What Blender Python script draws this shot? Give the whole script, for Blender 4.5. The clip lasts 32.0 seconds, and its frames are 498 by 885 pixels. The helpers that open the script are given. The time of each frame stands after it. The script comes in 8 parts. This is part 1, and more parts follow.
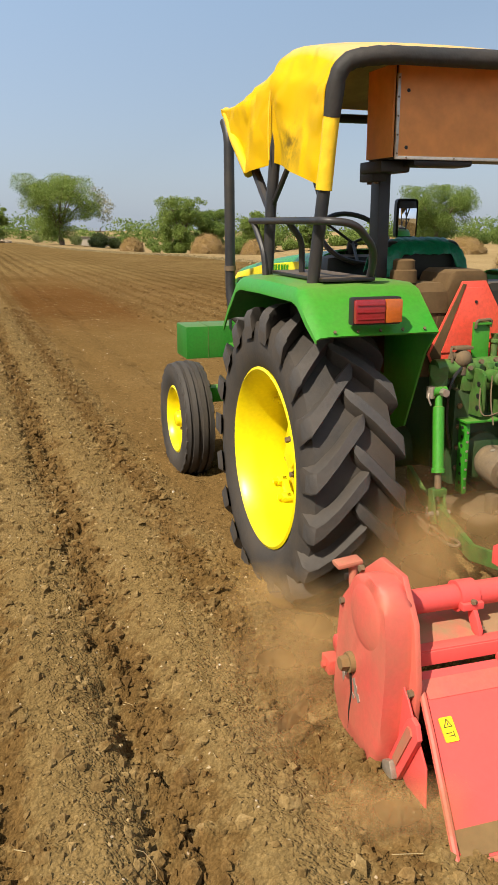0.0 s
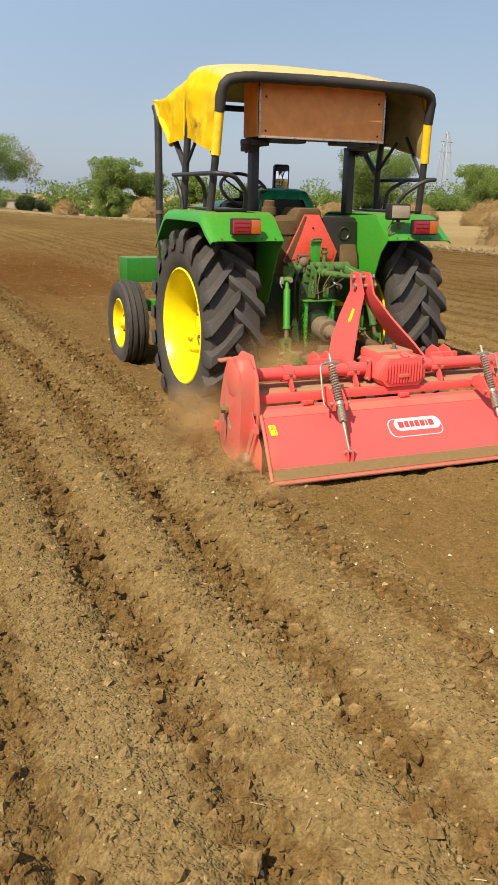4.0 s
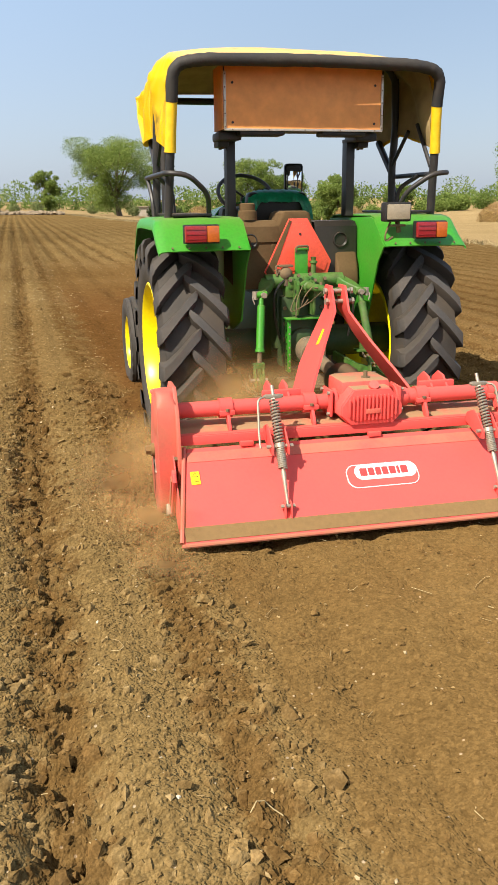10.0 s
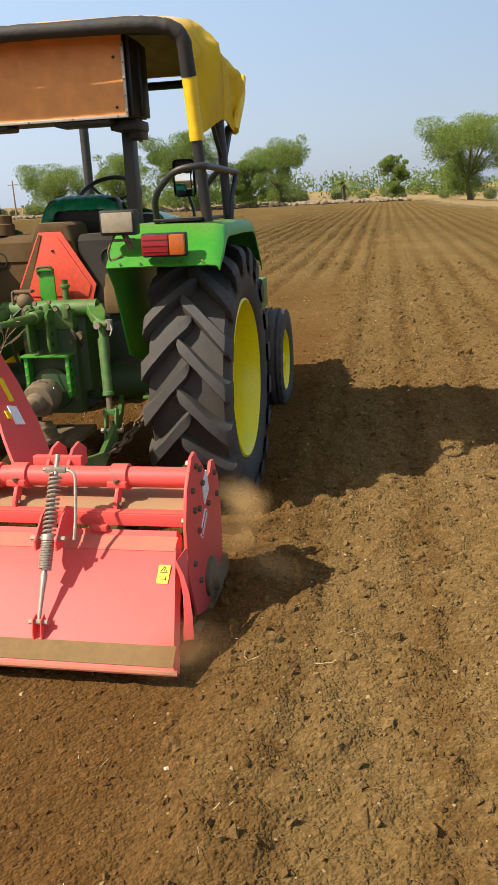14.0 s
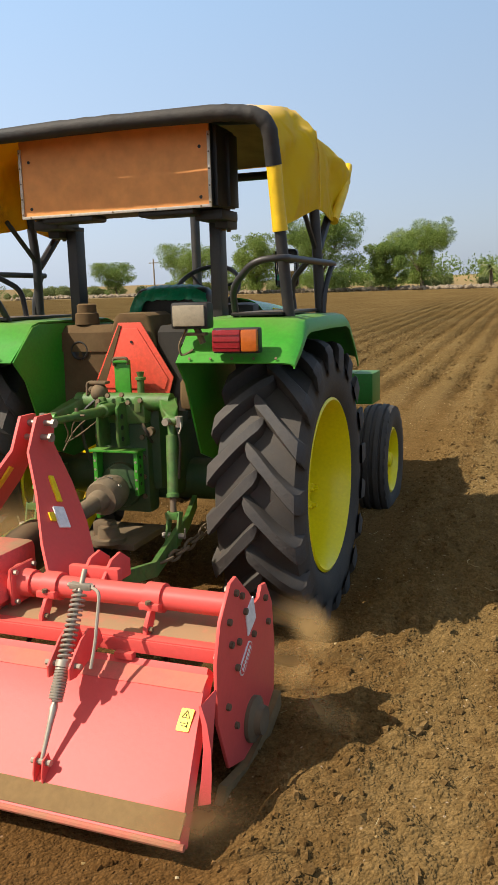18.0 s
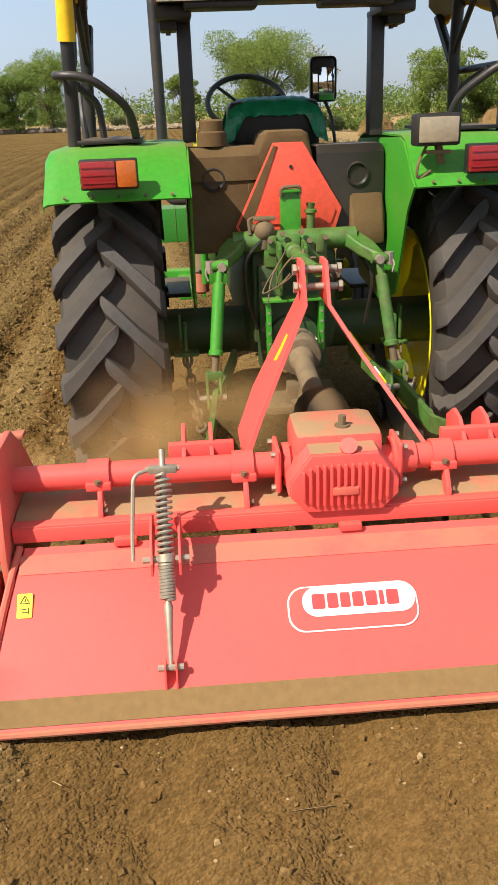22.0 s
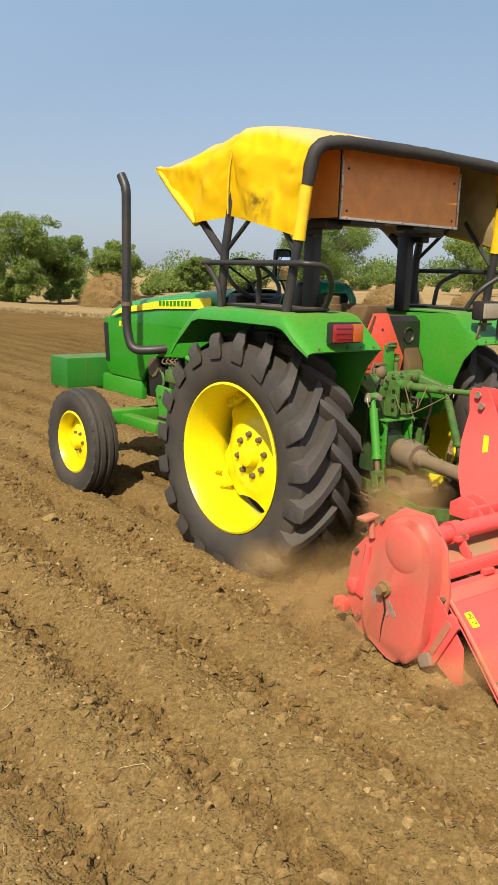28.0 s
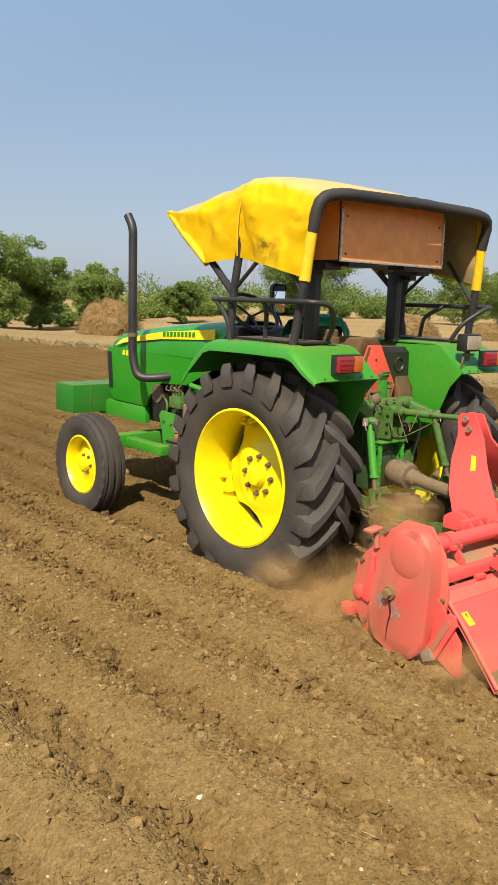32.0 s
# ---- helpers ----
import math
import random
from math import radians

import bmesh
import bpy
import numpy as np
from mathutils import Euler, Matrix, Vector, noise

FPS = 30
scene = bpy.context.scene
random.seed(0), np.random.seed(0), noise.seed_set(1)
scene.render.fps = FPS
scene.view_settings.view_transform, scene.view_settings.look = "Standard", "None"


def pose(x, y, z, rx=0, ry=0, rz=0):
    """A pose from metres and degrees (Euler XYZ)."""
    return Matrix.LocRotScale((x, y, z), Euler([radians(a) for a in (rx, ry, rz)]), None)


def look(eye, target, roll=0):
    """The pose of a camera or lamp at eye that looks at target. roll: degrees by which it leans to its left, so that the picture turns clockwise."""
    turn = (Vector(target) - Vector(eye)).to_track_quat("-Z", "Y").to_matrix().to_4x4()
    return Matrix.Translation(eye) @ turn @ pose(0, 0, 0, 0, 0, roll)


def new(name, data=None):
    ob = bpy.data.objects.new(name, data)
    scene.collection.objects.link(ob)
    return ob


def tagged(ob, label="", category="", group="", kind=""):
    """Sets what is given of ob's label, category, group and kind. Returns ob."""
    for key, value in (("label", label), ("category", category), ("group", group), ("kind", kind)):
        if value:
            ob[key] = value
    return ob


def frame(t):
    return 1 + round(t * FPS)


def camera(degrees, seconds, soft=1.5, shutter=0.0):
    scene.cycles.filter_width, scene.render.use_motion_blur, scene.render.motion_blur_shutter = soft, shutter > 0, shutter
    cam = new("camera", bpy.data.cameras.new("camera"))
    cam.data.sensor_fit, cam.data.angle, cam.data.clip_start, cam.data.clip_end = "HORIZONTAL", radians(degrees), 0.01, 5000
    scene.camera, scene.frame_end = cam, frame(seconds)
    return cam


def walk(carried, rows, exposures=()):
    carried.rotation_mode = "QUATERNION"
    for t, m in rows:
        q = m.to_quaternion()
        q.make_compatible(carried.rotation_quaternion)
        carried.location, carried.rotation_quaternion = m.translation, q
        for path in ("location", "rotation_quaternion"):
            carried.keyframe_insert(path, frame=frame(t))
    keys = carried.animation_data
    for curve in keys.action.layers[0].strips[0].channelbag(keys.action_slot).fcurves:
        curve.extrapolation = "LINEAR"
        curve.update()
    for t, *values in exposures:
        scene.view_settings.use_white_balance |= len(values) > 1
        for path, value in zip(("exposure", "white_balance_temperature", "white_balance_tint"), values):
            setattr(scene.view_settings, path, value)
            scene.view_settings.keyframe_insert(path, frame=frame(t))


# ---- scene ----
cam = camera(33.53, 32.0, soft=1.15, shutter=0.0)


def view(x, y, z, yaw, pitch, roll):
    """Camera pose from its place, yaw to the left of +y, pitch up and roll, in degrees."""
    return pose(x, y, z, 0, 0, yaw) @ pose(0, 0, 0, 90 + pitch) @ pose(0, 0, 0, 0, 0, roll)


walk(cam, [(t, view(*row)) for t, *row in (
    (0.0, -2.078, -3.377, 1.496, -18.96, -14.35, 0.30),
    (0.5, -2.213, -3.204, 1.445, -18.91, -15.88, -0.34),
    (1.0, -2.313, -2.996, 1.409, -18.87, -19.70, -1.49),
    (1.5, -2.384, -2.607, 1.445, -20.10, -13.83, -0.36),
    (2.0, -2.482, -2.312, 1.456, -26.64, -11.28, 1.03),
    (2.5, -2.667, -2.010, 1.458, -26.36, -10.85, 0.22),
    (3.0, -2.747, -1.617, 1.429, -23.64, -12.69, -0.25),
    (3.5, -2.765, -1.224, 1.412, -23.97, -16.64, 0.68),
    (5.5, -2.838, 0.869, 1.417, -24.64, -16.22, 2.11),
    (6.0, -2.811, 1.560, 1.431, -21.08, -14.73, -0.29),
    (6.5, -2.744, 2.097, 1.436, -24.07, -11.11, 0.03),
    (7.0, -2.646, 2.668, 1.402, -22.60, -14.39, 0.12),
    (7.5, -2.523, 3.257, 1.444, -22.01, -14.88, 0.73),
    (8.0, -2.447, 3.773, 1.441, -22.59, -11.62, 0.95),
    (8.5, -2.295, 4.357, 1.449, -18.24, -9.84, -1.21),
    (9.0, -2.137, 5.002, 1.449, -19.57, -14.23, -0.03),
    (9.5, -1.921, 5.651, 1.423, -18.54, -14.23, -0.01),
    (10.0, -1.635, 6.356, 1.416, -15.30, -16.42, -0.65),
    (10.5, -1.154, 6.995, 1.427, -14.49, -18.95, -1.17),
    (11.0, -0.695, 7.719, 1.460, -7.43, -17.01, 0.57),
    (11.5, -0.215, 8.311, 1.472, 1.17, -13.39, -3.10),
    (12.0, 0.207, 8.993, 1.376, 2.55, -21.05, -3.60),
    (12.5, 0.642, 9.737, 1.360, -1.21, -22.47, -2.95),
    (13.0, 0.977, 10.520, 1.363, 1.79, -23.15, -2.95),
    (13.5, 1.286, 11.216, 1.426, 6.70, -18.70, -2.61),
    (15.5, 2.037, 13.837, 1.426, 19.22, -13.63, -4.82),
    (16.0, 2.088, 14.437, 1.435, 25.11, -10.14, -2.92),
    (16.5, 2.029, 15.058, 1.416, 26.51, -12.24, -3.37),
    (17.0, 1.972, 15.642, 1.406, 25.83, -12.81, -4.89),
    (17.5, 1.902, 16.295, 1.455, 23.34, -11.14, -2.93),
    (18.0, 1.728, 16.858, 1.474, 19.40, -11.04, -1.91),
    (18.5, 1.593, 17.502, 1.455, 21.35, -13.79, -3.88),
    (19.0, 1.342, 18.124, 1.423, 17.12, -17.25, -3.56),
    (19.5, 1.029, 18.690, 1.441, 11.08, -16.32, -4.68),
    (20.0, 0.717, 19.238, 1.450, 8.23, -15.01, -6.24),
    (20.5, 0.408, 19.775, 1.480, 4.67, -12.03, -4.11),
    (21.0, 0.113, 20.382, 1.458, 5.34, -16.45, -2.91),
    (21.5, -0.191, 20.932, 1.419, -4.05, -22.91, -2.45),
    (22.0, -0.517, 21.507, 1.423, -5.33, -21.94, -2.12),
    (22.5, -0.837, 22.115, 1.418, -6.71, -19.82, -2.42),
    (23.0, -1.168, 22.704, 1.392, -6.65, -20.84, -2.89),
    (23.5, -1.469, 23.349, 1.422, -10.40, -18.34, -1.76),
    (24.0, -1.760, 23.881, 1.446, -14.93, -15.19, -2.01),
    (24.5, -1.922, 24.480, 1.451, -21.73, -13.50, 0.99),
    (26.5, -3.164, 26.776, 1.478, -38.99, -8.19, -0.32),
    (27.0, -3.256, 27.342, 1.478, -40.05, -8.30, -0.07),
    (27.5, -3.362, 27.893, 1.495, -41.15, -11.31, 0.88),
    (28.0, -3.435, 28.497, 1.502, -38.74, -11.63, 1.69),
    (28.5, -3.549, 29.125, 1.486, -39.19, -9.81, 1.67),
    (29.0, -3.643, 29.723, 1.496, -42.48, -10.07, 1.89),
    (29.5, -3.754, 30.284, 1.519, -45.34, -9.74, 2.64),
    (30.0, -3.829, 30.854, 1.532, -46.65, -9.93, 2.70),
    (30.5, -3.816, 31.437, 1.530, -43.97, -10.39, 2.59),
    (31.0, -3.899, 31.926, 1.529, -43.06, -8.98, 3.54),
    (31.5, -3.975, 32.420, 1.530, -42.39, -10.04, 2.26),
    (32.0, -3.957, 33.013, 1.550, -42.45, -9.89, 2.45),
)], exposures=((0,.35),(8,.38),(10.5,.62),(12,.56),(13.2,.54),(15.5,.34),(19,.34),(20.5,.38),(22,.53),(24,.52),(27,.38),(32,.36)))

# ---- light ----
world = bpy.data.worlds.new("world")
scene.world = world
world.use_nodes = True
wn = world.node_tree.nodes
sky = wn.new("ShaderNodeTexSky")
sky.sky_type, sky.sun_disc = "NISHITA", False
sky.sun_elevation, sky.sun_rotation = radians(46.5), radians(234.5)
sky.air_density, sky.dust_density, sky.ozone_density = 1.0, 1.5, 1.3
wn["Background"].inputs["Strength"].default_value = 0.118
wl = world.node_tree.links
wl.new(sky.outputs[0], wn["Background"].inputs["Color"])

# dry-season haze: paler towards the horizon, brighter towards the sun
SUN_FROM = Vector((-23.1, -16.5, 30)).normalized()
way = wn.new("ShaderNodeTexCoord")
height = wn.new("ShaderNodeSeparateXYZ")
wl.new(way.outputs["Generated"], height.inputs[0])
tint = wn.new("ShaderNodeValToRGB")
tint.color_ramp.elements[0].position, tint.color_ramp.elements[0].color = 0.0, (0.365, 0.42, 0.515, 1)
tint.color_ramp.elements[1].position, tint.color_ramp.elements[1].color = 0.42, (0.205, 0.335, 0.505, 1)
zenith = tint.color_ramp.elements.new(0.9)
zenith.color = (0.098, 0.18, 0.315, 1)
wl.new(height.outputs[2], tint.inputs[0])
toward = wn.new("ShaderNodeVectorMath")
toward.operation = "DOT_PRODUCT"
toward.inputs[1].default_value = SUN_FROM
wl.new(way.outputs["Generated"], toward.inputs[0])
glow = wn.new("ShaderNodeMapRange")
glow.inputs[1].default_value, glow.inputs[2].default_value = -0.45, 1.0
glow.inputs[3].default_value, glow.inputs[4].default_value = 0.92, 2.7
wl.new(toward.outputs["Value"], glow.inputs[0])
# the dusty air round the sun scatters a near-white light
aureole = wn.new("ShaderNodeMapRange")
aureole.interpolation_type = "SMOOTHSTEP"
aureole.inputs[1].default_value, aureole.inputs[2].default_value = 0.2, 0.75
wl.new(toward.outputs["Value"], aureole.inputs[0])
dusty = wn.new("ShaderNodeMix")
dusty.data_type = "RGBA"
dusty.inputs[7].default_value = (0.225, 0.205, 0.175, 1)
wl.new(aureole.outputs[0], dusty.inputs[0])
wl.new(tint.outputs[0], dusty.inputs[6])
haze = wn.new("ShaderNodeBackground")
wl.new(dusty.outputs[2], haze.inputs["Color"])
wl.new(glow.outputs[0], haze.inputs["Strength"])
both = wn.new("ShaderNodeMixShader")
both.inputs[0].default_value = 0.75
wl.new(wn["Background"].outputs[0], both.inputs[1])
wl.new(haze.outputs[0], both.inputs[2])
wl.new(both.outputs[0], wn["World Output"].inputs["Surface"])

sun_data = bpy.data.lights.new("sun", "SUN")
sun_data.energy, sun_data.angle, sun_data.color = 5.0, radians(0.6), (1.0, 0.915, 0.78)
sun = new("sun", sun_data)
sun.matrix_world = look((-23.1, -16.5, 30), (0, 0, 0))


# ---- materials ----
def material(name):
    m = bpy.data.materials.new(name)
    m.use_nodes = True
    return m, m.node_tree.nodes, m.node_tree.links, m.node_tree.nodes["Principled BSDF"]


def ramp(nodes, stops):
    r = nodes.new("ShaderNodeValToRGB")
    e = r.color_ramp.elements
    while len(e) < len(stops):
        e.new(0.5)
    for el, (p, c) in zip(e, stops):
        el.position, el.color = p, (*c, 1)
    return r


def noise_tex(nodes, links, scale, detail=4, rough=0.6, coords="Object"):
    tc = nodes.new("ShaderNodeTexCoord")
    n = nodes.new("ShaderNodeTexNoise")
    n.inputs["Scale"].default_value, n.inputs["Detail"].default_value, n.inputs["Roughness"].default_value = scale, detail, rough
    links.new(tc.outputs[coords], n.inputs["Vector"])
    return n


def mix_colour(nodes, links, fac, a, b):
    x = nodes.new("ShaderNodeMix")
    x.data_type = "RGBA"
    for socket, v in ((x.inputs[0], fac), (x.inputs[6], a), (x.inputs[7], b)):
        if isinstance(v, (tuple, float, int)):
            socket.default_value = (*v, 1) if isinstance(v, tuple) else v
        else:
            links.new(v, socket)
    return x.outputs[2]


DUST = (0.30, 0.20, 0.10)


def coated(name, colour, rough=0.45, metal=0.0, dust=0.25, dust_scale=3.0, spread=0.22, grain=60.0, bump=0.05, up=0.0, tone=0.12):
    """Paint, plastic, rubber or metal with two scales of variation, soil dust in patches and, by up, on faces that look upwards."""
    m, nodes, links, b = material(name)
    big = noise_tex(nodes, links, dust_scale, 5, 0.65)
    fine = noise_tex(nodes, links, grain, 3, 0.6)
    mask = ramp(nodes, [(max(0.0, 0.62 - dust - spread), (0, 0, 0)), (min(1.0, 0.62 - dust + spread + 0.2), (1, 1, 1))])
    links.new(big.outputs["Fac"], mask.inputs[0])
    amount = nodes.new("ShaderNodeMath")
    amount.operation = "MULTIPLY"
    amount.inputs[1].default_value = min(1.0, dust * 2)
    links.new(mask.outputs[0], amount.inputs[0])
    fac = amount.outputs[0]
    if up:
        geo = nodes.new("ShaderNodeNewGeometry")
        sep = nodes.new("ShaderNodeSeparateXYZ")
        links.new(geo.outputs["Normal"], sep.inputs[0])
        rise = nodes.new("ShaderNodeMapRange")
        rise.inputs[1].default_value, rise.inputs[2].default_value, rise.inputs[4].default_value = 0.75, 0.98, up
        links.new(sep.outputs[2], rise.inputs[0])
        both = nodes.new("ShaderNodeMath")
        both.operation = "MAXIMUM"
        links.new(fac, both.inputs[0])
        times = nodes.new("ShaderNodeMath")
        times.operation = "MULTIPLY"
        patch = ramp(nodes, [(0.3, (0.35, 0.35, 0.35)), (0.55, (1, 1, 1))])
        links.new(big.outputs["Fac"], patch.inputs[0])
        links.new(rise.outputs[0], times.inputs[0])
        links.new(patch.outputs[0], times.inputs[1])
        links.new(times.outputs[0], both.inputs[1])
        fac = both.outputs[0]
    shade = ramp(nodes, [(0.3, tuple(c * (1 - tone) for c in colour)), (0.7, tuple(min(1, c * (1 + tone)) for c in colour))])
    links.new(fine.outputs["Fac"], shade.inputs[0])
    links.new(mix_colour(nodes, links, fac, shade.outputs[0], DUST), b.inputs["Base Color"])
    gloss = nodes.new("ShaderNodeMapRange")
    gloss.inputs[3].default_value, gloss.inputs[4].default_value = rough, min(1.0, rough + 0.45)
    links.new(fac, gloss.inputs[0])
    links.new(gloss.outputs[0], b.inputs["Roughness"])
    b.inputs["Metallic"].default_value = metal
    if bump:
        bn = nodes.new("ShaderNodeBump")
        bn.inputs["Strength"].default_value, bn.inputs["Distance"].default_value = bump, 0.01
        links.new(fine.outputs["Fac"], bn.inputs["Height"])
        links.new(bn.outputs[0], b.inputs["Normal"])
    return m


GREEN = coated("green_paint", (0.028, 0.262, 0.014), 0.38, dust=0.10, dust_scale=4, up=0.35)
GREEN_WORN = coated("worn_green_paint", (0.022, 0.135, 0.014), 0.5, dust=0.19, dust_scale=14, grain=22, tone=0.4, up=0.15)
GREEN_DARK = coated("oily_green_casting", (0.012, 0.055, 0.014), 0.55, dust=0.12, dust_scale=7, up=0.5)
GREEN_HOOD = coated("clean_green_paint", (0.024, 0.245, 0.012), 0.25, dust=0.03, dust_scale=3)
GREEN_BOX = coated("dark_green_paint", (0.013, 0.165, 0.014), 0.42, dust=0.08, dust_scale=4, up=0.3)
RED = coated("red_paint", (0.74, 0.088, 0.080), 0.48, dust=0.08, dust_scale=2.5, up=0.2, tone=0.03)
RED.node_tree.nodes["Principled BSDF"].inputs["Specular IOR Level"].default_value = 0.3
RED_DECK = coated("dusty_red_paint", (0.70, 0.085, 0.080), 0.5, dust=0.16, dust_scale=5, up=0.95)
RED_CASE = coated("scuffed_red_paint", (0.72, 0.085, 0.075), 0.45, dust=0.27, dust_scale=4.5, spread=0.16, up=0.3, tone=0.06)
RED_SIGN = coated("fluorescent_red", (0.80, 0.085, 0.05), 0.35, dust=0.08)
YELLOW = coated("yellow_rim_paint", (0.86, 0.70, 0.004), 0.35, dust=0.03, dust_scale=7, bump=0.02, tone=0.05)
YELLOW_STRIPE = coated("yellow_decal", (0.86, 0.68, 0.02), 0.35, dust=0.02)
RUBBER = coated("tyre_rubber", (0.020, 0.022, 0.025), 0.70, dust=0.13, dust_scale=5, spread=0.35, bump=0.15)
LUG_FACE = coated("dusty_tread_rubber", (0.034, 0.037, 0.042), 0.80, dust=0.12, dust_scale=6, spread=0.35, grain=45, bump=0.3)
BLACK = coated("black_frame_paint", (0.016, 0.018, 0.022), 0.45, dust=0.08, dust_scale=6, up=0.15)
BLACK_WRAP = coated("black_wrapped_foam", (0.020, 0.020, 0.021), 0.7, dust=0.08, grain=25, bump=0.4)
TANK = coated("black_plastic_tank", (0.014, 0.013, 0.012), 0.4, dust=0.06, dust_scale=3, up=0.4)
IRON = coated("greasy_iron", (0.06, 0.055, 0.05), 0.6, metal=0.4, dust=0.35, dust_scale=8)
STEEL = coated("bright_steel", (0.40, 0.36, 0.30), 0.45, metal=0.6, dust=0.22, dust_scale=20)
GREY_CASE = coated("grey_shaft_guard", (0.075, 0.068, 0.055), 0.8, dust=0.34, dust_scale=9, up=0.5, tone=0.25, bump=0.2)
WOOD = coated("varnished_ply", (0.86, 0.37, 0.12), 0.5, dust=0.03, dust_scale=2, grain=12, tone=0.10, bump=0.02)
WOOD.node_tree.nodes["Principled BSDF"].inputs["Specular IOR Level"].default_value = 0.25
ALU = coated("aluminium_trim", (0.55, 0.50, 0.44), 0.4, metal=0.7, dust=0.1)
TANK_DUSTY = coated("dust_caked_plastic", (0.075, 0.044, 0.020), 0.9, dust=0.20, dust_scale=4, up=0.5)
TANK_DUSTY.node_tree.nodes["Principled BSDF"].inputs["Specular IOR Level"].default_value = 0.15
CAKED = coated("caked_soil", (0.20, 0.12, 0.045), 0.95, dust=0.06, dust_scale=9, grain=40, bump=0.25, tone=0.10)
RED_WORN = coated("worn_dusty_red", (0.55, 0.085, 0.065), 0.6, dust=0.36, dust_scale=14)
SEAT_GREEN = coated("green_fabric", (0.006, 0.20, 0.082), 0.32, dust=0.02, grain=30, bump=0.8, tone=0.3)
LINING = coated("grey_beige_lining", (0.34, 0.24, 0.10), 0.9, dust=0.12, dust_scale=5, grain=10, bump=0.2, tone=0.2)
LENS_RED = coated("red_lens", (0.26, 0.010, 0.018), 0.2, dust=0.08)
LENS_AMBER = coated("amber_lens", (0.45, 0.10, 0.012), 0.2, dust=0.08)
LAMP_GLASS = coated("ribbed_lamp_glass", (0.32, 0.27, 0.19), 0.25, dust=0.06, grain=60, bump=0.04)
WHITE = coated("white_print", (0.82, 0.80, 0.78), 0.45, dust=0.04)
STICKER = coated("yellow_sticker", (0.88, 0.60, 0.01), 0.4, dust=0.05)
INK = coated("black_print", (0.012, 0.012, 0.012), 0.5, dust=0.04)
RED_INK = coated("red_print", (0.60, 0.05, 0.05), 0.5, dust=0.04)
CHROME, _n, _l, _b = material("mirror_glass")
_b.inputs["Base Color"].default_value, _b.inputs["Metallic"].default_value, _b.inputs["Roughness"].default_value = (0.9, 0.9, 0.9, 1), 1.0, 0.03
YELLOW_WRAP = coated("yellow_wrapped_vinyl", (0.80, 0.50, 0.006), 0.5, dust=0.06, grain=18, bump=0.3)


def canvas_material():
    m, nodes, links, b = material("yellow_canvas")
    stain = noise_tex(nodes, links, 3.0, 5, 0.7)
    weave = noise_tex(nodes, links, 420, 2, 0.5)
    r = ramp(nodes, [(0.0, (0.62, 0.36, 0.012)), (0.38, (0.80, 0.49, 0.003)), (0.62, (0.84, 0.53, 0.003)), (0.72, (0.70, 0.42, 0.012))])
    links.new(stain.outputs["Fac"], r.inputs[0])
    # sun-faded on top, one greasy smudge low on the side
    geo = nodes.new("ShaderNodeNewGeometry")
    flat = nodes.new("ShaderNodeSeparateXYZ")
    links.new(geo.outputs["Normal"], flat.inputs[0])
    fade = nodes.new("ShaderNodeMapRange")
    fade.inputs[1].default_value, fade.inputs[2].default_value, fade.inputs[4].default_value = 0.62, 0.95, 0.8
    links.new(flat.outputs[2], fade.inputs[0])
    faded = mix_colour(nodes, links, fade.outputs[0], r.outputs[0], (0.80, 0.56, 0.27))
    tc = nodes.new("ShaderNodeTexCoord")
    gap = nodes.new("ShaderNodeVectorMath")
    gap.operation = "DISTANCE"
    gap.inputs[1].default_value = (-0.80, -0.18, 1.835)
    links.new(tc.outputs["Object"], gap.inputs[0])
    near = nodes.new("ShaderNodeMapRange")
    near.inputs[1].default_value, near.inputs[2].default_value, near.inputs[3].default_value, near.inputs[4].default_value = 0.02, 0.15, 1.0, 0.0
    links.new(gap.outputs["Value"], near.inputs[0])
    blot = noise_tex(nodes, links, 16, 5, 0.75)
    cut = ramp(nodes, [(0.44, (0, 0, 0)), (0.62, (0.8, 0.8, 0.8))])
    links.new(blot.outputs["Fac"], cut.inputs[0])
    smudge = nodes.new("ShaderNodeMath")
    smudge.operation = "MULTIPLY"
    links.new(near.outputs[0], smudge.inputs[0])
    links.new(cut.outputs[0], smudge.inputs[1])
    links.new(mix_colour(nodes, links, smudge.outputs[0], faded, (0.10, 0.07, 0.02)), b.inputs["Base Color"])
    b.inputs["Roughness"].default_value = 0.6
    b.inputs["Specular IOR Level"].default_value = 0.15
    bn = nodes.new("ShaderNodeBump")
    bn.inputs["Strength"].default_value, bn.inputs["Distance"].default_value = 0.2, 0.002
    links.new(weave.outputs["Fac"], bn.inputs["Height"])
    crease = noise_tex(nodes, links, 6.5, 3, 0.55)
    crease.noise_type = "RIDGED_MULTIFRACTAL"
    crease.inputs["Distortion"].default_value = 0.8
    pleat = nodes.new("ShaderNodeBump")
    pleat.inputs["Strength"].default_value, pleat.inputs["Distance"].default_value = 1.0, 0.030
    links.new(crease.outputs["Fac"], pleat.inputs["Height"])
    links.new(pleat.outputs[0], bn.inputs["Normal"])
    links.new(bn.outputs[0], b.inputs["Normal"])
    t = nodes.new("ShaderNodeBsdfTranslucent")
    t.inputs["Color"].default_value = (0.70, 0.36, 0.01, 1)
    mx = nodes.new("ShaderNodeMixShader")
    mx.inputs[0].default_value = 0.22
    links.new(b.outputs[0], mx.inputs[1])
    links.new(t.outputs[0], mx.inputs[2])
    links.new(mx.outputs[0], nodes["Material Output"].inputs["Surface"])
    return m


CANVAS = canvas_material()


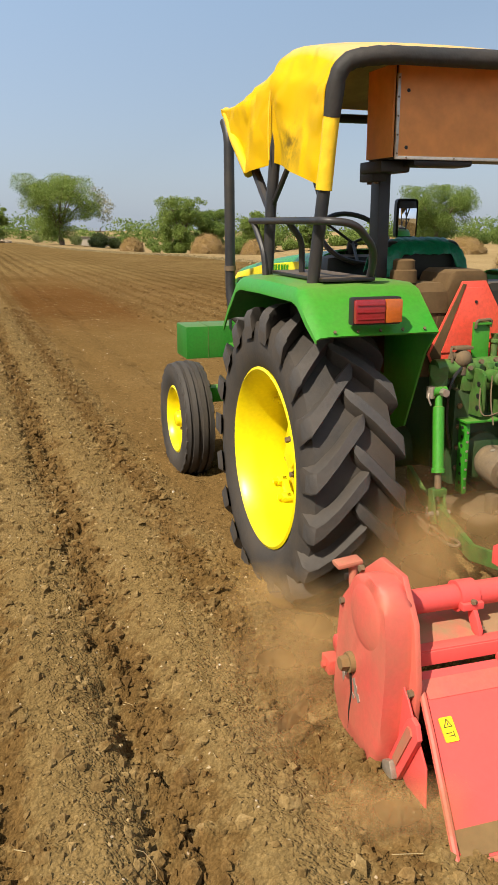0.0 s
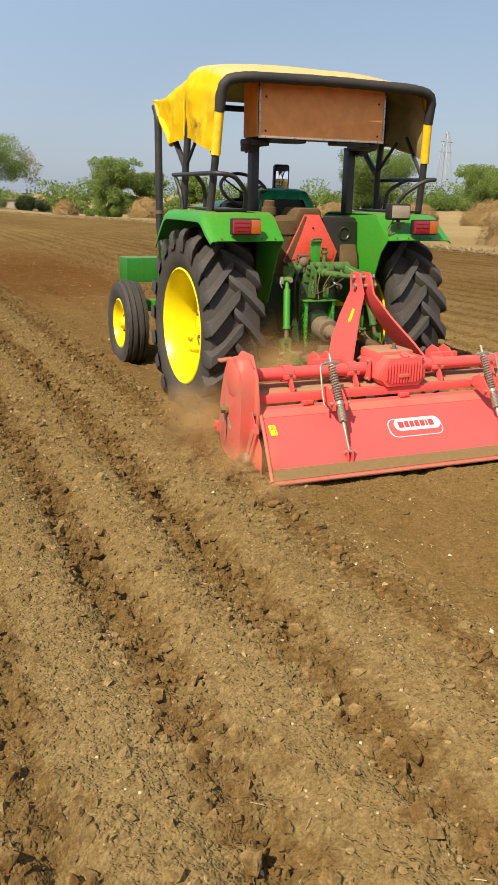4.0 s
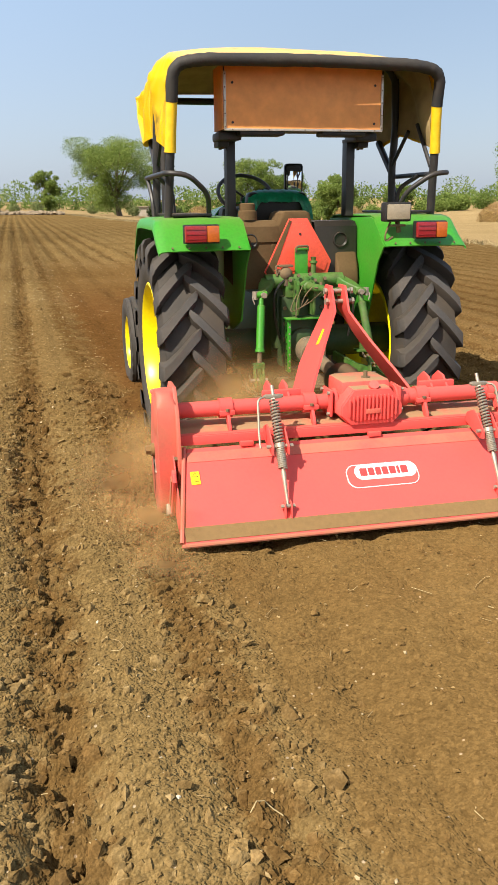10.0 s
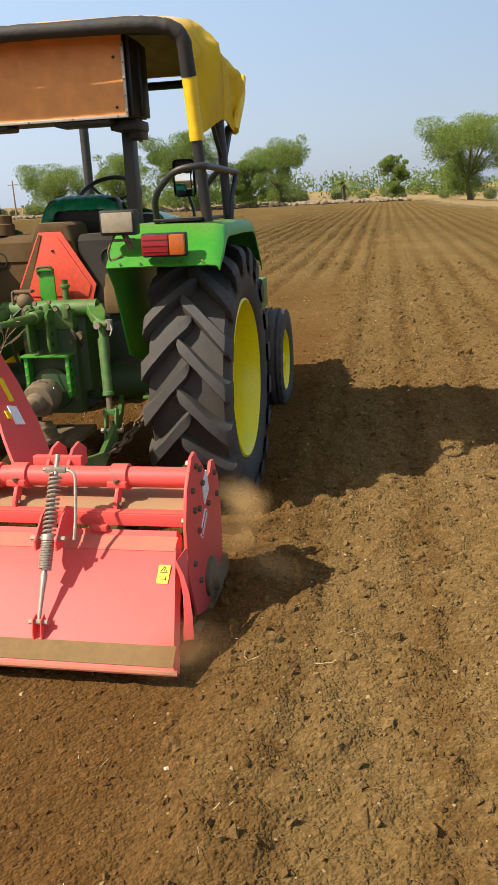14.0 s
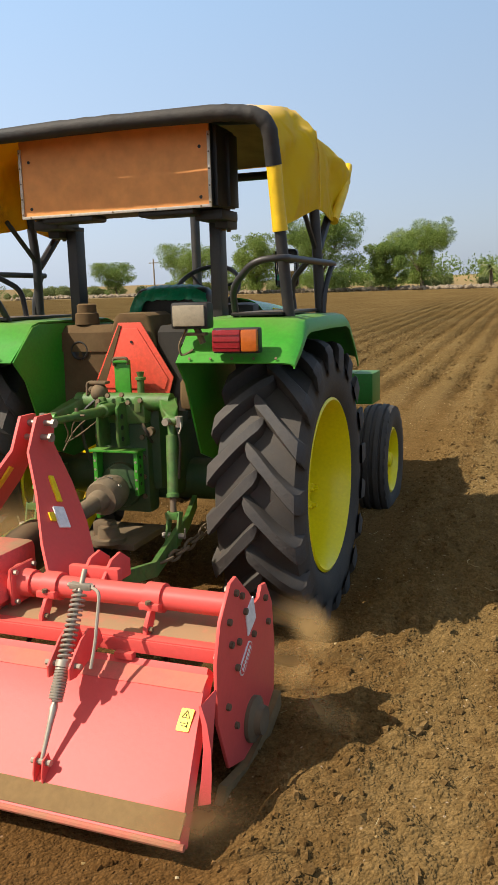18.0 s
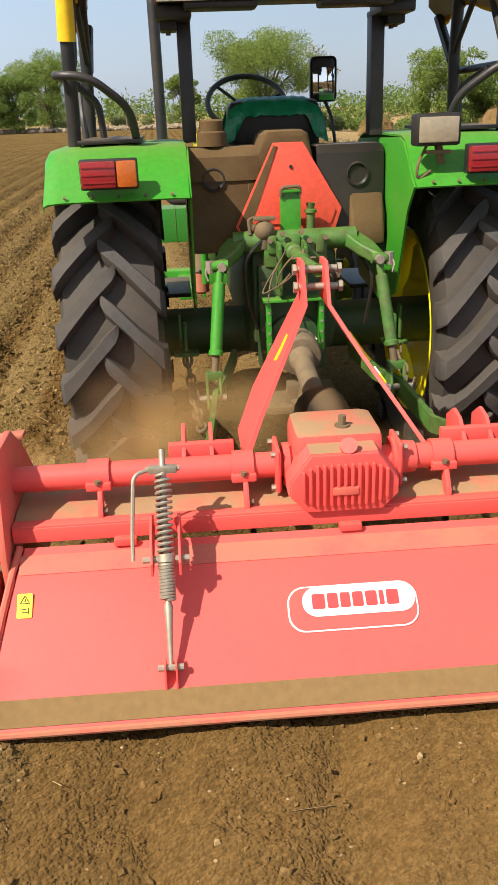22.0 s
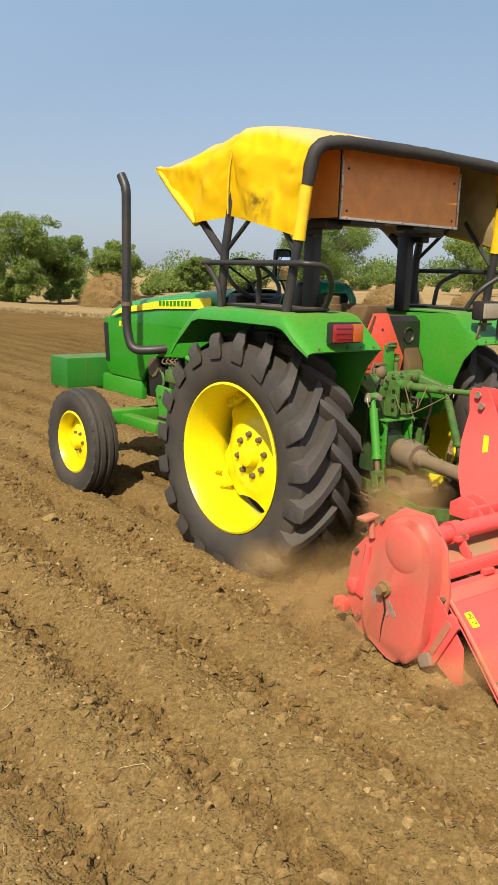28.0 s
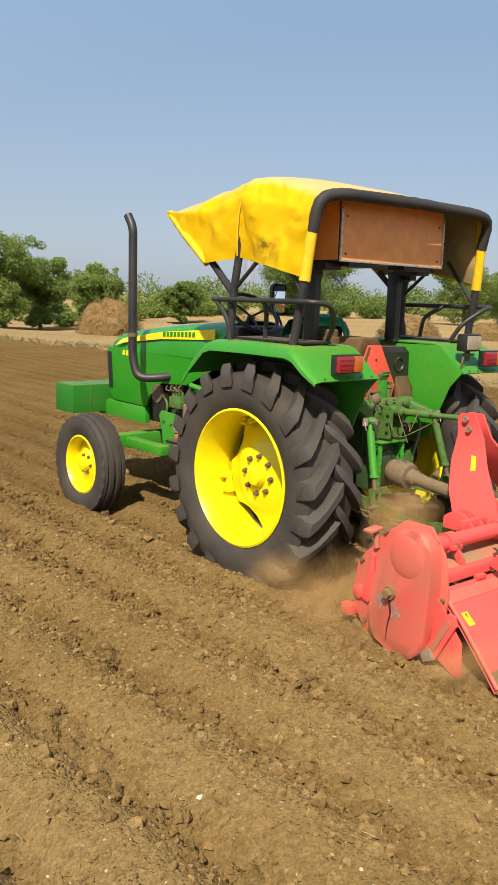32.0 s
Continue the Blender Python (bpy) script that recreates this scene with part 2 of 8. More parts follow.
def soil_material(name, dark, mid, light, patch=0.35, grit=True, worked=False, island=False):
    """Dry soil; worked: moister, redder soil along the freshly tilled strip."""
    m, nodes, links, b = material(name)
    wide = noise_tex(nodes, links, patch, 4, 0.6)
    fine = noise_tex(nodes, links, 38, 6, 0.75)
    r = ramp(nodes, [(0.25, dark), (0.5, mid), (0.78, light)])
    add = nodes.new("ShaderNodeMath")
    add.operation = "MULTIPLY_ADD"
    add.inputs[1].default_value = 0.55
    links.new(wide.outputs["Fac"], add.inputs[0])
    half = nodes.new("ShaderNodeMath")
    half.operation = "MULTIPLY"
    half.inputs[1].default_value = 0.45
    links.new(fine.outputs["Fac"], half.inputs[0])
    links.new(half.outputs[0], add.inputs[2])
    links.new(add.outputs[0], r.inputs[0])
    colour = r.outputs[0]
    if grit:
        tc = nodes.new("ShaderNodeTexCoord")
        v = nodes.new("ShaderNodeTexVoronoi")
        v.inputs["Scale"].default_value = 34
        links.new(tc.outputs["Object"], v.inputs["Vector"])
        spot = ramp(nodes, [(0.0, (1, 1, 1)), (0.13, (1, 1, 1)), (0.17, (0, 0, 0))])
        links.new(v.outputs["Distance"], spot.inputs[0])
        sel = nodes.new("ShaderNodeSeparateColor")
        links.new(v.outputs["Color"], sel.inputs[0])
        pick = nodes.new("ShaderNodeMath")
        pick.operation = "GREATER_THAN"
        pick.inputs[1].default_value = 0.90
        links.new(sel.outputs[0], pick.inputs[0])
        both = nodes.new("ShaderNodeMath")
        both.operation = "MULTIPLY"
        links.new(pick.outputs[0], both.inputs[0])
        links.new(spot.outputs[0], both.inputs[1])
        colour = mix_colour(nodes, links, both.outputs[0], colour, (0.42, 0.33, 0.22))
    # each crumb of soil has its own tone
    own = nodes.new("ShaderNodeTexCoord")
    stir = noise_tex(nodes, links, 45, 2, 0.5)
    bent = nodes.new("ShaderNodeVectorMath")
    bent.operation = "MULTIPLY_ADD"
    bent.inputs[1].default_value = (0.010, 0.010, 0.010)
    links.new(stir.outputs["Color"], bent.inputs[0])
    links.new(own.outputs["Object"], bent.inputs[2])
    for scale, low, high in ((58, 0.86, 1.14), (130, 0.86, 1.16)):
        cell = nodes.new("ShaderNodeTexVoronoi")
        cell.inputs["Scale"].default_value = scale
        links.new(bent.outputs[0], cell.inputs["Vector"])
        pickone = nodes.new("ShaderNodeSeparateColor")
        links.new(cell.outputs["Color"], pickone.inputs[0])
        tone = nodes.new("ShaderNodeMapRange")
        tone.inputs[3].default_value, tone.inputs[4].default_value = low, high
        links.new(pickone.outputs[1], tone.inputs[0])
        mottle = nodes.new("ShaderNodeMix")
        mottle.data_type, mottle.blend_type = "RGBA", "MULTIPLY"
        mottle.inputs[0].default_value = 1.0
        links.new(colour, mottle.inputs[6])
        links.new(tone.outputs[0], mottle.inputs[7])
        colour = mottle.outputs[2]
    if worked:
        where = nodes.new("ShaderNodeTexCoord")
        sep = nodes.new("ShaderNodeSeparateXYZ")
        links.new(where.outputs["Object"], sep.inputs[0])
        edge = noise_tex(nodes, links, 2.5, 3, 0.6)
        shift = nodes.new("ShaderNodeMath")
        shift.operation = "MULTIPLY_ADD"
        shift.inputs[1].default_value = 0.5
        links.new(edge.outputs["Fac"], shift.inputs[0])
        links.new(sep.outputs[0], shift.inputs[2])
        band = ramp(nodes, [(0.0, (0, 0, 0)), (0.035, (1, 1, 1)), (0.37, (1, 1, 1)), (0.44, (0.38, 0.38, 0.38)), (1.0, (0.2, 0.2, 0.2))])
        span = nodes.new("ShaderNodeMapRange")
        span.inputs[1].default_value, span.inputs[2].default_value = -0.85, 4.5
        links.new(shift.outputs[0], span.inputs[0])
        links.new(span.outputs[0], band.inputs[0])
        end = nodes.new("ShaderNodeMapRange")
        end.inputs[1].default_value, end.inputs[2].default_value, end.inputs[3].default_value, end.inputs[4].default_value = 23.5, 28.3, 1.0, 0.0
        links.new(sep.outputs[1], end.inputs[0])
        tilled = nodes.new("ShaderNodeMath")
        tilled.operation = "MULTIPLY"
        links.new(band.outputs[0], tilled.inputs[0])
        links.new(end.outputs[0], tilled.inputs[1])
        # moister clods turned up along the old furrows, with groove shade painted in
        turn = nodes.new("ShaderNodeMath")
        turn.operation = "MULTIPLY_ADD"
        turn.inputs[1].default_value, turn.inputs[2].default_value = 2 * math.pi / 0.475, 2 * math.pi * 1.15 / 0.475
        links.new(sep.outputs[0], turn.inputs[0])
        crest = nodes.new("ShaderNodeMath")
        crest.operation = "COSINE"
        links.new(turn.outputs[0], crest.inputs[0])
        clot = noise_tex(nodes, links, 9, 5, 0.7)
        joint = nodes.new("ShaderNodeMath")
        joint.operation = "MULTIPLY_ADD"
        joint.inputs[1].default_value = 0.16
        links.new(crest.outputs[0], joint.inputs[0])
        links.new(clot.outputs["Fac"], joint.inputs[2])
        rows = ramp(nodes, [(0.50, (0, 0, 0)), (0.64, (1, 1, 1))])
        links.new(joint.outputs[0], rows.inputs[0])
        clod_and_shade = nodes.new("ShaderNodeMath")
        clod_and_shade.operation = "SUBTRACT"
        clod_and_shade.use_clamp = True
        links.new(rows.outputs[0], clod_and_shade.inputs[0])
        links.new(tilled.outputs[0], clod_and_shade.inputs[1])
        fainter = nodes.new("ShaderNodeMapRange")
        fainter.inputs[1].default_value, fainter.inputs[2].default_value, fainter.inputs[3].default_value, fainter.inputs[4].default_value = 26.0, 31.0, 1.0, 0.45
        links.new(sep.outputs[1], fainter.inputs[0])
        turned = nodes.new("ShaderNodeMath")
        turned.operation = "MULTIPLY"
        links.new(clod_and_shade.outputs[0], turned.inputs[0])
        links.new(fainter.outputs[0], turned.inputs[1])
        # this multiply darkens the grooves as shade between the clods would
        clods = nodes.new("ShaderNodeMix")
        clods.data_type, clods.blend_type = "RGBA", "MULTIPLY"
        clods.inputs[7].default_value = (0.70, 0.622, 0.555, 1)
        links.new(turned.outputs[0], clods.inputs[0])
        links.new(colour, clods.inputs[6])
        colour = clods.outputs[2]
        damp = nodes.new("ShaderNodeMix")
        damp.data_type, damp.blend_type = "RGBA", "MULTIPLY"
        damp.inputs[7].default_value = (0.81, 0.745, 0.685, 1)
        links.new(tilled.outputs[0], damp.inputs[0])
        links.new(colour, damp.inputs[6])
        colour = damp.outputs[2]
        # a moister, redder stretch of the field
        reach = nodes.new("ShaderNodeMath")
        reach.operation = "MULTIPLY_ADD"
        reach.inputs[1].default_value = 3.0
        links.new(edge.outputs["Fac"], reach.inputs[0])
        links.new(sep.outputs[1], reach.inputs[2])
        along = nodes.new("ShaderNodeMapRange")
        along.inputs[1].default_value, along.inputs[2].default_value = 8.0, 31.0
        links.new(reach.outputs[0], along.inputs[0])
        wet = ramp(nodes, [(0.10, (0, 0, 0)), (0.28, (1, 1, 1)), (0.52, (1, 1, 1)), (0.68, (0.35, 0.35, 0.35)), (1.0, (0.1, 0.1, 0.1))])
        links.new(along.outputs[0], wet.inputs[0])
        right = nodes.new("ShaderNodeMapRange")
        right.inputs[1].default_value, right.inputs[2].default_value, right.inputs[3].default_value = -0.9, -0.6, 0.15
        links.new(shift.outputs[0], right.inputs[0])
        mask = nodes.new("ShaderNodeMath")
        mask.operation = "MULTIPLY"
        links.new(wet.outputs[0], mask.inputs[0])
        rim = nodes.new("ShaderNodeMapRange")
        rim.inputs[1].default_value, rim.inputs[2].default_value, rim.inputs[3].default_value, rim.inputs[4].default_value = 1.1, 1.5, 1.0, 0.35
        links.new(shift.outputs[0], rim.inputs[0])
        inside = nodes.new("ShaderNodeMath")
        inside.operation = "MULTIPLY"
        links.new(right.outputs[0], inside.inputs[0])
        links.new(rim.outputs[0], inside.inputs[1])
        links.new(inside.outputs[0], mask.inputs[1])
        moist = nodes.new("ShaderNodeMix")
        moist.data_type, moist.blend_type = "RGBA", "MULTIPLY"
        moist.inputs[7].default_value = (0.78, 0.635, 0.57, 1)
        links.new(mask.outputs[0], moist.inputs[0])
        links.new(colour, moist.inputs[6])
        colour = moist.outputs[2]
    if island:
        geo = nodes.new("ShaderNodeNewGeometry")
        shade = ramp(nodes, [(0.0, (0.80, 0.77, 0.75)), (0.6, (1.02, 1.02, 1.02)), (0.93, (1.15, 1.15, 1.15)), (1.0, (1.35, 1.38, 1.45))])
        links.new(geo.outputs["Random Per Island"], shade.inputs[0])
        each = nodes.new("ShaderNodeMix")
        each.data_type, each.blend_type = "RGBA", "MULTIPLY"
        each.inputs[0].default_value = 1.0
        links.new(colour, each.inputs[6])
        links.new(shade.outputs[0], each.inputs[7])
        colour = each.outputs[2]
    links.new(colour, b.inputs["Base Color"])
    b.inputs["Roughness"].default_value = 1.0
    b.inputs["Specular IOR Level"].default_value = 0.0
    if "Diffuse Roughness" in b.inputs:
        b.inputs["Diffuse Roughness"].default_value = 1.0
    grain = noise_tex(nodes, links, 110, 4, 0.65)
    bend = noise_tex(nodes, links, 30, 2, 0.5)
    warp = nodes.new("ShaderNodeVectorMath")
    warp.operation = "MULTIPLY_ADD"
    warp.inputs[1].default_value = (0.012, 0.012, 0.012)
    tc = nodes.new("ShaderNodeTexCoord")
    links.new(bend.outputs["Color"], warp.inputs[0])
    links.new(tc.outputs["Object"], warp.inputs[2])
    soft = nodes.new("ShaderNodeMath")
    soft.operation = "MULTIPLY"
    soft.inputs[1].default_value = 0.35
    links.new(grain.outputs["Fac"], soft.inputs[0])
    last = soft.outputs[0]
    for scale, weight in ((48, -0.8), (105, -0.6)):
        cells = nodes.new("ShaderNodeTexVoronoi")
        cells.inputs["Scale"].default_value = scale
        links.new(warp.outputs[0], cells.inputs["Vector"])
        rise = nodes.new("ShaderNodeMath")
        rise.operation = "MULTIPLY_ADD"
        rise.inputs[1].default_value = weight
        links.new(cells.outputs["Distance"], rise.inputs[0])
        links.new(last, rise.inputs[2])
        last = rise.outputs[0]
    bn = nodes.new("ShaderNodeBump")
    bn.inputs["Strength"].default_value, bn.inputs["Distance"].default_value = 1.0, 0.007 if island else 0.015
    links.new(last, bn.inputs["Height"])
    if worked:
        level = nodes.new("ShaderNodeMapRange")
        level.inputs[3].default_value, level.inputs[4].default_value = 1.0, 0.78
        links.new(tilled.outputs[0], level.inputs[0])
        links.new(level.outputs[0], bn.inputs["Strength"])
        # coarse tilth of the open field to either side
        aside = nodes.new("ShaderNodeMath")
        aside.operation = "ADD"
        aside.inputs[1].default_value = 0.5
        links.new(sep.outputs[0], aside.inputs[0])
        away = nodes.new("ShaderNodeMath")
        away.operation = "ABSOLUTE"
        links.new(aside.outputs[0], away.inputs[0])
        wide_out = nodes.new("ShaderNodeMapRange")
        wide_out.inputs[1].default_value, wide_out.inputs[2].default_value = 2.7, 4.6
        links.new(away.outputs[0], wide_out.inputs[0])
        beyond = nodes.new("ShaderNodeMapRange")
        beyond.inputs[1].default_value, beyond.inputs[2].default_value = 35.0, 40.0
        links.new(sep.outputs[1], beyond.inputs[0])
        open_field = nodes.new("ShaderNodeMath")
        open_field.operation = "MAXIMUM"
        links.new(wide_out.outputs[0], open_field.inputs[0])
        links.new(beyond.outputs[0], open_field.inputs[1])
        tilth = noise_tex(nodes, links, 7, 5, 0.65)
        ridge = nodes.new("ShaderNodeMath")
        ridge.operation = "MULTIPLY_ADD"
        ridge.inputs[1].default_value = -0.16
        links.new(crest.outputs[0], ridge.inputs[0])
        links.new(tilth.outputs["Fac"], ridge.inputs[2])
        coarse = nodes.new("ShaderNodeBump")
        coarse.inputs["Distance"].default_value = 0.14
        links.new(open_field.outputs[0], coarse.inputs["Strength"])
        links.new(ridge.outputs[0], coarse.inputs["Height"])
        links.new(coarse.outputs[0], bn.inputs["Normal"])
    links.new(bn.outputs[0], b.inputs["Normal"])
    return m


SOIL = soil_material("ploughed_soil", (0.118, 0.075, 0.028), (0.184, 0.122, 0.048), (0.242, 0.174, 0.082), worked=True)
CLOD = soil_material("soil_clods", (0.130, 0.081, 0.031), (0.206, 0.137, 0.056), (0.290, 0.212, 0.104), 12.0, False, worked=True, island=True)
STUBBLE = soil_material("dry_stubble_soil", (0.20, 0.140, 0.066), (0.265, 0.192, 0.096), (0.34, 0.258, 0.140), 0.15, False)


def island_material(name, stops, rough=0.9, translucent=0.0):
    m, nodes, links, b = material(name)
    g = nodes.new("ShaderNodeNewGeometry")
    r = ramp(nodes, stops)
    links.new(g.outputs["Random Per Island"], r.inputs[0])
    links.new(r.outputs[0], b.inputs["Base Color"])
    b.inputs["Roughness"].default_value = rough
    b.inputs["Specular IOR Level"].default_value = 0.15
    if translucent:
        t = nodes.new("ShaderNodeBsdfTranslucent")
        links.new(r.outputs[0], t.inputs["Color"])
        mx = nodes.new("ShaderNodeMixShader")
        mx.inputs[0].default_value = translucent
        links.new(b.outputs[0], mx.inputs[1])
        links.new(t.outputs[0], mx.inputs[2])
        links.new(mx.outputs[0], nodes["Material Output"].inputs["Surface"])
    return m


PEBBLE = island_material("pale_pebbles", [(0, (0.28, 0.185, 0.075)), (0.75, (0.38, 0.27, 0.13)), (0.95, (0.46, 0.37, 0.23)), (1, (0.60, 0.53, 0.42))])
STRAW = island_material("dry_straw", [(0, (0.25, 0.17, 0.08)), (0.5, (0.38, 0.27, 0.13)), (1, (0.50, 0.40, 0.22))])
HAY = island_material("dry_hay", [(0, (0.17, 0.10, 0.035)), (0.5, (0.27, 0.17, 0.06)), (1, (0.36, 0.25, 0.10))])
HAY_CORE = coated("packed_hay", (0.21, 0.13, 0.05), 0.95, dust=0.2, dust_scale=4, grain=14, bump=0.8, tone=0.4)
LEAF = island_material("tree_leaves", [(0, (0.134, 0.193, 0.040)), (0.5, (0.207, 0.281, 0.061)), (1, (0.292, 0.351, 0.094))], 0.6, 0.42)
LEAF_DARK = island_material("dense_leaves", [(0, (0.106, 0.168, 0.038)), (0.5, (0.175, 0.246, 0.055)), (1, (0.250, 0.312, 0.080))], 0.6, 0.38)
LEAF_PALE = island_material("dry_pale_twigs", [(0, (0.22, 0.22, 0.15)), (0.5, (0.30, 0.30, 0.21)), (1, (0.38, 0.37, 0.27))], 0.8, 0.2)
SCRUB = island_material("scrub_leaves", [(0, (0.12, 0.16, 0.05)), (0.5, (0.19, 0.23, 0.08)), (1, (0.29, 0.30, 0.13))], 0.7, 0.35)
GRASS = island_material("dry_grass", [(0, (0.22, 0.16, 0.07)), (0.5, (0.32, 0.24, 0.12)), (1, (0.42, 0.34, 0.19))], 0.8, 0.3)
BARK = coated("tree_bark", (0.13, 0.095, 0.065), 0.9, dust=0.1, dust_scale=2, grain=6, bump=0.6, tone=0.3)
STONE = coated("field_stone", (0.26, 0.21, 0.15), 0.95, dust=0.2, dust_scale=2, grain=4, tone=0.3)
PLASTER = coated("pale_plaster", (0.50, 0.44, 0.35), 0.9, dust=0.2, dust_scale=0.6, grain=3)


def dust_material():
    """Airborne soil dust: lit from both sides, uneven, thinning out to nothing at the rim of each wisp."""
    m, nodes, links, b = material("airborne_dust")
    b.inputs["Base Color"].default_value = (0.72, 0.47, 0.20, 1)
    b.inputs["Roughness"].default_value = 1.0
    b.inputs["Specular IOR Level"].default_value = 0.0
    t = nodes.new("ShaderNodeBsdfTranslucent")
    t.inputs["Color"].default_value = (0.72, 0.47, 0.20, 1)
    solid = nodes.new("ShaderNodeMixShader")
    solid.inputs[0].default_value = 0.5
    links.new(b.outputs[0], solid.inputs[1])
    links.new(t.outputs[0], solid.inputs[2])
    tc = nodes.new("ShaderNodeTexCoord")
    gap = nodes.new("ShaderNodeVectorMath")
    gap.operation = "DISTANCE"
    gap.inputs[1].default_value = (0.5, 0.0, 0.5)
    across = nodes.new("ShaderNodeVectorMath")
    across.operation = "MULTIPLY"
    across.inputs[1].default_value = (1, 0, 1)
    links.new(tc.outputs["Generated"], across.inputs[0])
    links.new(across.outputs[0], gap.inputs[0])
    swirl = noise_tex(nodes, links, 4.5, 5, 0.6)
    reach = nodes.new("ShaderNodeMath")
    reach.operation = "MULTIPLY_ADD"
    reach.inputs[1].default_value = 0.34
    links.new(swirl.outputs["Fac"], reach.inputs[0])
    links.new(gap.outputs["Value"], reach.inputs[2])
    thin = nodes.new("ShaderNodeMapRange")
    thin.interpolation_type = "SMOOTHSTEP"
    thin.inputs[1].default_value, thin.inputs[2].default_value, thin.inputs[3].default_value, thin.inputs[4].default_value = 0.12, 0.62, 0.52, 0.0
    links.new(reach.outputs[0], thin.inputs[0])
    clear = nodes.new("ShaderNodeBsdfTransparent")
    mx = nodes.new("ShaderNodeMixShader")
    links.new(thin.outputs[0], mx.inputs[0])
    links.new(clear.outputs[0], mx.inputs[1])
    links.new(solid.outputs[0], mx.inputs[2])
    links.new(mx.outputs[0], nodes["Material Output"].inputs["Surface"])
    return m


AIR_DUST = dust_material()


# ---- mesh tools ----
def finish(name, bm, mat, smooth=38):
    bmesh.ops.remove_doubles(bm, verts=bm.verts, dist=1e-5)
    bmesh.ops.recalc_face_normals(bm, faces=bm.faces)
    me = bpy.data.meshes.new(name)
    bm.to_mesh(me)
    bm.free()
    me.materials.append(mat)
    if smooth:
        me.shade_smooth()
        me.set_sharp_from_angle(angle=radians(smooth))
    return me


def part(name, bm, mat, parent, label="", smooth=38, at=None):
    ob = new(name, finish(name, bm, mat, smooth))
    ob.parent = parent
    if at is not None:
        ob.matrix_basis = at
    return tagged(ob, label=label)


def thing(name, label, category, group="", kind=""):
    return tagged(new(name), label, category, group, kind)


def box(bm, c, s, bevel=0.0, rot=None, segs=2):
    made = bmesh.ops.create_cube(bm, size=1.0)["verts"]
    m = Matrix.Translation(c) @ (rot if rot is not None else Matrix()) @ Matrix.Diagonal((*s, 1))
    bmesh.ops.transform(bm, matrix=m, verts=made)
    if bevel:
        edges = list({e for v in made for e in v.link_edges})
        bmesh.ops.bevel(bm, geom=edges, offset=bevel, segments=segs, affect="EDGES", profile=0.6)
    return bm


def tube(bm, pts, r, seg=10, closed=False):
    """A round bar along pts; r is one radius or one for each point."""
    pts = [Vector(p) for p in pts]
    n = len(pts)
    rad = r if isinstance(r, (list, tuple)) else [r] * n
    d0 = (pts[1] - pts[0]).normalized()
    side = d0.cross(Vector((0, 0, 1)) if abs(d0.z) < 0.9 else Vector((1, 0, 0))).normalized()
    rings = []
    for i, p in enumerate(pts):
        if closed:
            d = (pts[(i + 1) % n] - pts[i - 1]).normalized()
        else:
            d = (pts[min(i + 1, n - 1)] - pts[max(i - 1, 0)]).normalized()
        side = (side - d * side.dot(d)).normalized()
        up = d.cross(side)
        rings.append([bm.verts.new(p + rad[i] * (math.cos(a) * side + math.sin(a) * up)) for a in (2 * math.pi * k / seg for k in range(seg))])
    for i in range(n if closed else n - 1):
        a, b = rings[i], rings[(i + 1) % n]
        for k in range(seg):
            bm.faces.new((a[k], a[(k + 1) % seg], b[(k + 1) % seg], b[k]))
    if not closed:
        bm.faces.new(rings[0])
        bm.faces.new(rings[-1])
    return bm


def rod(bm, a, b, r, r2=None, seg=12):
    return tube(bm, [a, b], [r, r if r2 is None else r2], seg)


def arc_path(pts, radius, steps=5):
    """The points with their corners rounded."""
    pts = [Vector(p) for p in pts]
    out = [pts[0]]
    for a, b, c in zip(pts, pts[1:], pts[2:]):
        u, v = (a - b), (c - b)
        k = min(radius, u.length * 0.48, v.length * 0.48)
        p, q = b + u.normalized() * k, b + v.normalized() * k
        for i in range(steps + 1):
            s = i / steps
            out.append(p * (1 - s) ** 2 + b * 2 * s * (1 - s) + q * s * s)
    return out + [pts[-1]]


def lathe(bm, profile, seg=48, axis="x", centre=(0, 0, 0), close=False):
    """Turns (along, radius) round an axis."""
    rings = []
    for h, r in profile:
        ring = []
        for k in range(seg):
            a = 2 * math.pi * k / seg
            c, s = r * math.cos(a), r * math.sin(a)
            p = {"x": (h, c, s), "y": (c, h, s), "z": (c, s, h)}[axis]
            ring.append(bm.verts.new(Vector(p) + Vector(centre)))
        rings.append(ring)
    pairs = list(zip(rings, rings[1:])) + ([(rings[-1], rings[0])] if close else [])
    for a, b in pairs:
        for k in range(seg):
            bm.faces.new((a[k], a[(k + 1) % seg], b[(k + 1) % seg], b[k]))
    if not close:
        for ring in (rings[0], rings[-1]):
            if len(ring) > 2:
                bm.faces.new(ring)
    return bm


def slab(bm, outline, m, thick, bevel=0.0):
    """A flat outline (u, v) laid by m into space, thick along m's z."""
    low = [bm.verts.new(m @ Vector((u, v, -thick / 2))) for u, v in outline]
    high = [bm.verts.new(m @ Vector((u, v, thick / 2))) for u, v in outline]
    n = len(outline)
    faces = [bm.faces.new(low), bm.faces.new(high)] + [bm.faces.new((low[i], low[(i + 1) % n], high[(i + 1) % n], high[i])) for i in range(n)]
    if bevel:
        rim = [e for f in faces[:2] for e in f.edges]
        bmesh.ops.bevel(bm, geom=rim, offset=bevel, segments=2, affect="EDGES", profile=0.6)
    return bm


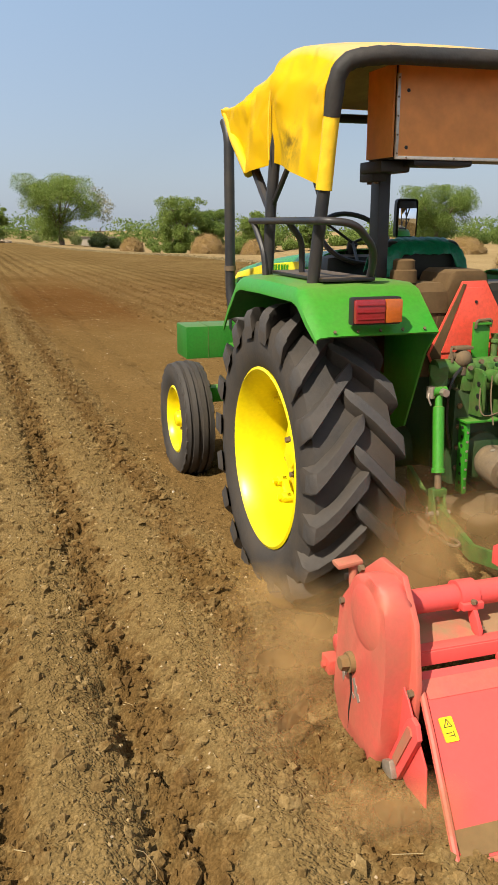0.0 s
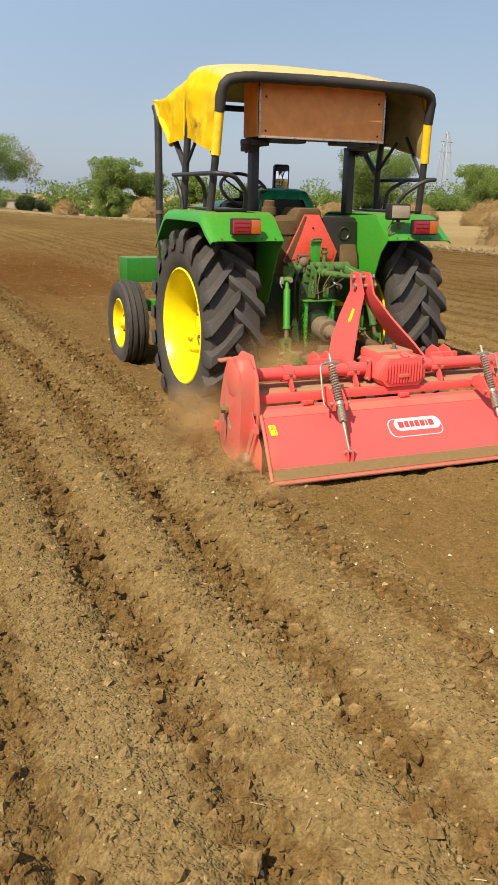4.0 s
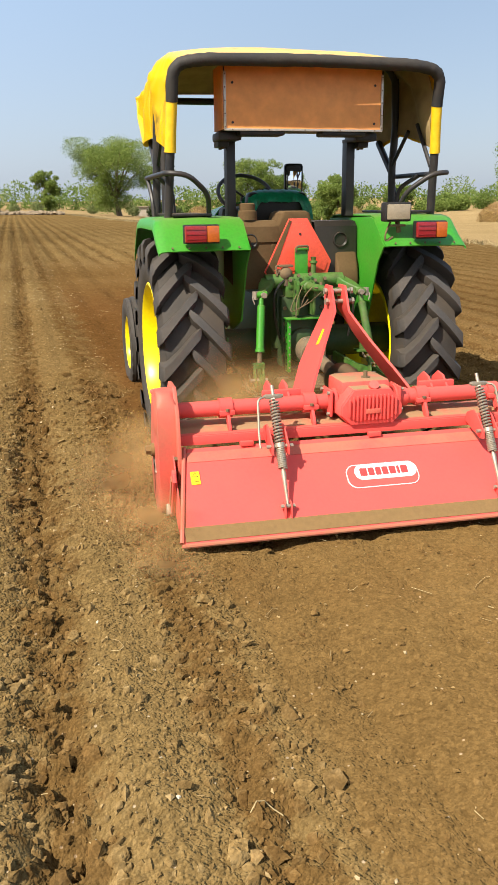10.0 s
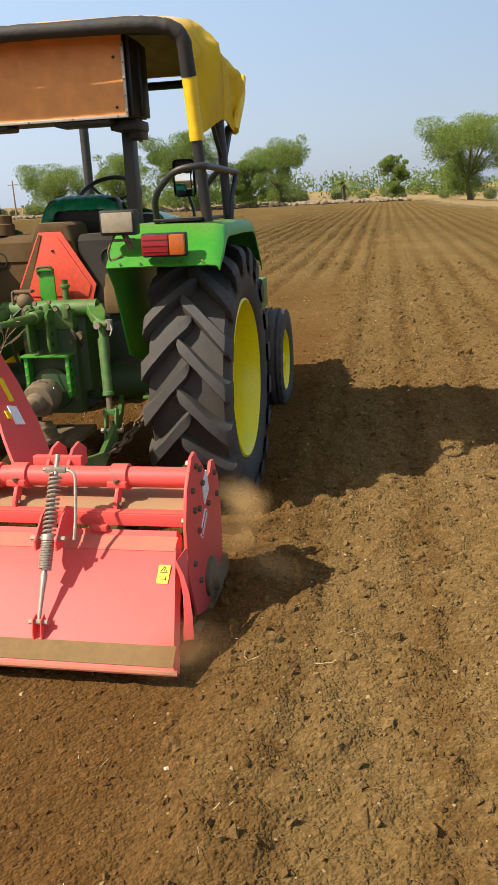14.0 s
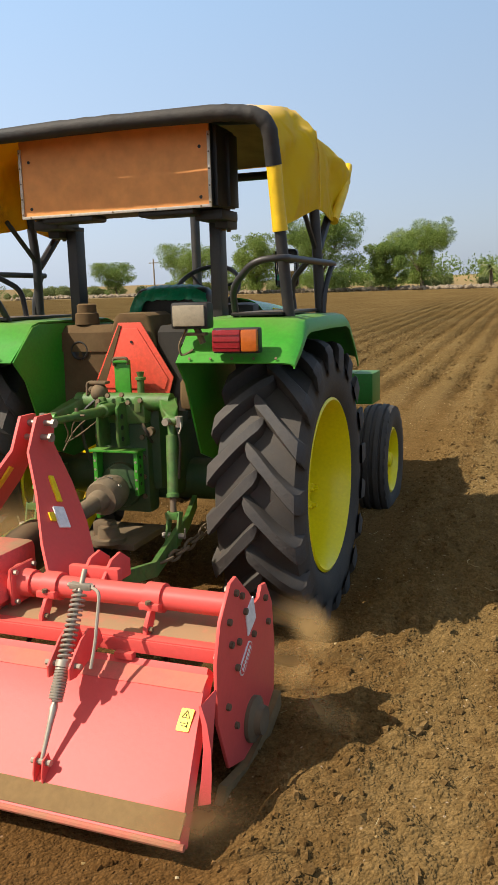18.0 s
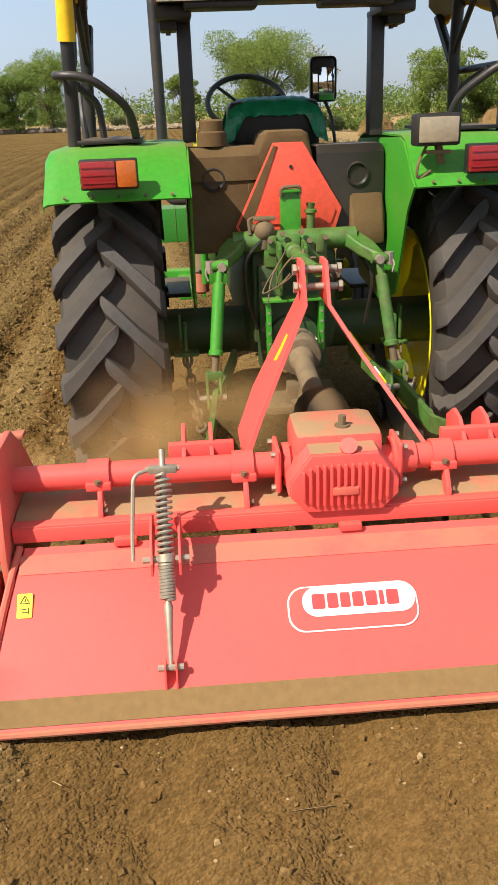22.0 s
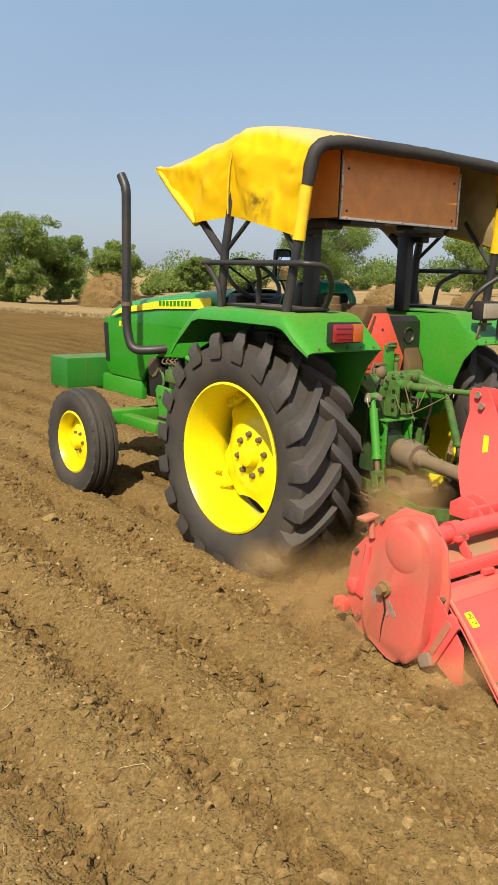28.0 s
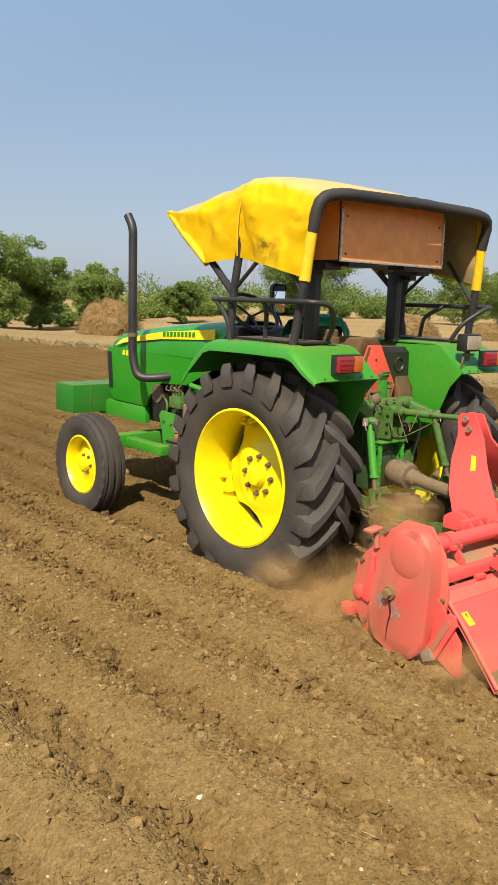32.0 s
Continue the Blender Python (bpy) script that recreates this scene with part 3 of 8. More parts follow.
def rounded(outline, n=4):
    """A closed outline with its corners drawn as smooth curves."""
    out, m = [], len(outline)
    for i in range(m):
        p0, p1, p2, p3 = (outline[(i + k) % m] for k in (-1, 0, 1, 2))
        for k in range(n):
            t = k / n
            out.append(tuple(0.5 * (2 * b + (c - a) * t + (2 * a - 5 * b + 4 * c - d) * t * t + (3 * b - a - 3 * c + d) * t ** 3) for a, b, c, d in zip(p0, p1, p2, p3)))
    return out


YZ = Matrix(((0, 0, 1, 0), (1, 0, 0, 0), (0, 1, 0, 0), (0, 0, 0, 1)))
XZ = Matrix(((1, 0, 0, 0), (0, 0, -1, 0), (0, 1, 0, 0), (0, 0, 0, 1)))


def side_slab(bm, outline, x, thick, bevel=0.0):
    """An outline of (y, z) as a plate at x."""
    return slab(bm, outline, Matrix.Translation((x, 0, 0)) @ YZ, thick, bevel)


def back_slab(bm, outline, y, thick, bevel=0.0):
    """An outline of (x, z) as a plate at y."""
    return slab(bm, outline, Matrix.Translation((0, y, 0)) @ XZ, thick, bevel)


def round_rect(w, h, r, n=5, cx=0.0, cy=0.0):
    out = []
    for sx, sy, a0 in ((1, 1, 0), (-1, 1, 90), (-1, -1, 180), (1, -1, 270)):
        for k in range(n + 1):
            a = radians(a0 + 90 * k / n)
            out.append((cx + sx * (w / 2 - r) + r * math.cos(a), cy + sy * (h / 2 - r) + r * math.sin(a)))
    return out


def bolt(bm, p, d, r=0.011, h=0.012):
    p, d = Vector(p), Vector(d).normalized()
    return tube(bm, [p, p + d * h], r, 6)


def sheet(bm, rows, thick):
    """A sheet through a grid of points, thick towards its back."""
    grid = [[Vector(p) for p in row] for row in rows]
    ny, nx = len(grid), len(grid[0])
    top = [[bm.verts.new(p) for p in row] for row in grid]
    low = []
    for j in range(ny):
        line = []
        for i in range(nx):
            du = grid[j][min(i + 1, nx - 1)] - grid[j][max(i - 1, 0)]
            dv = grid[min(j + 1, ny - 1)][i] - grid[max(j - 1, 0)][i]
            line.append(bm.verts.new(grid[j][i] - du.cross(dv).normalized() * thick))
        low.append(line)
    for j in range(ny - 1):
        for i in range(nx - 1):
            bm.faces.new((top[j][i], top[j][i + 1], top[j + 1][i + 1], top[j + 1][i]))
            bm.faces.new((low[j][i], low[j + 1][i], low[j + 1][i + 1], low[j][i + 1]))
    for a, b in ((0, 0), (ny - 1, 1)):
        for i in range(nx - 1):
            bm.faces.new((top[a][i], top[a][i + 1], low[a][i + 1], low[a][i]))
    for a in (0, nx - 1):
        for j in range(ny - 1):
            bm.faces.new((top[j][a], top[j + 1][a], low[j + 1][a], low[j][a]))
    return bm


def array_mesh(name, verts, faces, mat, flat=False):
    """A mesh from arrays: verts (n, 3), faces (m, k)."""
    me = bpy.data.meshes.new(name)
    m, k = faces.shape
    me.vertices.add(len(verts))
    me.vertices.foreach_set("co", np.asarray(verts, np.float32).ravel())
    me.loops.add(m * k)
    me.loops.foreach_set("vertex_index", np.asarray(faces, np.int32).ravel())
    me.polygons.add(m)
    me.polygons.foreach_set("loop_start", np.arange(0, m * k, k, dtype=np.int32))
    me.update(calc_edges=True)
    me.validate()
    me.materials.append(mat)
    if flat:
        me.shade_flat()
    return me


def value_noise(x, y, seed):
    """Smooth noise in -1 to 1 over arrays."""
    r = np.random.RandomState(seed).rand(64, 64) * 2 - 1
    xi, yi = np.floor(x).astype(int), np.floor(y).astype(int)
    fx, fy = x - xi, y - yi
    fx, fy = fx * fx * (3 - 2 * fx), fy * fy * (3 - 2 * fy)
    a, b = r[xi % 64, yi % 64], r[(xi + 1) % 64, yi % 64]
    c, d = r[xi % 64, (yi + 1) % 64], r[(xi + 1) % 64, (yi + 1) % 64]
    return (a * (1 - fx) + b * fx) * (1 - fy) + (c * (1 - fx) + d * fx) * fy


# ---- ground ----
def smooth_step(a, b, x):
    s = np.clip((x - a) / (b - a), 0, 1)
    return s * s * (3 - 2 * s)


FURROW = 0.475


def furrowed(x, y):
    """How strongly the old furrows stand: full beside and ahead of the worked strip, weak within it."""
    left = np.maximum(smooth_step(-1.20, -1.45, x), 0.45 * smooth_step(-0.98, -1.12, x))
    right = smooth_step(1.9, 3.4, x) * 0.48
    inner = 0.45 * smooth_step(-1.1, -0.98, x) * smooth_step(0.1, -0.15, x)
    ahead = smooth_step(26.3, 28.3, y) * (np.abs(x) < 1.2)
    return np.clip(np.maximum(np.maximum(np.maximum(left, right), ahead), inner), 0.0, 1.0)


def crumb_domes(x, y, cell, seed, low=0.2, high=0.62):
    """Height of rounded lumps, one in each jittered cell, the taller one where two meet."""
    r = np.random.RandomState(seed).rand(3, 128, 128)
    u, v = x / cell, y / cell
    ui, vi = np.floor(u).astype(int), np.floor(v).astype(int)
    best = np.zeros_like(u)
    for a in (-1, 0, 1):
        for b in (-1, 0, 1):
            p, q = (ui + a) % 128, (vi + b) % 128
            d2 = (u - ui - a - 0.15 - 0.7 * r[0, p, q]) ** 2 + (v - vi - b - 0.15 - 0.7 * r[1, p, q]) ** 2
            rad = low + (high - low) * r[2, p, q] ** 1.6
            best = np.maximum(best, np.sqrt(np.clip(rad * rad - d2, 0, None)))
    return best * cell


def swale(x, y):
    """The land beyond the worked field sinks a little towards the far hedge."""
    return -1.2 * smooth_step(42.0, 88.0, y) * np.exp(-(((x - 25.0) / 13.0) ** 2))


def chunks(x, y, cell, seed, fill=0.6):
    """Height of broken angular pieces: each jittered cell holds a tilted, steep-sided slab or none."""
    r = np.random.RandomState(seed).rand(6, 128, 128)
    u, v = x / cell, y / cell
    ui, vi = np.floor(u).astype(int), np.floor(v).astype(int)
    first, second = np.full(u.shape, 9.0), np.full(u.shape, 9.0)
    own = np.zeros_like(u)
    for a in (-1, 0, 1):
        for b in (-1, 0, 1):
            p, q = (ui + a) % 128, (vi + b) % 128
            du, dv = u - ui - a - 0.1 - 0.8 * r[0, p, q], v - vi - b - 0.1 - 0.8 * r[1, p, q]
            d = np.hypot(du, dv)
            level = (r[2, p, q] < fill) * (0.25 + 0.5 * r[3, p, q]) + 0.6 * (r[4, p, q] - 0.5) * du + 0.6 * (r[5, p, q] - 0.5) * dv
            near = d < first
            second = np.where(near, first, np.minimum(second, d))
            own = np.where(near, level, own)
            first = np.where(near, d, first)
    return np.clip(own, 0, 1) * smooth_step(0.0, 0.30, second - first) * cell


def soil_height(x, y):
    wave = x + 0.05 * value_noise(x * 0.0 + 3, y * 0.35, 5) + 0.03 * value_noise(x * 0.9, y * 1.3, 6)
    phase = (wave + 1.15) / FURROW
    groove = np.exp(-(((phase - np.round(phase)) * FURROW) / 0.105) ** 2)
    broken = np.clip(0.75 + 0.6 * value_noise(x * 1.1, y * 0.9, 7), 0.2, 1.4)
    f = furrowed(x, y)
    wx, wy = x + 0.02 * value_noise(x * 14, y * 14, 17), y + 0.02 * value_noise(x * 13, y * 15, 18)
    h = f * (0.020 - 0.115 * groove * broken)
    rough = f * (0.22 + 1.05 * groove)
    h += rough * broken * groove * (0.80 * crumb_domes(wx, wy, 0.095, 21) + 0.70 * crumb_domes(wx, wy, 0.055, 25) + 0.55 * chunks(wx, wy, 0.085, 26, 0.7))
    h += rough * 0.016 * value_noise(x * 20, y * 19, 15)
    patchy = smooth_step(0.0, 0.5, value_noise(x * 1.9, y * 1.5, 31))
    h += f * (1 - groove) * (0.12 + 0.5 * patchy) * (0.5 * crumb_domes(wx, wy, 0.10, 32) + 0.35 * chunks(wx, wy, 0.07, 37, 0.5))
    h += (0.12 + 0.40 * rough) * crumb_domes(wx, wy, 0.062, 22)
    h += (0.12 + 0.30 * smooth_step(-0.3, 0.4, value_noise(x * 3.1, y * 2.7, 41))) * (0.25 + 0.75 * np.maximum(f, 0.8 * (x > 0.9))) * crumb_domes(wx, wy, 0.042, 42)
    h += (0.35 + 0.4 * f) * (0.008 * value_noise(x * 27, y * 29, 14) + 0.010 * value_noise(x * 9, y * 8, 9))
    h += 0.010 * value_noise(x * 1.5, y * 1.2, 12)
    loose = smooth_step(0.95, 1.15, x) * smooth_step(3.4, 2.2, x)
    h += loose * (0.45 * crumb_domes(wx, wy, 0.11, 23) + 0.30 * crumb_domes(wx, wy, 0.06, 33) + 0.014 * value_noise(x * 3.2, y * 2.6, 24))
    strip = smooth_step(1.08, 0.92, np.abs(x)) * smooth_step(28.3, 26.3, y)
    h -= 0.030 * strip + 0.050 * smooth_step(1.05, 0.85, np.abs(x)) * smooth_step(26.3, 29.3, y) * smooth_step(46, 41, y)
    h += strip * (0.010 * smooth_step(-0.1, 0.5, value_noise(x * 2.3, y * 1.9, 34)) * value_noise(x * 11, y * 10, 35) + 0.30 * crumb_domes(wx, wy, 0.08, 36, 0.05, 0.5))
    rim = np.exp(-(((np.abs(x) - 1.15) / 0.11) ** 2)) * smooth_step(28.3, 26.3, y)
    h += rim * np.where(x > 0, 0.35, 1.0) * (0.018 + 0.012 * value_noise(x * 5, y * 4, 13))
    far = smooth_step(30, 90, np.hypot(x, y - 18))
    return h * (1 - far) + swale(x, y)


def spaced(fine0, fine1, step, far0, far1, grow=1.16):
    mid = list(np.arange(fine0, fine1, step))
    out, s, p = [], step, mid[-1]
    while p < far1:
        s *= grow
        p += s
        out.append(min(p, far1))
    low, s, p = [], step, mid[0]
    while p > far0:
        s *= grow
        p -= s
        low.append(max(p, far0))
    return np.array(low[::-1] + mid + out)


def build_ground():
    xs = np.concatenate([spaced(-3.3, -2.6, 0.026, -1500, -2.56), np.arange(-2.6, -0.9, 0.0175), np.arange(-0.9, 0.9, 0.034), np.arange(0.9, 2.2, 0.024), np.arange(2.2, 4.4, 0.055), spaced(4.4, 9.0, 0.09, 4.4, 1500)[1:]])
    xs = np.unique(np.round(xs, 4))
    ys = spaced(-2.2, 37.6, 0.0255, -600, 3000, 1.12)
    gx, gy = np.meshgrid(xs, ys)
    gz = soil_height(gx, gy)
    verts = np.stack([gx, gy, gz], -1).reshape(-1, 3)
    nx, ny = len(xs), len(ys)
    i = (np.arange(ny - 1)[:, None] * nx + np.arange(nx - 1)).ravel()
    faces = np.stack([i, i + 1, i + nx + 1, i + nx], 1)
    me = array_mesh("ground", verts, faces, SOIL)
    me.materials.append(STUBBLE)
    cx, cy = verts[faces, 0].mean(1), verts[faces, 1].mean(1)
    line = np.array(MARGIN)
    stubble = (cx > np.interp(cy, line[:, 1], line[:, 0])) | (cy > 108) | (cy < -60) | (cx < -70)
    me.polygons.foreach_set("material_index", stubble.astype(np.int32))
    me.shade_smooth()
    return tagged(new("ground", me), "brown ploughed field soil with furrows and a freshly worked strip", "soil", kind="structure")


MARGIN = [(13.2, -30), (13.0, 10), (12.4, 25), (10.6, 47), (8.2, 56), (6.8, 72), (5.4, 96), (5.0, 106)]
build_ground()


def lumps(n, place, size, seed, mat, name, flat=0.75, small=False, deep=0.18):
    """Many small irregular lumps in one mesh; place(rng, n) gives x, y; size(rng, x, y) the radii."""
    rng = np.random.RandomState(seed)
    bm = bmesh.new()
    if small:
        v = np.array([(1, 0, -0.5), (0, 1, -0.5), (-1, 0, -0.5), (0, -1, -0.5), (0.62, 0.1, 0.5), (-0.35, 0.58, 0.55), (-0.3, -0.6, 0.5)], float)
        f = np.array([(0, 1, 4), (1, 5, 4), (1, 2, 5), (2, 6, 5), (2, 3, 6), (3, 0, 4), (3, 4, 6), (4, 5, 6)])
    else:
        bmesh.ops.create_icosphere(bm, subdivisions=1, radius=1.0)
        bm.verts.index_update()
        v = np.array([p.co[:] for p in bm.verts])
        f = np.array([[w.index for w in face.verts] for face in bm.faces])
    bm.free()
    x, y = place(rng, n)
    n = len(x)
    r = size(rng, x, y)
    z = soil_height(x, y)
    stretch = rng.uniform(0.6, 1.35, (n, 1, 3)) * np.array([1, 1, flat])
    wobble = rng.uniform(0.6, 1.35, (n, len(v), 1))
    turn = rng.uniform(0, 2 * np.pi, n)
    tilt = rng.uniform(-0.9, 0.9, n) * (0.5 if small else 1.0)
    p = v[None] * stretch * wobble * r[:, None, None]
    ct, st = np.cos(tilt)[:, None], np.sin(tilt)[:, None]
    p = np.stack([p[..., 0] * ct - p[..., 2] * st, p[..., 1], p[..., 0] * st + p[..., 2] * ct], -1)
    c, s = np.cos(turn)[:, None], np.sin(turn)[:, None]
    q = np.stack([p[..., 0] * c - p[..., 1] * s, p[..., 0] * s + p[..., 1] * c, p[..., 2]], -1)
    q += np.stack([x, y, z + r * (0.18 if small else deep)], -1)[:, None]
    faces = (f[None] + (np.arange(n) * len(v))[:, None, None]).reshape(-1, 3)
    return new(name, array_mesh(name, q.reshape(-1, 3), faces, mat, True))


def clod_places(rng, n):
    left = rng.rand(n) < 0.72
    ends = np.where(rng.rand(n) < 0.48, rng.uniform(-2.6, 13, n), rng.uniform(22, 39, n))
    y = np.where(rng.rand(n) < 0.9, np.where(left, ends, rng.uniform(-2.6, 39, n)), 39 + rng.gamma(1.2, 8.0, n))
    x = np.where(left, -0.95 - rng.gamma(1.6, 0.75, n), rng.uniform(0.9, 3.4, n))
    x = np.where((y > 28.5) & (x > 1.2), rng.uniform(-1.1, 1.1, n), x)
    k = np.round((x + 1.15) / FURROW)
    pull = (rng.rand(n) < 0.8) & ((x < -1) | (y > 28.5))
    x = np.where(pull, -1.17 + k * FURROW + rng.normal(0, 0.09, n), x)
    keep = (x > -6) & (x < 3.6)
    return x[keep], y[keep]


def clod_sizes(rng, x, y):
    return np.clip(0.0145 * np.exp(rng.normal(0.05, 0.45, len(x))), 0.006, 0.036)


def grit_places(rng, n):
    """Thickest along the two borders of the worked strip, where the soil lies open."""
    a = int(n * 0.70)
    y = np.concatenate([np.where(rng.rand(a) < 0.48, rng.uniform(-2.2, 13, a), rng.uniform(23, 38, a)), rng.uniform(11, 27, n - a)])
    x = np.concatenate([-0.93 - 2.4 * rng.rand(a) ** 1.15, 0.93 + 1.7 * rng.rand(n - a)])
    return x, y


def grit_sizes(rng, x, y):
    return np.clip(0.0068 * np.exp(rng.normal(0.0, 0.45, len(x))), 0.003, 0.015)


def crumb_places(rng, n):
    return rng.uniform(-1.0, 1.05, n), rng.uniform(-2.2, 30, n)


def crumb_sizes(rng, x, y):
    return np.clip(0.0054 * np.exp(rng.normal(0.0, 0.55, len(x))), 0.003, 0.015)


def strewn(rng, n):
    return np.where(rng.rand(n) < 0.7, rng.uniform(-3.2, -0.9, n), rng.uniform(-0.9, 2.4, n)), rng.uniform(-2.4, 38, n)


tagged(lumps(11000, clod_places, clod_sizes, 3, CLOD, "soil_clods"), "brown clods of turned soil lying along the furrows", "soil clods", kind="stuff")
tagged(lumps(50000, clod_places, lambda g, x, y: np.clip(0.0105 * np.exp(g.normal(0.0, 0.45, len(x))), 0.005, 0.024), 9, CLOD, "fine_clods", 1.0, True), "small angular clods of soil along the furrows", "soil clods", kind="stuff")
tagged(lumps(52000, grit_places, grit_sizes, 6, CLOD, "soil_grit", 0.9, True), "small brown soil crumbs covering the furrowed ground", "soil crumbs", kind="stuff")
tagged(lumps(32000, crumb_places, crumb_sizes, 4, CLOD, "soil_crumbs", 0.55, True), "fine brown crumbs on the freshly worked soil strip", "soil crumbs", kind="stuff")
tagged(lumps(12000, strewn, lambda g, x, y: np.clip(0.0044 * np.exp(g.normal(0.0, 0.45, len(x))), 0.0025, 0.011), 5, PEBBLE, "pale_pebbles", 0.8, True), "small pale pebbles scattered over the soil", "pebbles", kind="stuff")


def build_straw():
    rng = np.random.RandomState(8)
    n = 1900
    x, y = rng.uniform(-3.6, 2.6, n), rng.uniform(-3.0, 38, n)
    z = soil_height(x, y) + 0.012
    a, ln, w = rng.uniform(0, np.pi, n), np.where(rng.rand(n) < 0.05, rng.uniform(0.05, 0.10, n), rng.uniform(0.010, 0.045, n)), rng.uniform(0.0007, 0.0016, n)
    d = np.stack([np.cos(a), np.sin(a), rng.uniform(-0.12, 0.2, n)], -1)
    s = np.stack([-np.sin(a), np.cos(a), 0 * a], -1)
    c = np.stack([x, y, z], -1)
    ring = []
    for e in (-1, 1):
        for u, t in ((1, 0), (-0.5, 0.87), (-0.5, -0.87)):
            ring.append(c + e * d * ln[:, None] / 2 + s * (u * w)[:, None] + np.array([0, 0, 1]) * (t * w)[:, None])
    v = np.stack(ring, 1)
    f = np.array([[0, 1, 4, 3], [1, 2, 5, 4], [2, 0, 3, 5]])
    faces = (f[None] + (np.arange(n) * 6)[:, None, None]).reshape(-1, 4)
    # a few longer curled root fibres
    rng = random.Random(44)
    bm = bmesh.new()
    for _ in range(150):
        px, py = rng.choice([rng.uniform(-2.6, -0.9), rng.uniform(-1.0, 2.0)]), rng.uniform(-2.2, 37)
        a, bend = rng.uniform(0, 6.28), rng.choice((-1, 1)) * rng.uniform(0.2, 0.9)
        pts, step = [], rng.uniform(0.010, 0.024)
        for _ in range(6):
            ground = float(soil_height(np.array([px]), np.array([py]))[0])
            pts.append((px, py, ground + rng.uniform(0.006, 0.018)))
            px, py, a = px + step * math.cos(a), py + step * math.sin(a), a + bend * rng.uniform(0.3, 1.2)
        tube(bm, pts, rng.uniform(0.0009, 0.0017), 4)
    tagged(new("root_fibres", finish("root_fibres", bm, STRAW)), "pale curled root fibres lying on the soil", "straw", kind="stuff")
    tagged(new("straw_bits", array_mesh("straw_bits", v.reshape(-1, 3), faces, STRAW)), "short dry straw stalks lying on the soil", "straw", kind="stuff")


build_straw()


def stone_mesh(seed, r):
    rng = random.Random(seed)
    bm = bmesh.new()
    bmesh.ops.create_icosphere(bm, subdivisions=2, radius=r)
    for v in bm.verts:
        k = 1 + 0.55 * noise.noise(v.co * (1.3 / r) + Vector((seed, 0, 0))) + 0.25 * noise.noise(v.co * (4 / r)) + rng.uniform(-0.16, 0.16)
        v.co = Vector((v.co.x * k, v.co.y * k * 0.8, v.co.z * k * 0.62))
    return finish("clod", bm, CLOD, 24)


def big_clods():
    rng = random.Random(21)
    shapes = [stone_mesh(k, 0.05) for k in range(6)]
    for k in range(48):
        x = rng.choice([rng.uniform(-2.9, -1.1), rng.uniform(-1.6, -1.05), rng.uniform(1.05, 1.7)])
        y = rng.uniform(-2.6, 38)
        ob = new("soil_lump", shapes[k % 6])
        s = rng.uniform(0.35, 0.85)
        z = float(soil_height(np.array([x]), np.array([y]))[0])
        ob.matrix_basis = pose(x, y, z + 0.012 * s, rng.uniform(-20, 20), rng.uniform(-20, 20), rng.uniform(0, 360)) @ Matrix.Diagonal((s, s, s * 0.9, 1))
        tagged(ob, "large lump of dry brown soil lying on the field", "soil lump", "soil lumps")


big_clods()


# ---- trees, hay, far things ----
def lie(x, y):
    return float(swale(np.array([float(x)]), np.array([float(y)]))[0])


def leaf_cloud(centres, radii, n, size, seed):
    """Leaves of two triangles each, thick near the skin of round clumps."""
    rng = np.random.RandomState(seed)
    centres, radii = np.array(centres), np.array(radii)
    share = radii ** 2 / (radii ** 2).sum()
    k = rng.choice(len(centres), n, p=share)
    d = rng.normal(size=(n, 3))
    d /= np.linalg.norm(d, axis=1, keepdims=True)
    r = radii[k] * rng.uniform(0.25, 1.0, n) ** 0.45 * rng.uniform(0.8, 1.12, n)
    c = centres[k] + d * r[:, None] * np.array([1, 1, 0.8])
    a = rng.normal(size=(n, 3))
    a /= np.linalg.norm(a, axis=1, keepdims=True)
    b = np.cross(a, d + rng.normal(0, 0.6, (n, 3)))
    b /= np.linalg.norm(b, axis=1, keepdims=True) + 1e-9
    s = size * rng.uniform(0.6, 1.4, n)[:, None]
    v = np.stack([c - a * s, c - b * s * 0.45, c + a * s, c + b * s * 0.45], 1)
    return v.reshape(-1, 3), (np.array([[0, 1, 2, 3]])[None] + (np.arange(n) * 4)[:, None, None]).reshape(-1, 4)


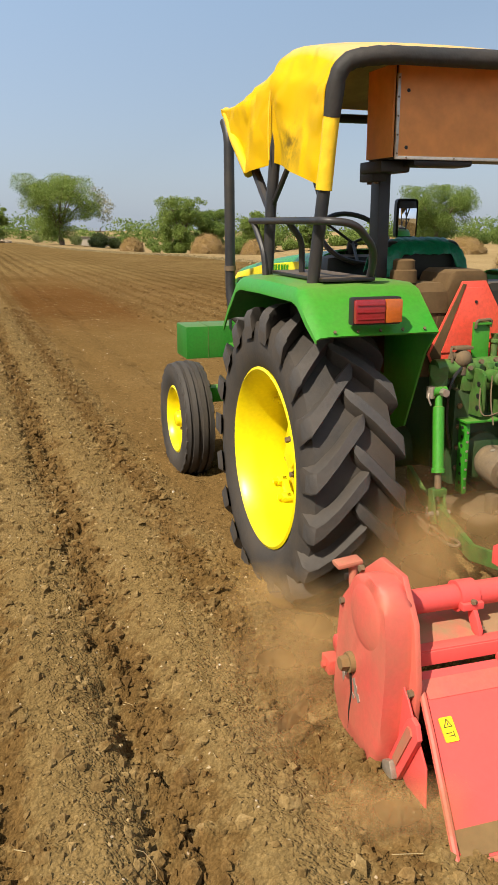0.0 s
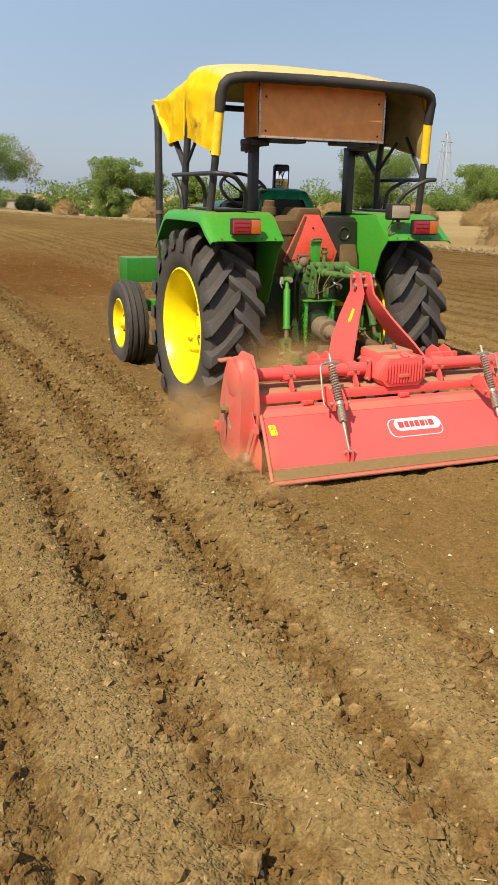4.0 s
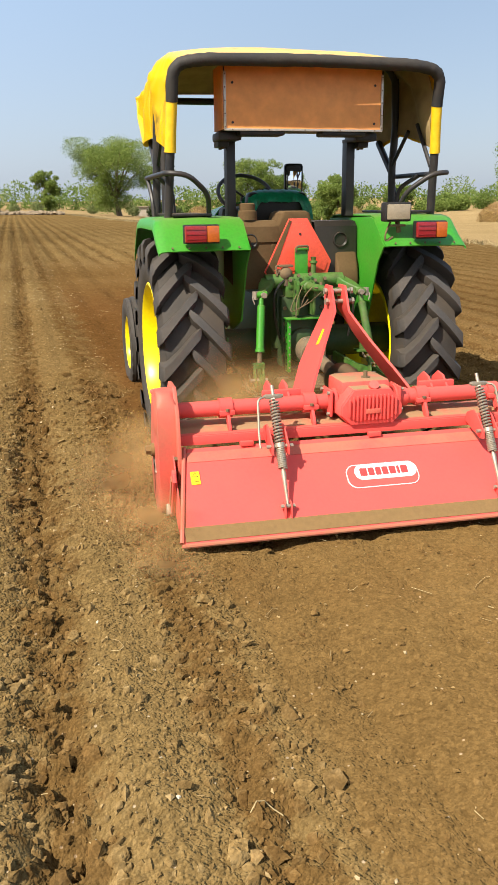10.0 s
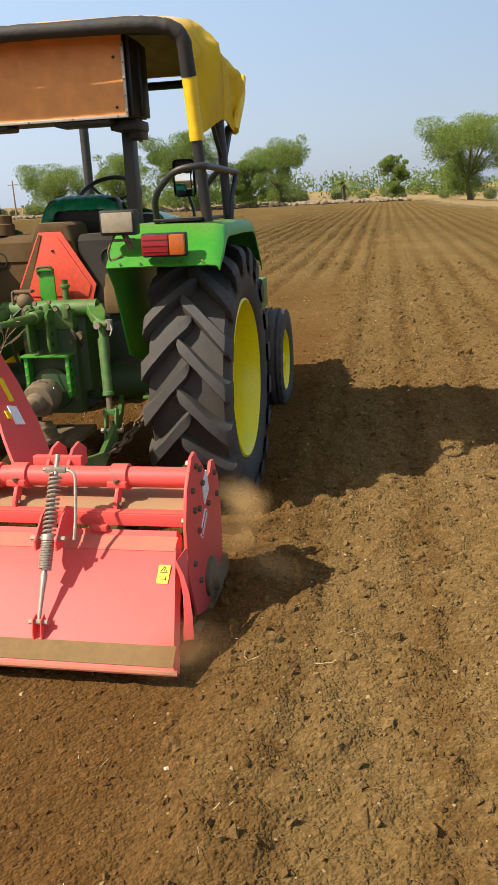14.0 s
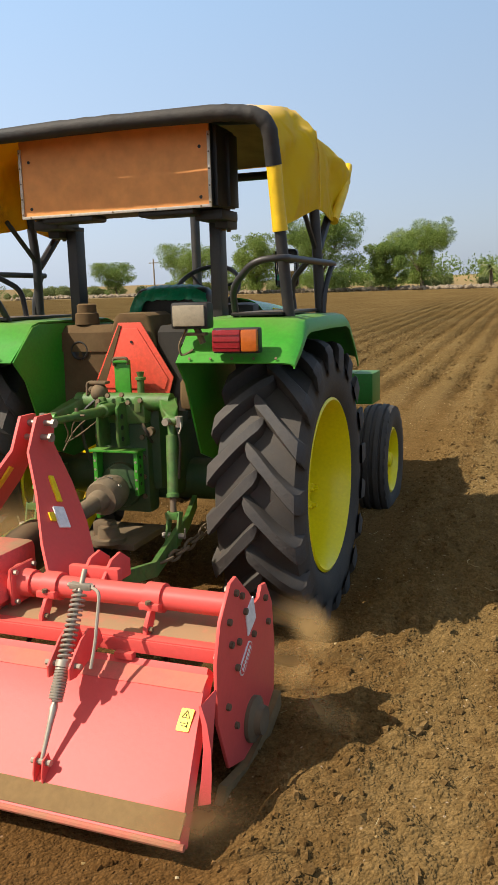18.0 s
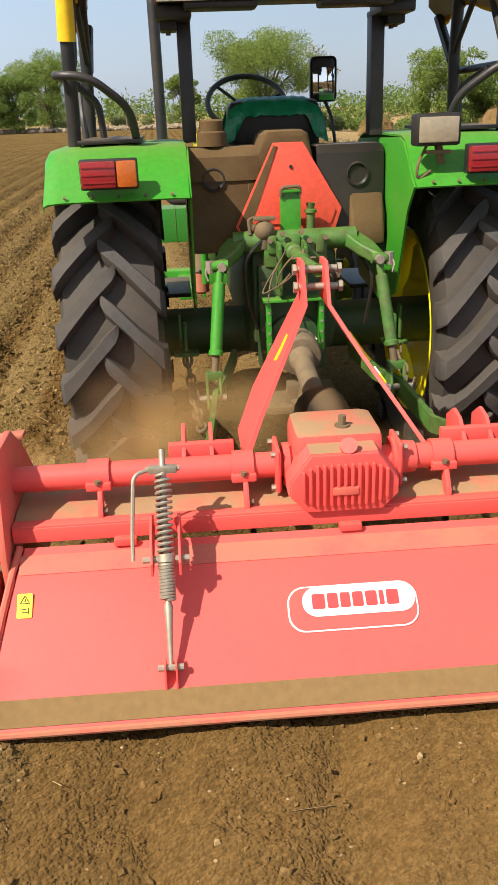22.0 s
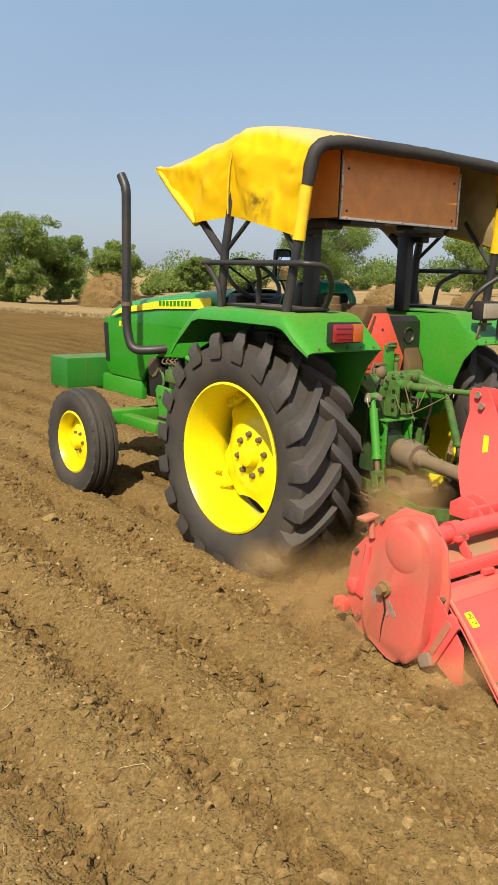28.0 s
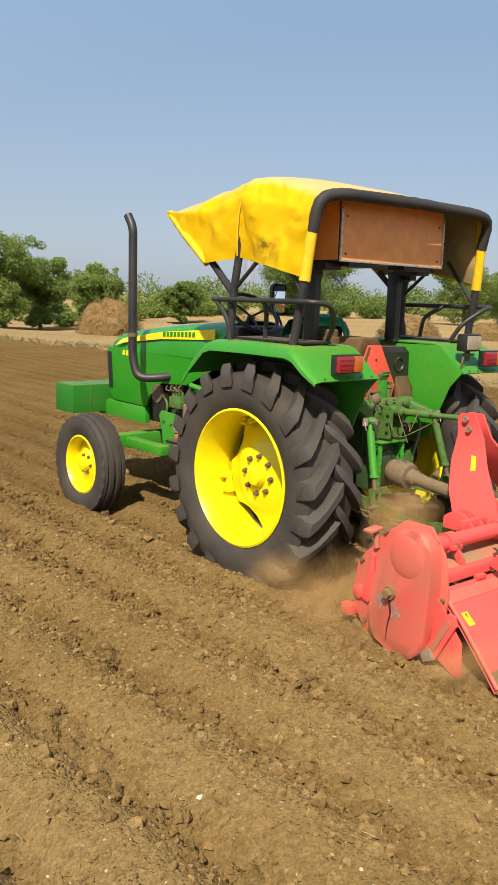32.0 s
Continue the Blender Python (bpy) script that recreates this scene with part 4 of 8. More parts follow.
def tree(x, y, height, width, seed, label, leaf=LEAF, n=5200, size=0.2, trunk=0.22, low=0.06, pale=False, name="tree"):
    rng = random.Random(seed)
    root = thing(name, label, "tree", "trees round the field")
    root.matrix_basis = pose(x, y, lie(x, y) - 0.05)
    crown_c, crown_r = [], []
    bm = bmesh.new()
    fork = height * trunk
    base = max(0.10, width * 0.022)
    lean = Vector((rng.uniform(-0.06, 0.06) * height, 0, 0))
    tube(bm, [(0, 0, 0), (lean.x * 0.4, 0.03, fork * 0.5), (lean.x, 0, fork)], [base * 1.35, base, base * 0.85], 8)
    limbs = 8 if width > 6 else 6
    for i in range(limbs):
        a = 2 * math.pi * i / limbs + rng.uniform(-0.3, 0.3)
        reach = width * 0.5 * rng.uniform(0.45, 0.82)
        top = height * rng.uniform(0.55, 0.88)
        p0 = Vector((lean.x, 0, fork))
        p2 = Vector((lean.x + math.cos(a) * reach, math.sin(a) * reach, top))
        p1 = (p0 + p2) / 2 + Vector((0, 0, height * 0.08))
        tube(bm, [p0, p1, p2], [base * 0.55, base * 0.33, base * 0.1], 6)
        crown_c.append(p2)
        crown_r.append(width * rng.uniform(0.11, 0.18))
        for _ in range(3):
            q = p1.lerp(p2, rng.uniform(0.2, 1.0)) + Vector((rng.uniform(-1, 1), rng.uniform(-1, 1), rng.uniform(-0.7, 0.6))) * width * 0.13
            tube(bm, [p1.lerp(p2, 0.5), q], [base * 0.18, base * 0.06], 5)
            crown_c.append(q)
            crown_r.append(width * rng.uniform(0.07, 0.13))
    for k in range(44):
        a, rr = rng.uniform(0, 6.28), width * 0.5 * rng.uniform(0.1, 0.78)
        if k % 2:
            rr *= 0.75
        crown_c.append(Vector((lean.x + math.cos(a) * rr, math.sin(a) * rr, height * (rng.uniform(low + 0.06, 0.45) if k % 2 else rng.uniform(0.4, 0.93)))))
        crown_r.append(width * rng.uniform(0.06, 0.12))
    crown_c.append(Vector((lean.x, 0, height * 0.88)))
    crown_r.append(width * 0.14)
    part("trunk", bm, BARK, root, "grey-brown forked trunk")
    v, f = leaf_cloud([c[:] for c in crown_c], crown_r, int(n * 6.0), size * 0.43, seed)
    v[:, 2] = np.clip(v[:, 2], height * low * 0.6, height)
    crown = new("crown", array_mesh("crown", v, f, leaf))
    crown.parent = root
    if pale:
        side = [Vector((width * 0.42, 0, height * k)) + Vector((rng.uniform(-0.6, 0.6), rng.uniform(-1, 1), 0)) for k in (0.42, 0.55, 0.66, 0.75)]
        v, f = leaf_cloud([c[:] for c in side], [width * 0.10] * 4, 900, 0.13, seed + 1)
        dry = new("dry_branch", array_mesh("dry_branch", v, f, LEAF_PALE))
        dry.parent = root
        tagged(dry, "pale half-bare branches")
    return root


tree(10.3, 105, 8.6, 12.0, 1, "broad green spreading tree with a pale dry side", n=8500, pale=True, size=0.2)
tree(2.3, 108, 5.0, 3.8, 2, "small upright light green tree at the field edge", n=2400)
tree(-11, 115, 7.9, 9.4, 3, "spreading green tree behind the stone bank", n=6000)
tree(-20.5, 106, 8.5, 10.5, 4, "large dense green tree by the stone bank", LEAF_DARK, 7000)
tree(-13.6, 107, 5.3, 6.0, 5, "round dark green tree beside a larger one", LEAF_DARK, 4200)
tree(-28.5, 108, 7.0, 7.5, 21, "round green tree in the field hedge", LEAF, 4200)
tree(-38, 111, 6.3, 9.5, 6, "wide green tree far along the hedge", LEAF, 4600)
tree(-52, 118, 4.6, 7, 7, "low green tree far along the hedge", LEAF_DARK, 2600)
tree(20.2, 83, 6.0, 6.2, 8, "bushy green tree beside a taller one", LEAF, 3800, low=0.05)
tree(23.8, 85, 5.0, 5.0, 9, "tall bushy green tree in the hedge", LEAF_DARK, 4600, low=0.05)
tree(30.0, 88, 4.9, 5.0, 10, "young light green bushy tree", LEAF, 3200, low=0.03)
tree(35.4, 84.3, 3.3, 3.4, 24, "small round bushy green tree", LEAF_DARK, 2600, low=0.03)
tree(54.7, 90, 7.2, 11.5, 11, "round full-crowned green tree", LEAF_DARK, 7500, low=0.1)
tree(50, 60, 5.1, 5.4, 12, "bright green tree standing beside hay heaps", LEAF, 4200, low=0.05)
tree(58, 74, 5.2, 6.5, 13, "loose light green tree in the hedge", LEAF, 3400, low=0.05)
tree(70, 78, 5.0, 7.5, 22, "green tree in the far hedge", LEAF_DARK, 3400, low=0.05)
tree(75, 52, 4.8, 8, 14, "green tree behind the hay field", LEAF, 3200, low=0.05)
tree(80, 28, 5.2, 8, 15, "green tree at the edge of the hay field", LEAF_DARK, 3200, low=0.05)


def palm(x, y, h, seed):
    root = thing("palm_tree", "small date palm with drooping fronds", "palm tree", "trees round the field")
    root.matrix_basis = pose(x, y, lie(x, y) - 0.05)
    bm = bmesh.new()
    tube(bm, [(0, 0, 0), (0.05, 0, h * 0.35), (0, 0, h * 0.62)], [0.2, 0.16, 0.13], 8)
    part("trunk", bm, BARK, root)
    rng = random.Random(seed)
    bm = bmesh.new()
    for i in range(22):
        a, up = rng.uniform(0, 6.28), rng.uniform(-0.2, 1.1)
        last = None
        for k in range(7):
            s = k / 6
            p = Vector((math.cos(a) * 1.15 * s, math.sin(a) * 1.15 * s, h * 0.62 + up * s - 0.75 * s * s))
            w = 0.16 * (1 - s) + 0.02
            q = (bm.verts.new(p + Vector((-math.sin(a) * w, math.cos(a) * w, -0.08))), bm.verts.new(p), bm.verts.new(p + Vector((math.sin(a) * w, -math.cos(a) * w, -0.08))))
            if last:
                bm.faces.new((last[0], last[1], q[1], q[0]))
                bm.faces.new((last[1], last[2], q[2], q[1]))
            last = q
    part("fronds", bm, SCRUB, root)


palm(-3.0, 106, 3.4, 3)


def scrub_line(points, width, height, n, seed, mat, label, name="scrub", size=0.22):
    """Low uneven bushes along a line, one mesh of leaves."""
    rng = np.random.RandomState(seed)
    pts = np.array(points, float)
    seg = np.linalg.norm(np.diff(pts, axis=0), axis=1)
    cs, rs = [], []
    count = int(seg.sum() / 1.3)
    for _ in range(count):
        i = rng.choice(len(seg), p=seg / seg.sum())
        p = pts[i] + (pts[i + 1] - pts[i]) * rng.rand()
        r = height * rng.uniform(0.25, 0.75)
        cs.append((p[0] + rng.uniform(-width, width), p[1] + rng.uniform(-width, width), r * 0.7))
        rs.append(r)
    v, f = leaf_cloud(cs, rs, int(n * 3.4), size * 0.52, seed)
    v[:, 2] = np.abs(v[:, 2]) + swale(v[:, 0], v[:, 1])
    tagged(new(name, array_mesh(name, v, f, mat)), label, "bushes", kind="stuff")


scrub_line([(-75, 122), (-30, 119), (0, 121), (13, 118)], 2.5, 1.6, 30000, 31, SCRUB, "line of yellow-green scrub along the far field edge", size=0.15)
scrub_line([(18, 117), (24, 112), (38, 104), (56, 96), (72, 86)], 2.2, 2.0, 14000, 32, LEAF_DARK, "thick dark green bushes along the hedge")
scrub_line([(72, 86), (80, 60), (86, 30), (84, 0)], 2.5, 2.6, 9000, 33, SCRUB, "green bushes along the side of the hay field")
scrub_line([(-75, 122), (-90, 80), (-95, 30)], 3, 2.4, 6000, 34, SCRUB, "scrub along the far side of the field")
scrub_line([(-60, 160), (0, 170), (60, 165), (120, 120), (130, 60)], 8, 5.0, 16000, 35, LEAF_DARK, "distant tree belt beyond the fields", "tree_belt", 0.5)
scrub_line([(17, 82), (22, 87), (32, 91), (46, 92)], 1.2, 1.8, 8000, 37, LEAF, "low green bushes filling the hedge")
scrub_line([(13.5, 108), (19, 110)], 1.5, 1.8, 2200, 36, SCRUB, "low bushes under the spreading tree")


def bank():
    """A low bank of field stones along the far edge."""
    rng = np.random.RandomState(40)

    def place(g, n):
        s = g.rand(n)
        return -62 + 66 * s + g.normal(0, 0.2, n), 109.5 + 3.0 * np.sin(s * 5) + g.normal(0, 0.7, n)

    ob = lumps(2600, place, lambda g, x, y: g.uniform(0.12, 0.32, len(x)), 41, STONE, "stone_bank", 0.8)
    ob.location.z = 0.1
    tagged(ob, "low bank of loose brown field stones", "stone bank", kind="stuff")


bank()


def hay_heap(x, y, r, h, seed):
    rng = np.random.RandomState(seed)
    root = thing("hay_heap", "rounded heap of brown dry crop stalks", "hay heap", "hay heaps")
    root.matrix_basis = pose(x, y, lie(x, y) - 0.05, 0, 0, seed * 37)
    bm = bmesh.new()
    bmesh.ops.create_icosphere(bm, subdivisions=4, radius=1.0)
    for v in bm.verts:
        k = 1 + 0.30 * noise.noise(v.co * 2.3 + Vector((seed, 0, 0))) + 0.16 * noise.noise(v.co * 6 + Vector((0, seed, 0)))
        v.co = Vector((v.co.x * r * k, v.co.y * r * k, max(-0.1, v.co.z) * h * k))
    part("core", bm, HAY_CORE, root)
    n = int(5200 * r)
    d = rng.normal(size=(n, 3))
    d[:, 2] = np.abs(d[:, 2])
    d /= np.linalg.norm(d, axis=1, keepdims=True)
    c = d * np.array([r, r, h]) * rng.uniform(0.90, 1.20, (n, 1))
    a = np.cross(d, rng.normal(size=(n, 3))) + d * rng.uniform(0, 0.5, (n, 1))
    a /= np.linalg.norm(a, axis=1, keepdims=True)
    b = np.cross(a, d)
    L = rng.uniform(0.06, 0.22, (n, 1))
    v = np.stack([c - a * L, c + b * 0.010, c + a * L, c - b * 0.010], 1).reshape(-1, 3)
    f = (np.array([[0, 1, 2, 3]])[None] + (np.arange(n) * 4)[:, None, None]).reshape(-1, 4)
    straw = new("loose_straw", array_mesh("loose_straw", v, f, HAY))
    straw.parent = root
    tagged(straw, kind="stuff")


for k, (hx, hy, hr, hh) in enumerate([(13.6, 77, 1.05, 1.25), (17.2, 20.4, 1.9, 1.55), (18.6, 68.2, 1.45, 1.65), (20.2, 60, 1.1, 1.15), (31.8, 60, 1.5, 1.25), (36.3, 58, 1.1, 0.85), (32.8, 50, 1.4, 1.15), (29.5, 38, 1.5, 1.3)]):
    hay_heap(hx, hy, hr, hh, k + 1)


def low_wall():
    root = thing("low_building", "low pale plastered wall of a distant farm shed", "shed")
    root.matrix_basis = pose(17.2, 123, lie(17.2, 123), 0, 0, 4)
    bm = bmesh.new()
    box(bm, (0, 0, 0.65), (5.2, 2.2, 1.3), 0.03)
    part("wall", bm, PLASTER, root)
    bm = bmesh.new()
    box(bm, (0, 0, 1.36), (5.5, 2.5, 0.12), 0.02)
    part("roof", bm, STONE, root)


low_wall()


def utility_pole(x, y, h):
    root = thing("utility_pole", "thin grey utility pole with a short cross arm", "utility pole")
    root.matrix_basis = pose(x, y, lie(x, y) - 0.2)
    bm = bmesh.new()
    tube(bm, [(0, 0, 0), (0, 0, h)], [0.13, 0.08], 8)
    part("mast", bm, STONE, root)
    bm = bmesh.new()
    box(bm, (0, 0, h - 0.5), (1.3, 0.1, 0.1), 0.01)
    part("cross_arm", bm, STONE, root)


utility_pole(-44, 113, 4.8)
utility_pole(16.2, 112, 2.8)


def lattice_tower(x, y, h):
    root = thing("lattice_tower", "faint grey steel lattice power tower far away", "power tower")
    root.matrix_basis = pose(x, y, 0, 0, 0, 20)
    for sx in (-1, 1):
        for sy in (-1, 1):
            bm = bmesh.new()
            tube(bm, [(sx * 2.2, sy * 2.2, 0), (sx * 0.5, sy * 0.5, h)], 0.09, 5)
            part("leg", bm, ALU, root)
    for k in range(9):
        a, b = k / 9, (k + 1) / 9
        wa, wb = 2.2 - 1.7 * a, 2.2 - 1.7 * b
        for s in (-1, 1):
            for d in (-1, 1):
                bm = bmesh.new()
                tube(bm, [(d * wa, s * wa, h * a), (-d * wb, s * wb, h * b)], 0.05, 4)
                part("brace", bm, ALU, root)
    for z in (0.72, 0.86):
        bm = bmesh.new()
        box(bm, (0, 0, h * z), (6.5, 0.18, 0.18))
        part("cross_arm", bm, ALU, root)


lattice_tower(150, 205, 20)


def margin_grass():
    """Dry grass along the margin between the worked field and the stubble."""
    rng = np.random.RandomState(51)
    line = np.array(MARGIN)
    n = 9000
    s = rng.rand(n) * (len(line) - 1)
    i = s.astype(int)
    p = line[i] + (line[i + 1] - line[i]) * (s - i)[:, None]
    x, y = p[:, 0] + rng.normal(0.3, 0.35, n), p[:, 1] + rng.normal(0, 0.5, n)
    hgt, w, a = rng.uniform(0.03, 0.13, n), rng.uniform(0.01, 0.03, n), rng.uniform(0, 6.28, n)
    lean = rng.normal(0, 0.12, (n, 2))
    d = np.stack([np.cos(a), np.sin(a), 0 * a], -1) * w[:, None]
    c = np.stack([x, y, swale(x, y)], -1)
    t = c + np.stack([lean[:, 0], lean[:, 1], hgt], -1)
    v = np.stack([c - d, c + d, t + d * 0.3, t - d * 0.3], 1).reshape(-1, 3)
    f = (np.array([[0, 1, 2, 3]])[None] + (np.arange(n) * 4)[:, None, None]).reshape(-1, 4)
    tagged(new("margin_grass", array_mesh("margin_grass", v, f, GRASS)), "pale dry grass strip along the field margin", "dry grass", kind="stuff")


margin_grass()


# ---- tractor ----
# In its own space: x to its right, y ahead, z up from the soil; the rear axle stands at y -0.087.
REAR_AXLE, FRONT_AXLE = (0.70, -0.087, 0.54), (0.735, 1.79, 0.285)
tractor = thing("tractor", "green farm tractor with yellow wheels and a yellow canvas canopy", "tractor")


def rear_tyre():
    bm = bmesh.new()
    half = [(0.150, 0.392), (0.176, 0.425), (0.187, 0.495), (0.181, 0.560), (0.166, 0.594), (0.10, 0.608), (0.0, 0.613)]
    lathe(bm, [(-h, r) for h, r in half] + [(h, r) for h, r in half[::-1][1:]] + [(0.13, 0.39), (-0.13, 0.39)], 72, close=True)
    return bm


def lug_bm(s):
    """One tread bar of the rear tyre, on the side s of its middle."""
    bm = bmesh.new()
    rows = []
    for u, h, lo, hi, w in ((0, -0.030, 0.60, 0.655, 0.020), (0.06, -0.016, 0.60, 0.664, 0.031), (0.18, 0.02, 0.60, 0.667, 0.034), (0.35, 0.06, 0.60, 0.667, 0.032), (0.55, 0.10, 0.597, 0.666, 0.033), (0.8, 0.150, 0.585, 0.660, 0.037), (0.97, 0.182, 0.565, 0.648, 0.041), (1.0, 0.196, 0.545, 0.625, 0.042), (1.03, 0.199, 0.525, 0.575, 0.036)):
        a = 0.02 + 0.36 * u ** 0.82
        row = []
        for r, ww in ((lo, w * 1.22), (hi - 0.006, w * 1.02), (hi, w * 0.86), (hi, -w * 0.86), (hi - 0.006, -w * 1.02), (lo, -w * 1.22)):
            b = a + ww / r
            row.append(bm.verts.new((s * h, r * math.cos(b), r * math.sin(b))))
        rows.append(row)
    for p, q in zip(rows, rows[1:]):
        for i in range(5):
            bm.faces.new((p[i], p[i + 1], q[i + 1], q[i])).material_index = int(i == 2)
    bm.faces.new(rows[0])
    bm.faces.new(rows[-1])
    return bm


def rim_bm(width, r, drum):
    bm = bmesh.new()
    w = width / 2
    lathe(bm, [(-w, r), (-w - 0.006, r - 0.012), (-w + 0.02, r - 0.03), (-w * 0.4, drum), (w * 0.4, drum), (w - 0.02, r - 0.03), (w + 0.006, r - 0.012), (w, r),
               (w - 0.03, r - 0.018), (w * 0.4, drum + 0.012), (-w * 0.4, drum + 0.012), (-w + 0.03, r - 0.018)], 64, close=True)
    return bm


def disc_bm(out, r_out, lobes, dip, cap, deep=0.0):
    """A dished wheel disc with lobes; out is the side (-1 or 1) that it bulges to."""
    bm = bmesh.new()
    n = 64
    shape = [(0.0, 0.060), (0.30, 0.060), (0.52, 0.055), (0.66, 0.030), (0.82, -0.004), (1.0, -0.012)]
    front, back = [], []
    for f, h in shape[1:]:
        ring_f, ring_b = [], []
        for k in range(n):
            a = 2 * math.pi * k / n
            edge = r_out * (1 - dip * max(0.0, math.cos(lobes * a)) ** 0.7) if f > 0.9 else r_out
            rr = (f if f < 0.9 else 1.0) * edge
            ring_f.append(bm.verts.new((out * h * r_out / 0.34, rr * math.cos(a), rr * math.sin(a))))
            ring_b.append(bm.verts.new((out * (h * r_out / 0.34 - 0.014), rr * math.cos(a), rr * math.sin(a))))
        front.append(ring_f)
        back.append(ring_b)
    for rings in (front, back):
        for p, q in zip(rings, rings[1:]):
            for k in range(n):
                bm.faces.new((p[k], p[(k + 1) % n], q[(k + 1) % n], q[k]))
        bm.faces.new(rings[0])
    for k in range(n):
        bm.faces.new((front[-1][k], front[-1][(k + 1) % n], back[-1][(k + 1) % n], back[-1][k]))
    top = 0.060 * r_out / 0.34
    lathe(bm, [(out * (top - 0.004), cap * 1.25), (out * (top + 0.02), cap * 1.2), (out * (top + 0.045), cap), (out * (top + 0.05), cap * 0.6)], 24)
    bmesh.ops.translate(bm, verts=bm.verts, vec=(-out * deep, 0, 0))
    return bm


def make_wheel(name, side, centre, label, tyre, rim_data, disc_data, bolts):
    wheel = part(name, disc_bm(side, *disc_data), YELLOW, tractor, label)
    wheel.matrix_basis = pose(side * centre[0], centre[1], centre[2])
    part("tyre", tyre, RUBBER, wheel, "black rubber tyre grey with soil dust")
    part("rim", rim_bm(*rim_data), YELLOW, wheel)
    n, r, size = bolts
    top = side * (0.056 * disc_data[0] / 0.34 - disc_data[4])
    for k in range(n):
        a = 2 * math.pi * (k + 0.5) / n
        bm = bmesh.new()
        tube(bm, [(0, 0, 0), (side * size * 0.5, 0, 0)], size * 1.1, 12)
        tube(bm, [(side * size * 0.5, 0, 0), (side * size * 1.6, 0, 0)], size * 0.85, 6)
        part("wheel_bolt", bm, IRON, wheel, at=pose(top, r * math.cos(a), r * math.sin(a)))
    if disc_data[0] > 0.3:
        for k in range(4):
            a = math.pi / 4 + math.pi * k / 2
            bm = bmesh.new()
            box(bm, (side * -0.036, 0.322, 0), (0.03, 0.03, 0.13), 0.004)
            for d in (-0.045, 0.045):
                box(bm, (side * -0.03, 0.332, d), (0.055, 0.05, 0.035), 0.008)
                tube(bm, [(side * -0.01, 0.325, d), (side * 0.02, 0.325, d)], 0.012, 8)
            part("rim_clamp", bm, YELLOW, wheel, at=Matrix.Rotation(a, 4, "X"))
    return wheel


def rib_tyre():
    bm = bmesh.new()
    half = [(0.075, 0.218), (0.092, 0.245), (0.100, 0.30), (0.096, 0.340), (0.088, 0.362), (0.062, 0.370), (0.058, 0.358), (0.048, 0.358), (0.044, 0.376), (0.016, 0.379), (0.012, 0.364)]
    lathe(bm, [(-h, r) for h, r in half] + [(h, r) for h, r in half[::-1]] + [(0.06, 0.216), (-0.06, 0.216)], 60, close=True)
    return bm


def block_bm(s):
    bm = bmesh.new()
    box(bm, (s * 0.076, 0.351, 0), (0.036, 0.026, 0.054), 0.004, None, 1)
    return bm


def tread(wheels, make, count, name):
    """Tread pieces round a tyre, alike and sharing their mesh."""
    for s in (-1, 1):
        me = finish(name, make(s), RUBBER)
        me.materials.append(LUG_FACE)
        for wheel in wheels:
            for k in range(count):
                ob = new(name, me)
                ob.parent = wheel
                ob.matrix_basis = Matrix.Rotation(2 * math.pi * (k + (0.5 if s > 0 else 0)) / count, 4, "X")


rear_wheels = [make_wheel("rear_wheel", s, REAR_AXLE, "large yellow rear wheel with a dusty lugged tyre", rear_tyre(), (0.33, 0.402, 0.355), (0.335, 4, 0.17, 0.055, 0.062), (8, 0.112, 0.016)) for s in (-1, 1)]
front_wheels = [make_wheel("front_wheel", s, FRONT_AXLE, "small yellow front wheel with a ribbed tyre", rib_tyre(), (0.155, 0.222, 0.188), (0.185, 6, 0.0, 0.045, 0.005), (6, 0.068, 0.011)) for s in (-1, 1)]

tread(rear_wheels, lug_bm, 19, "tread_lug")
tread(front_wheels, block_bm, 26, "tread_block")

FENDER_LINE = [(0.43, 1.10), (0.36, 1.18), (0.23, 1.295), (0.17, 1.313), (-0.10, 1.318), (-0.46, 1.316), (-0.515, 1.302), (-0.60, 1.225), (-0.695, 1.150)]


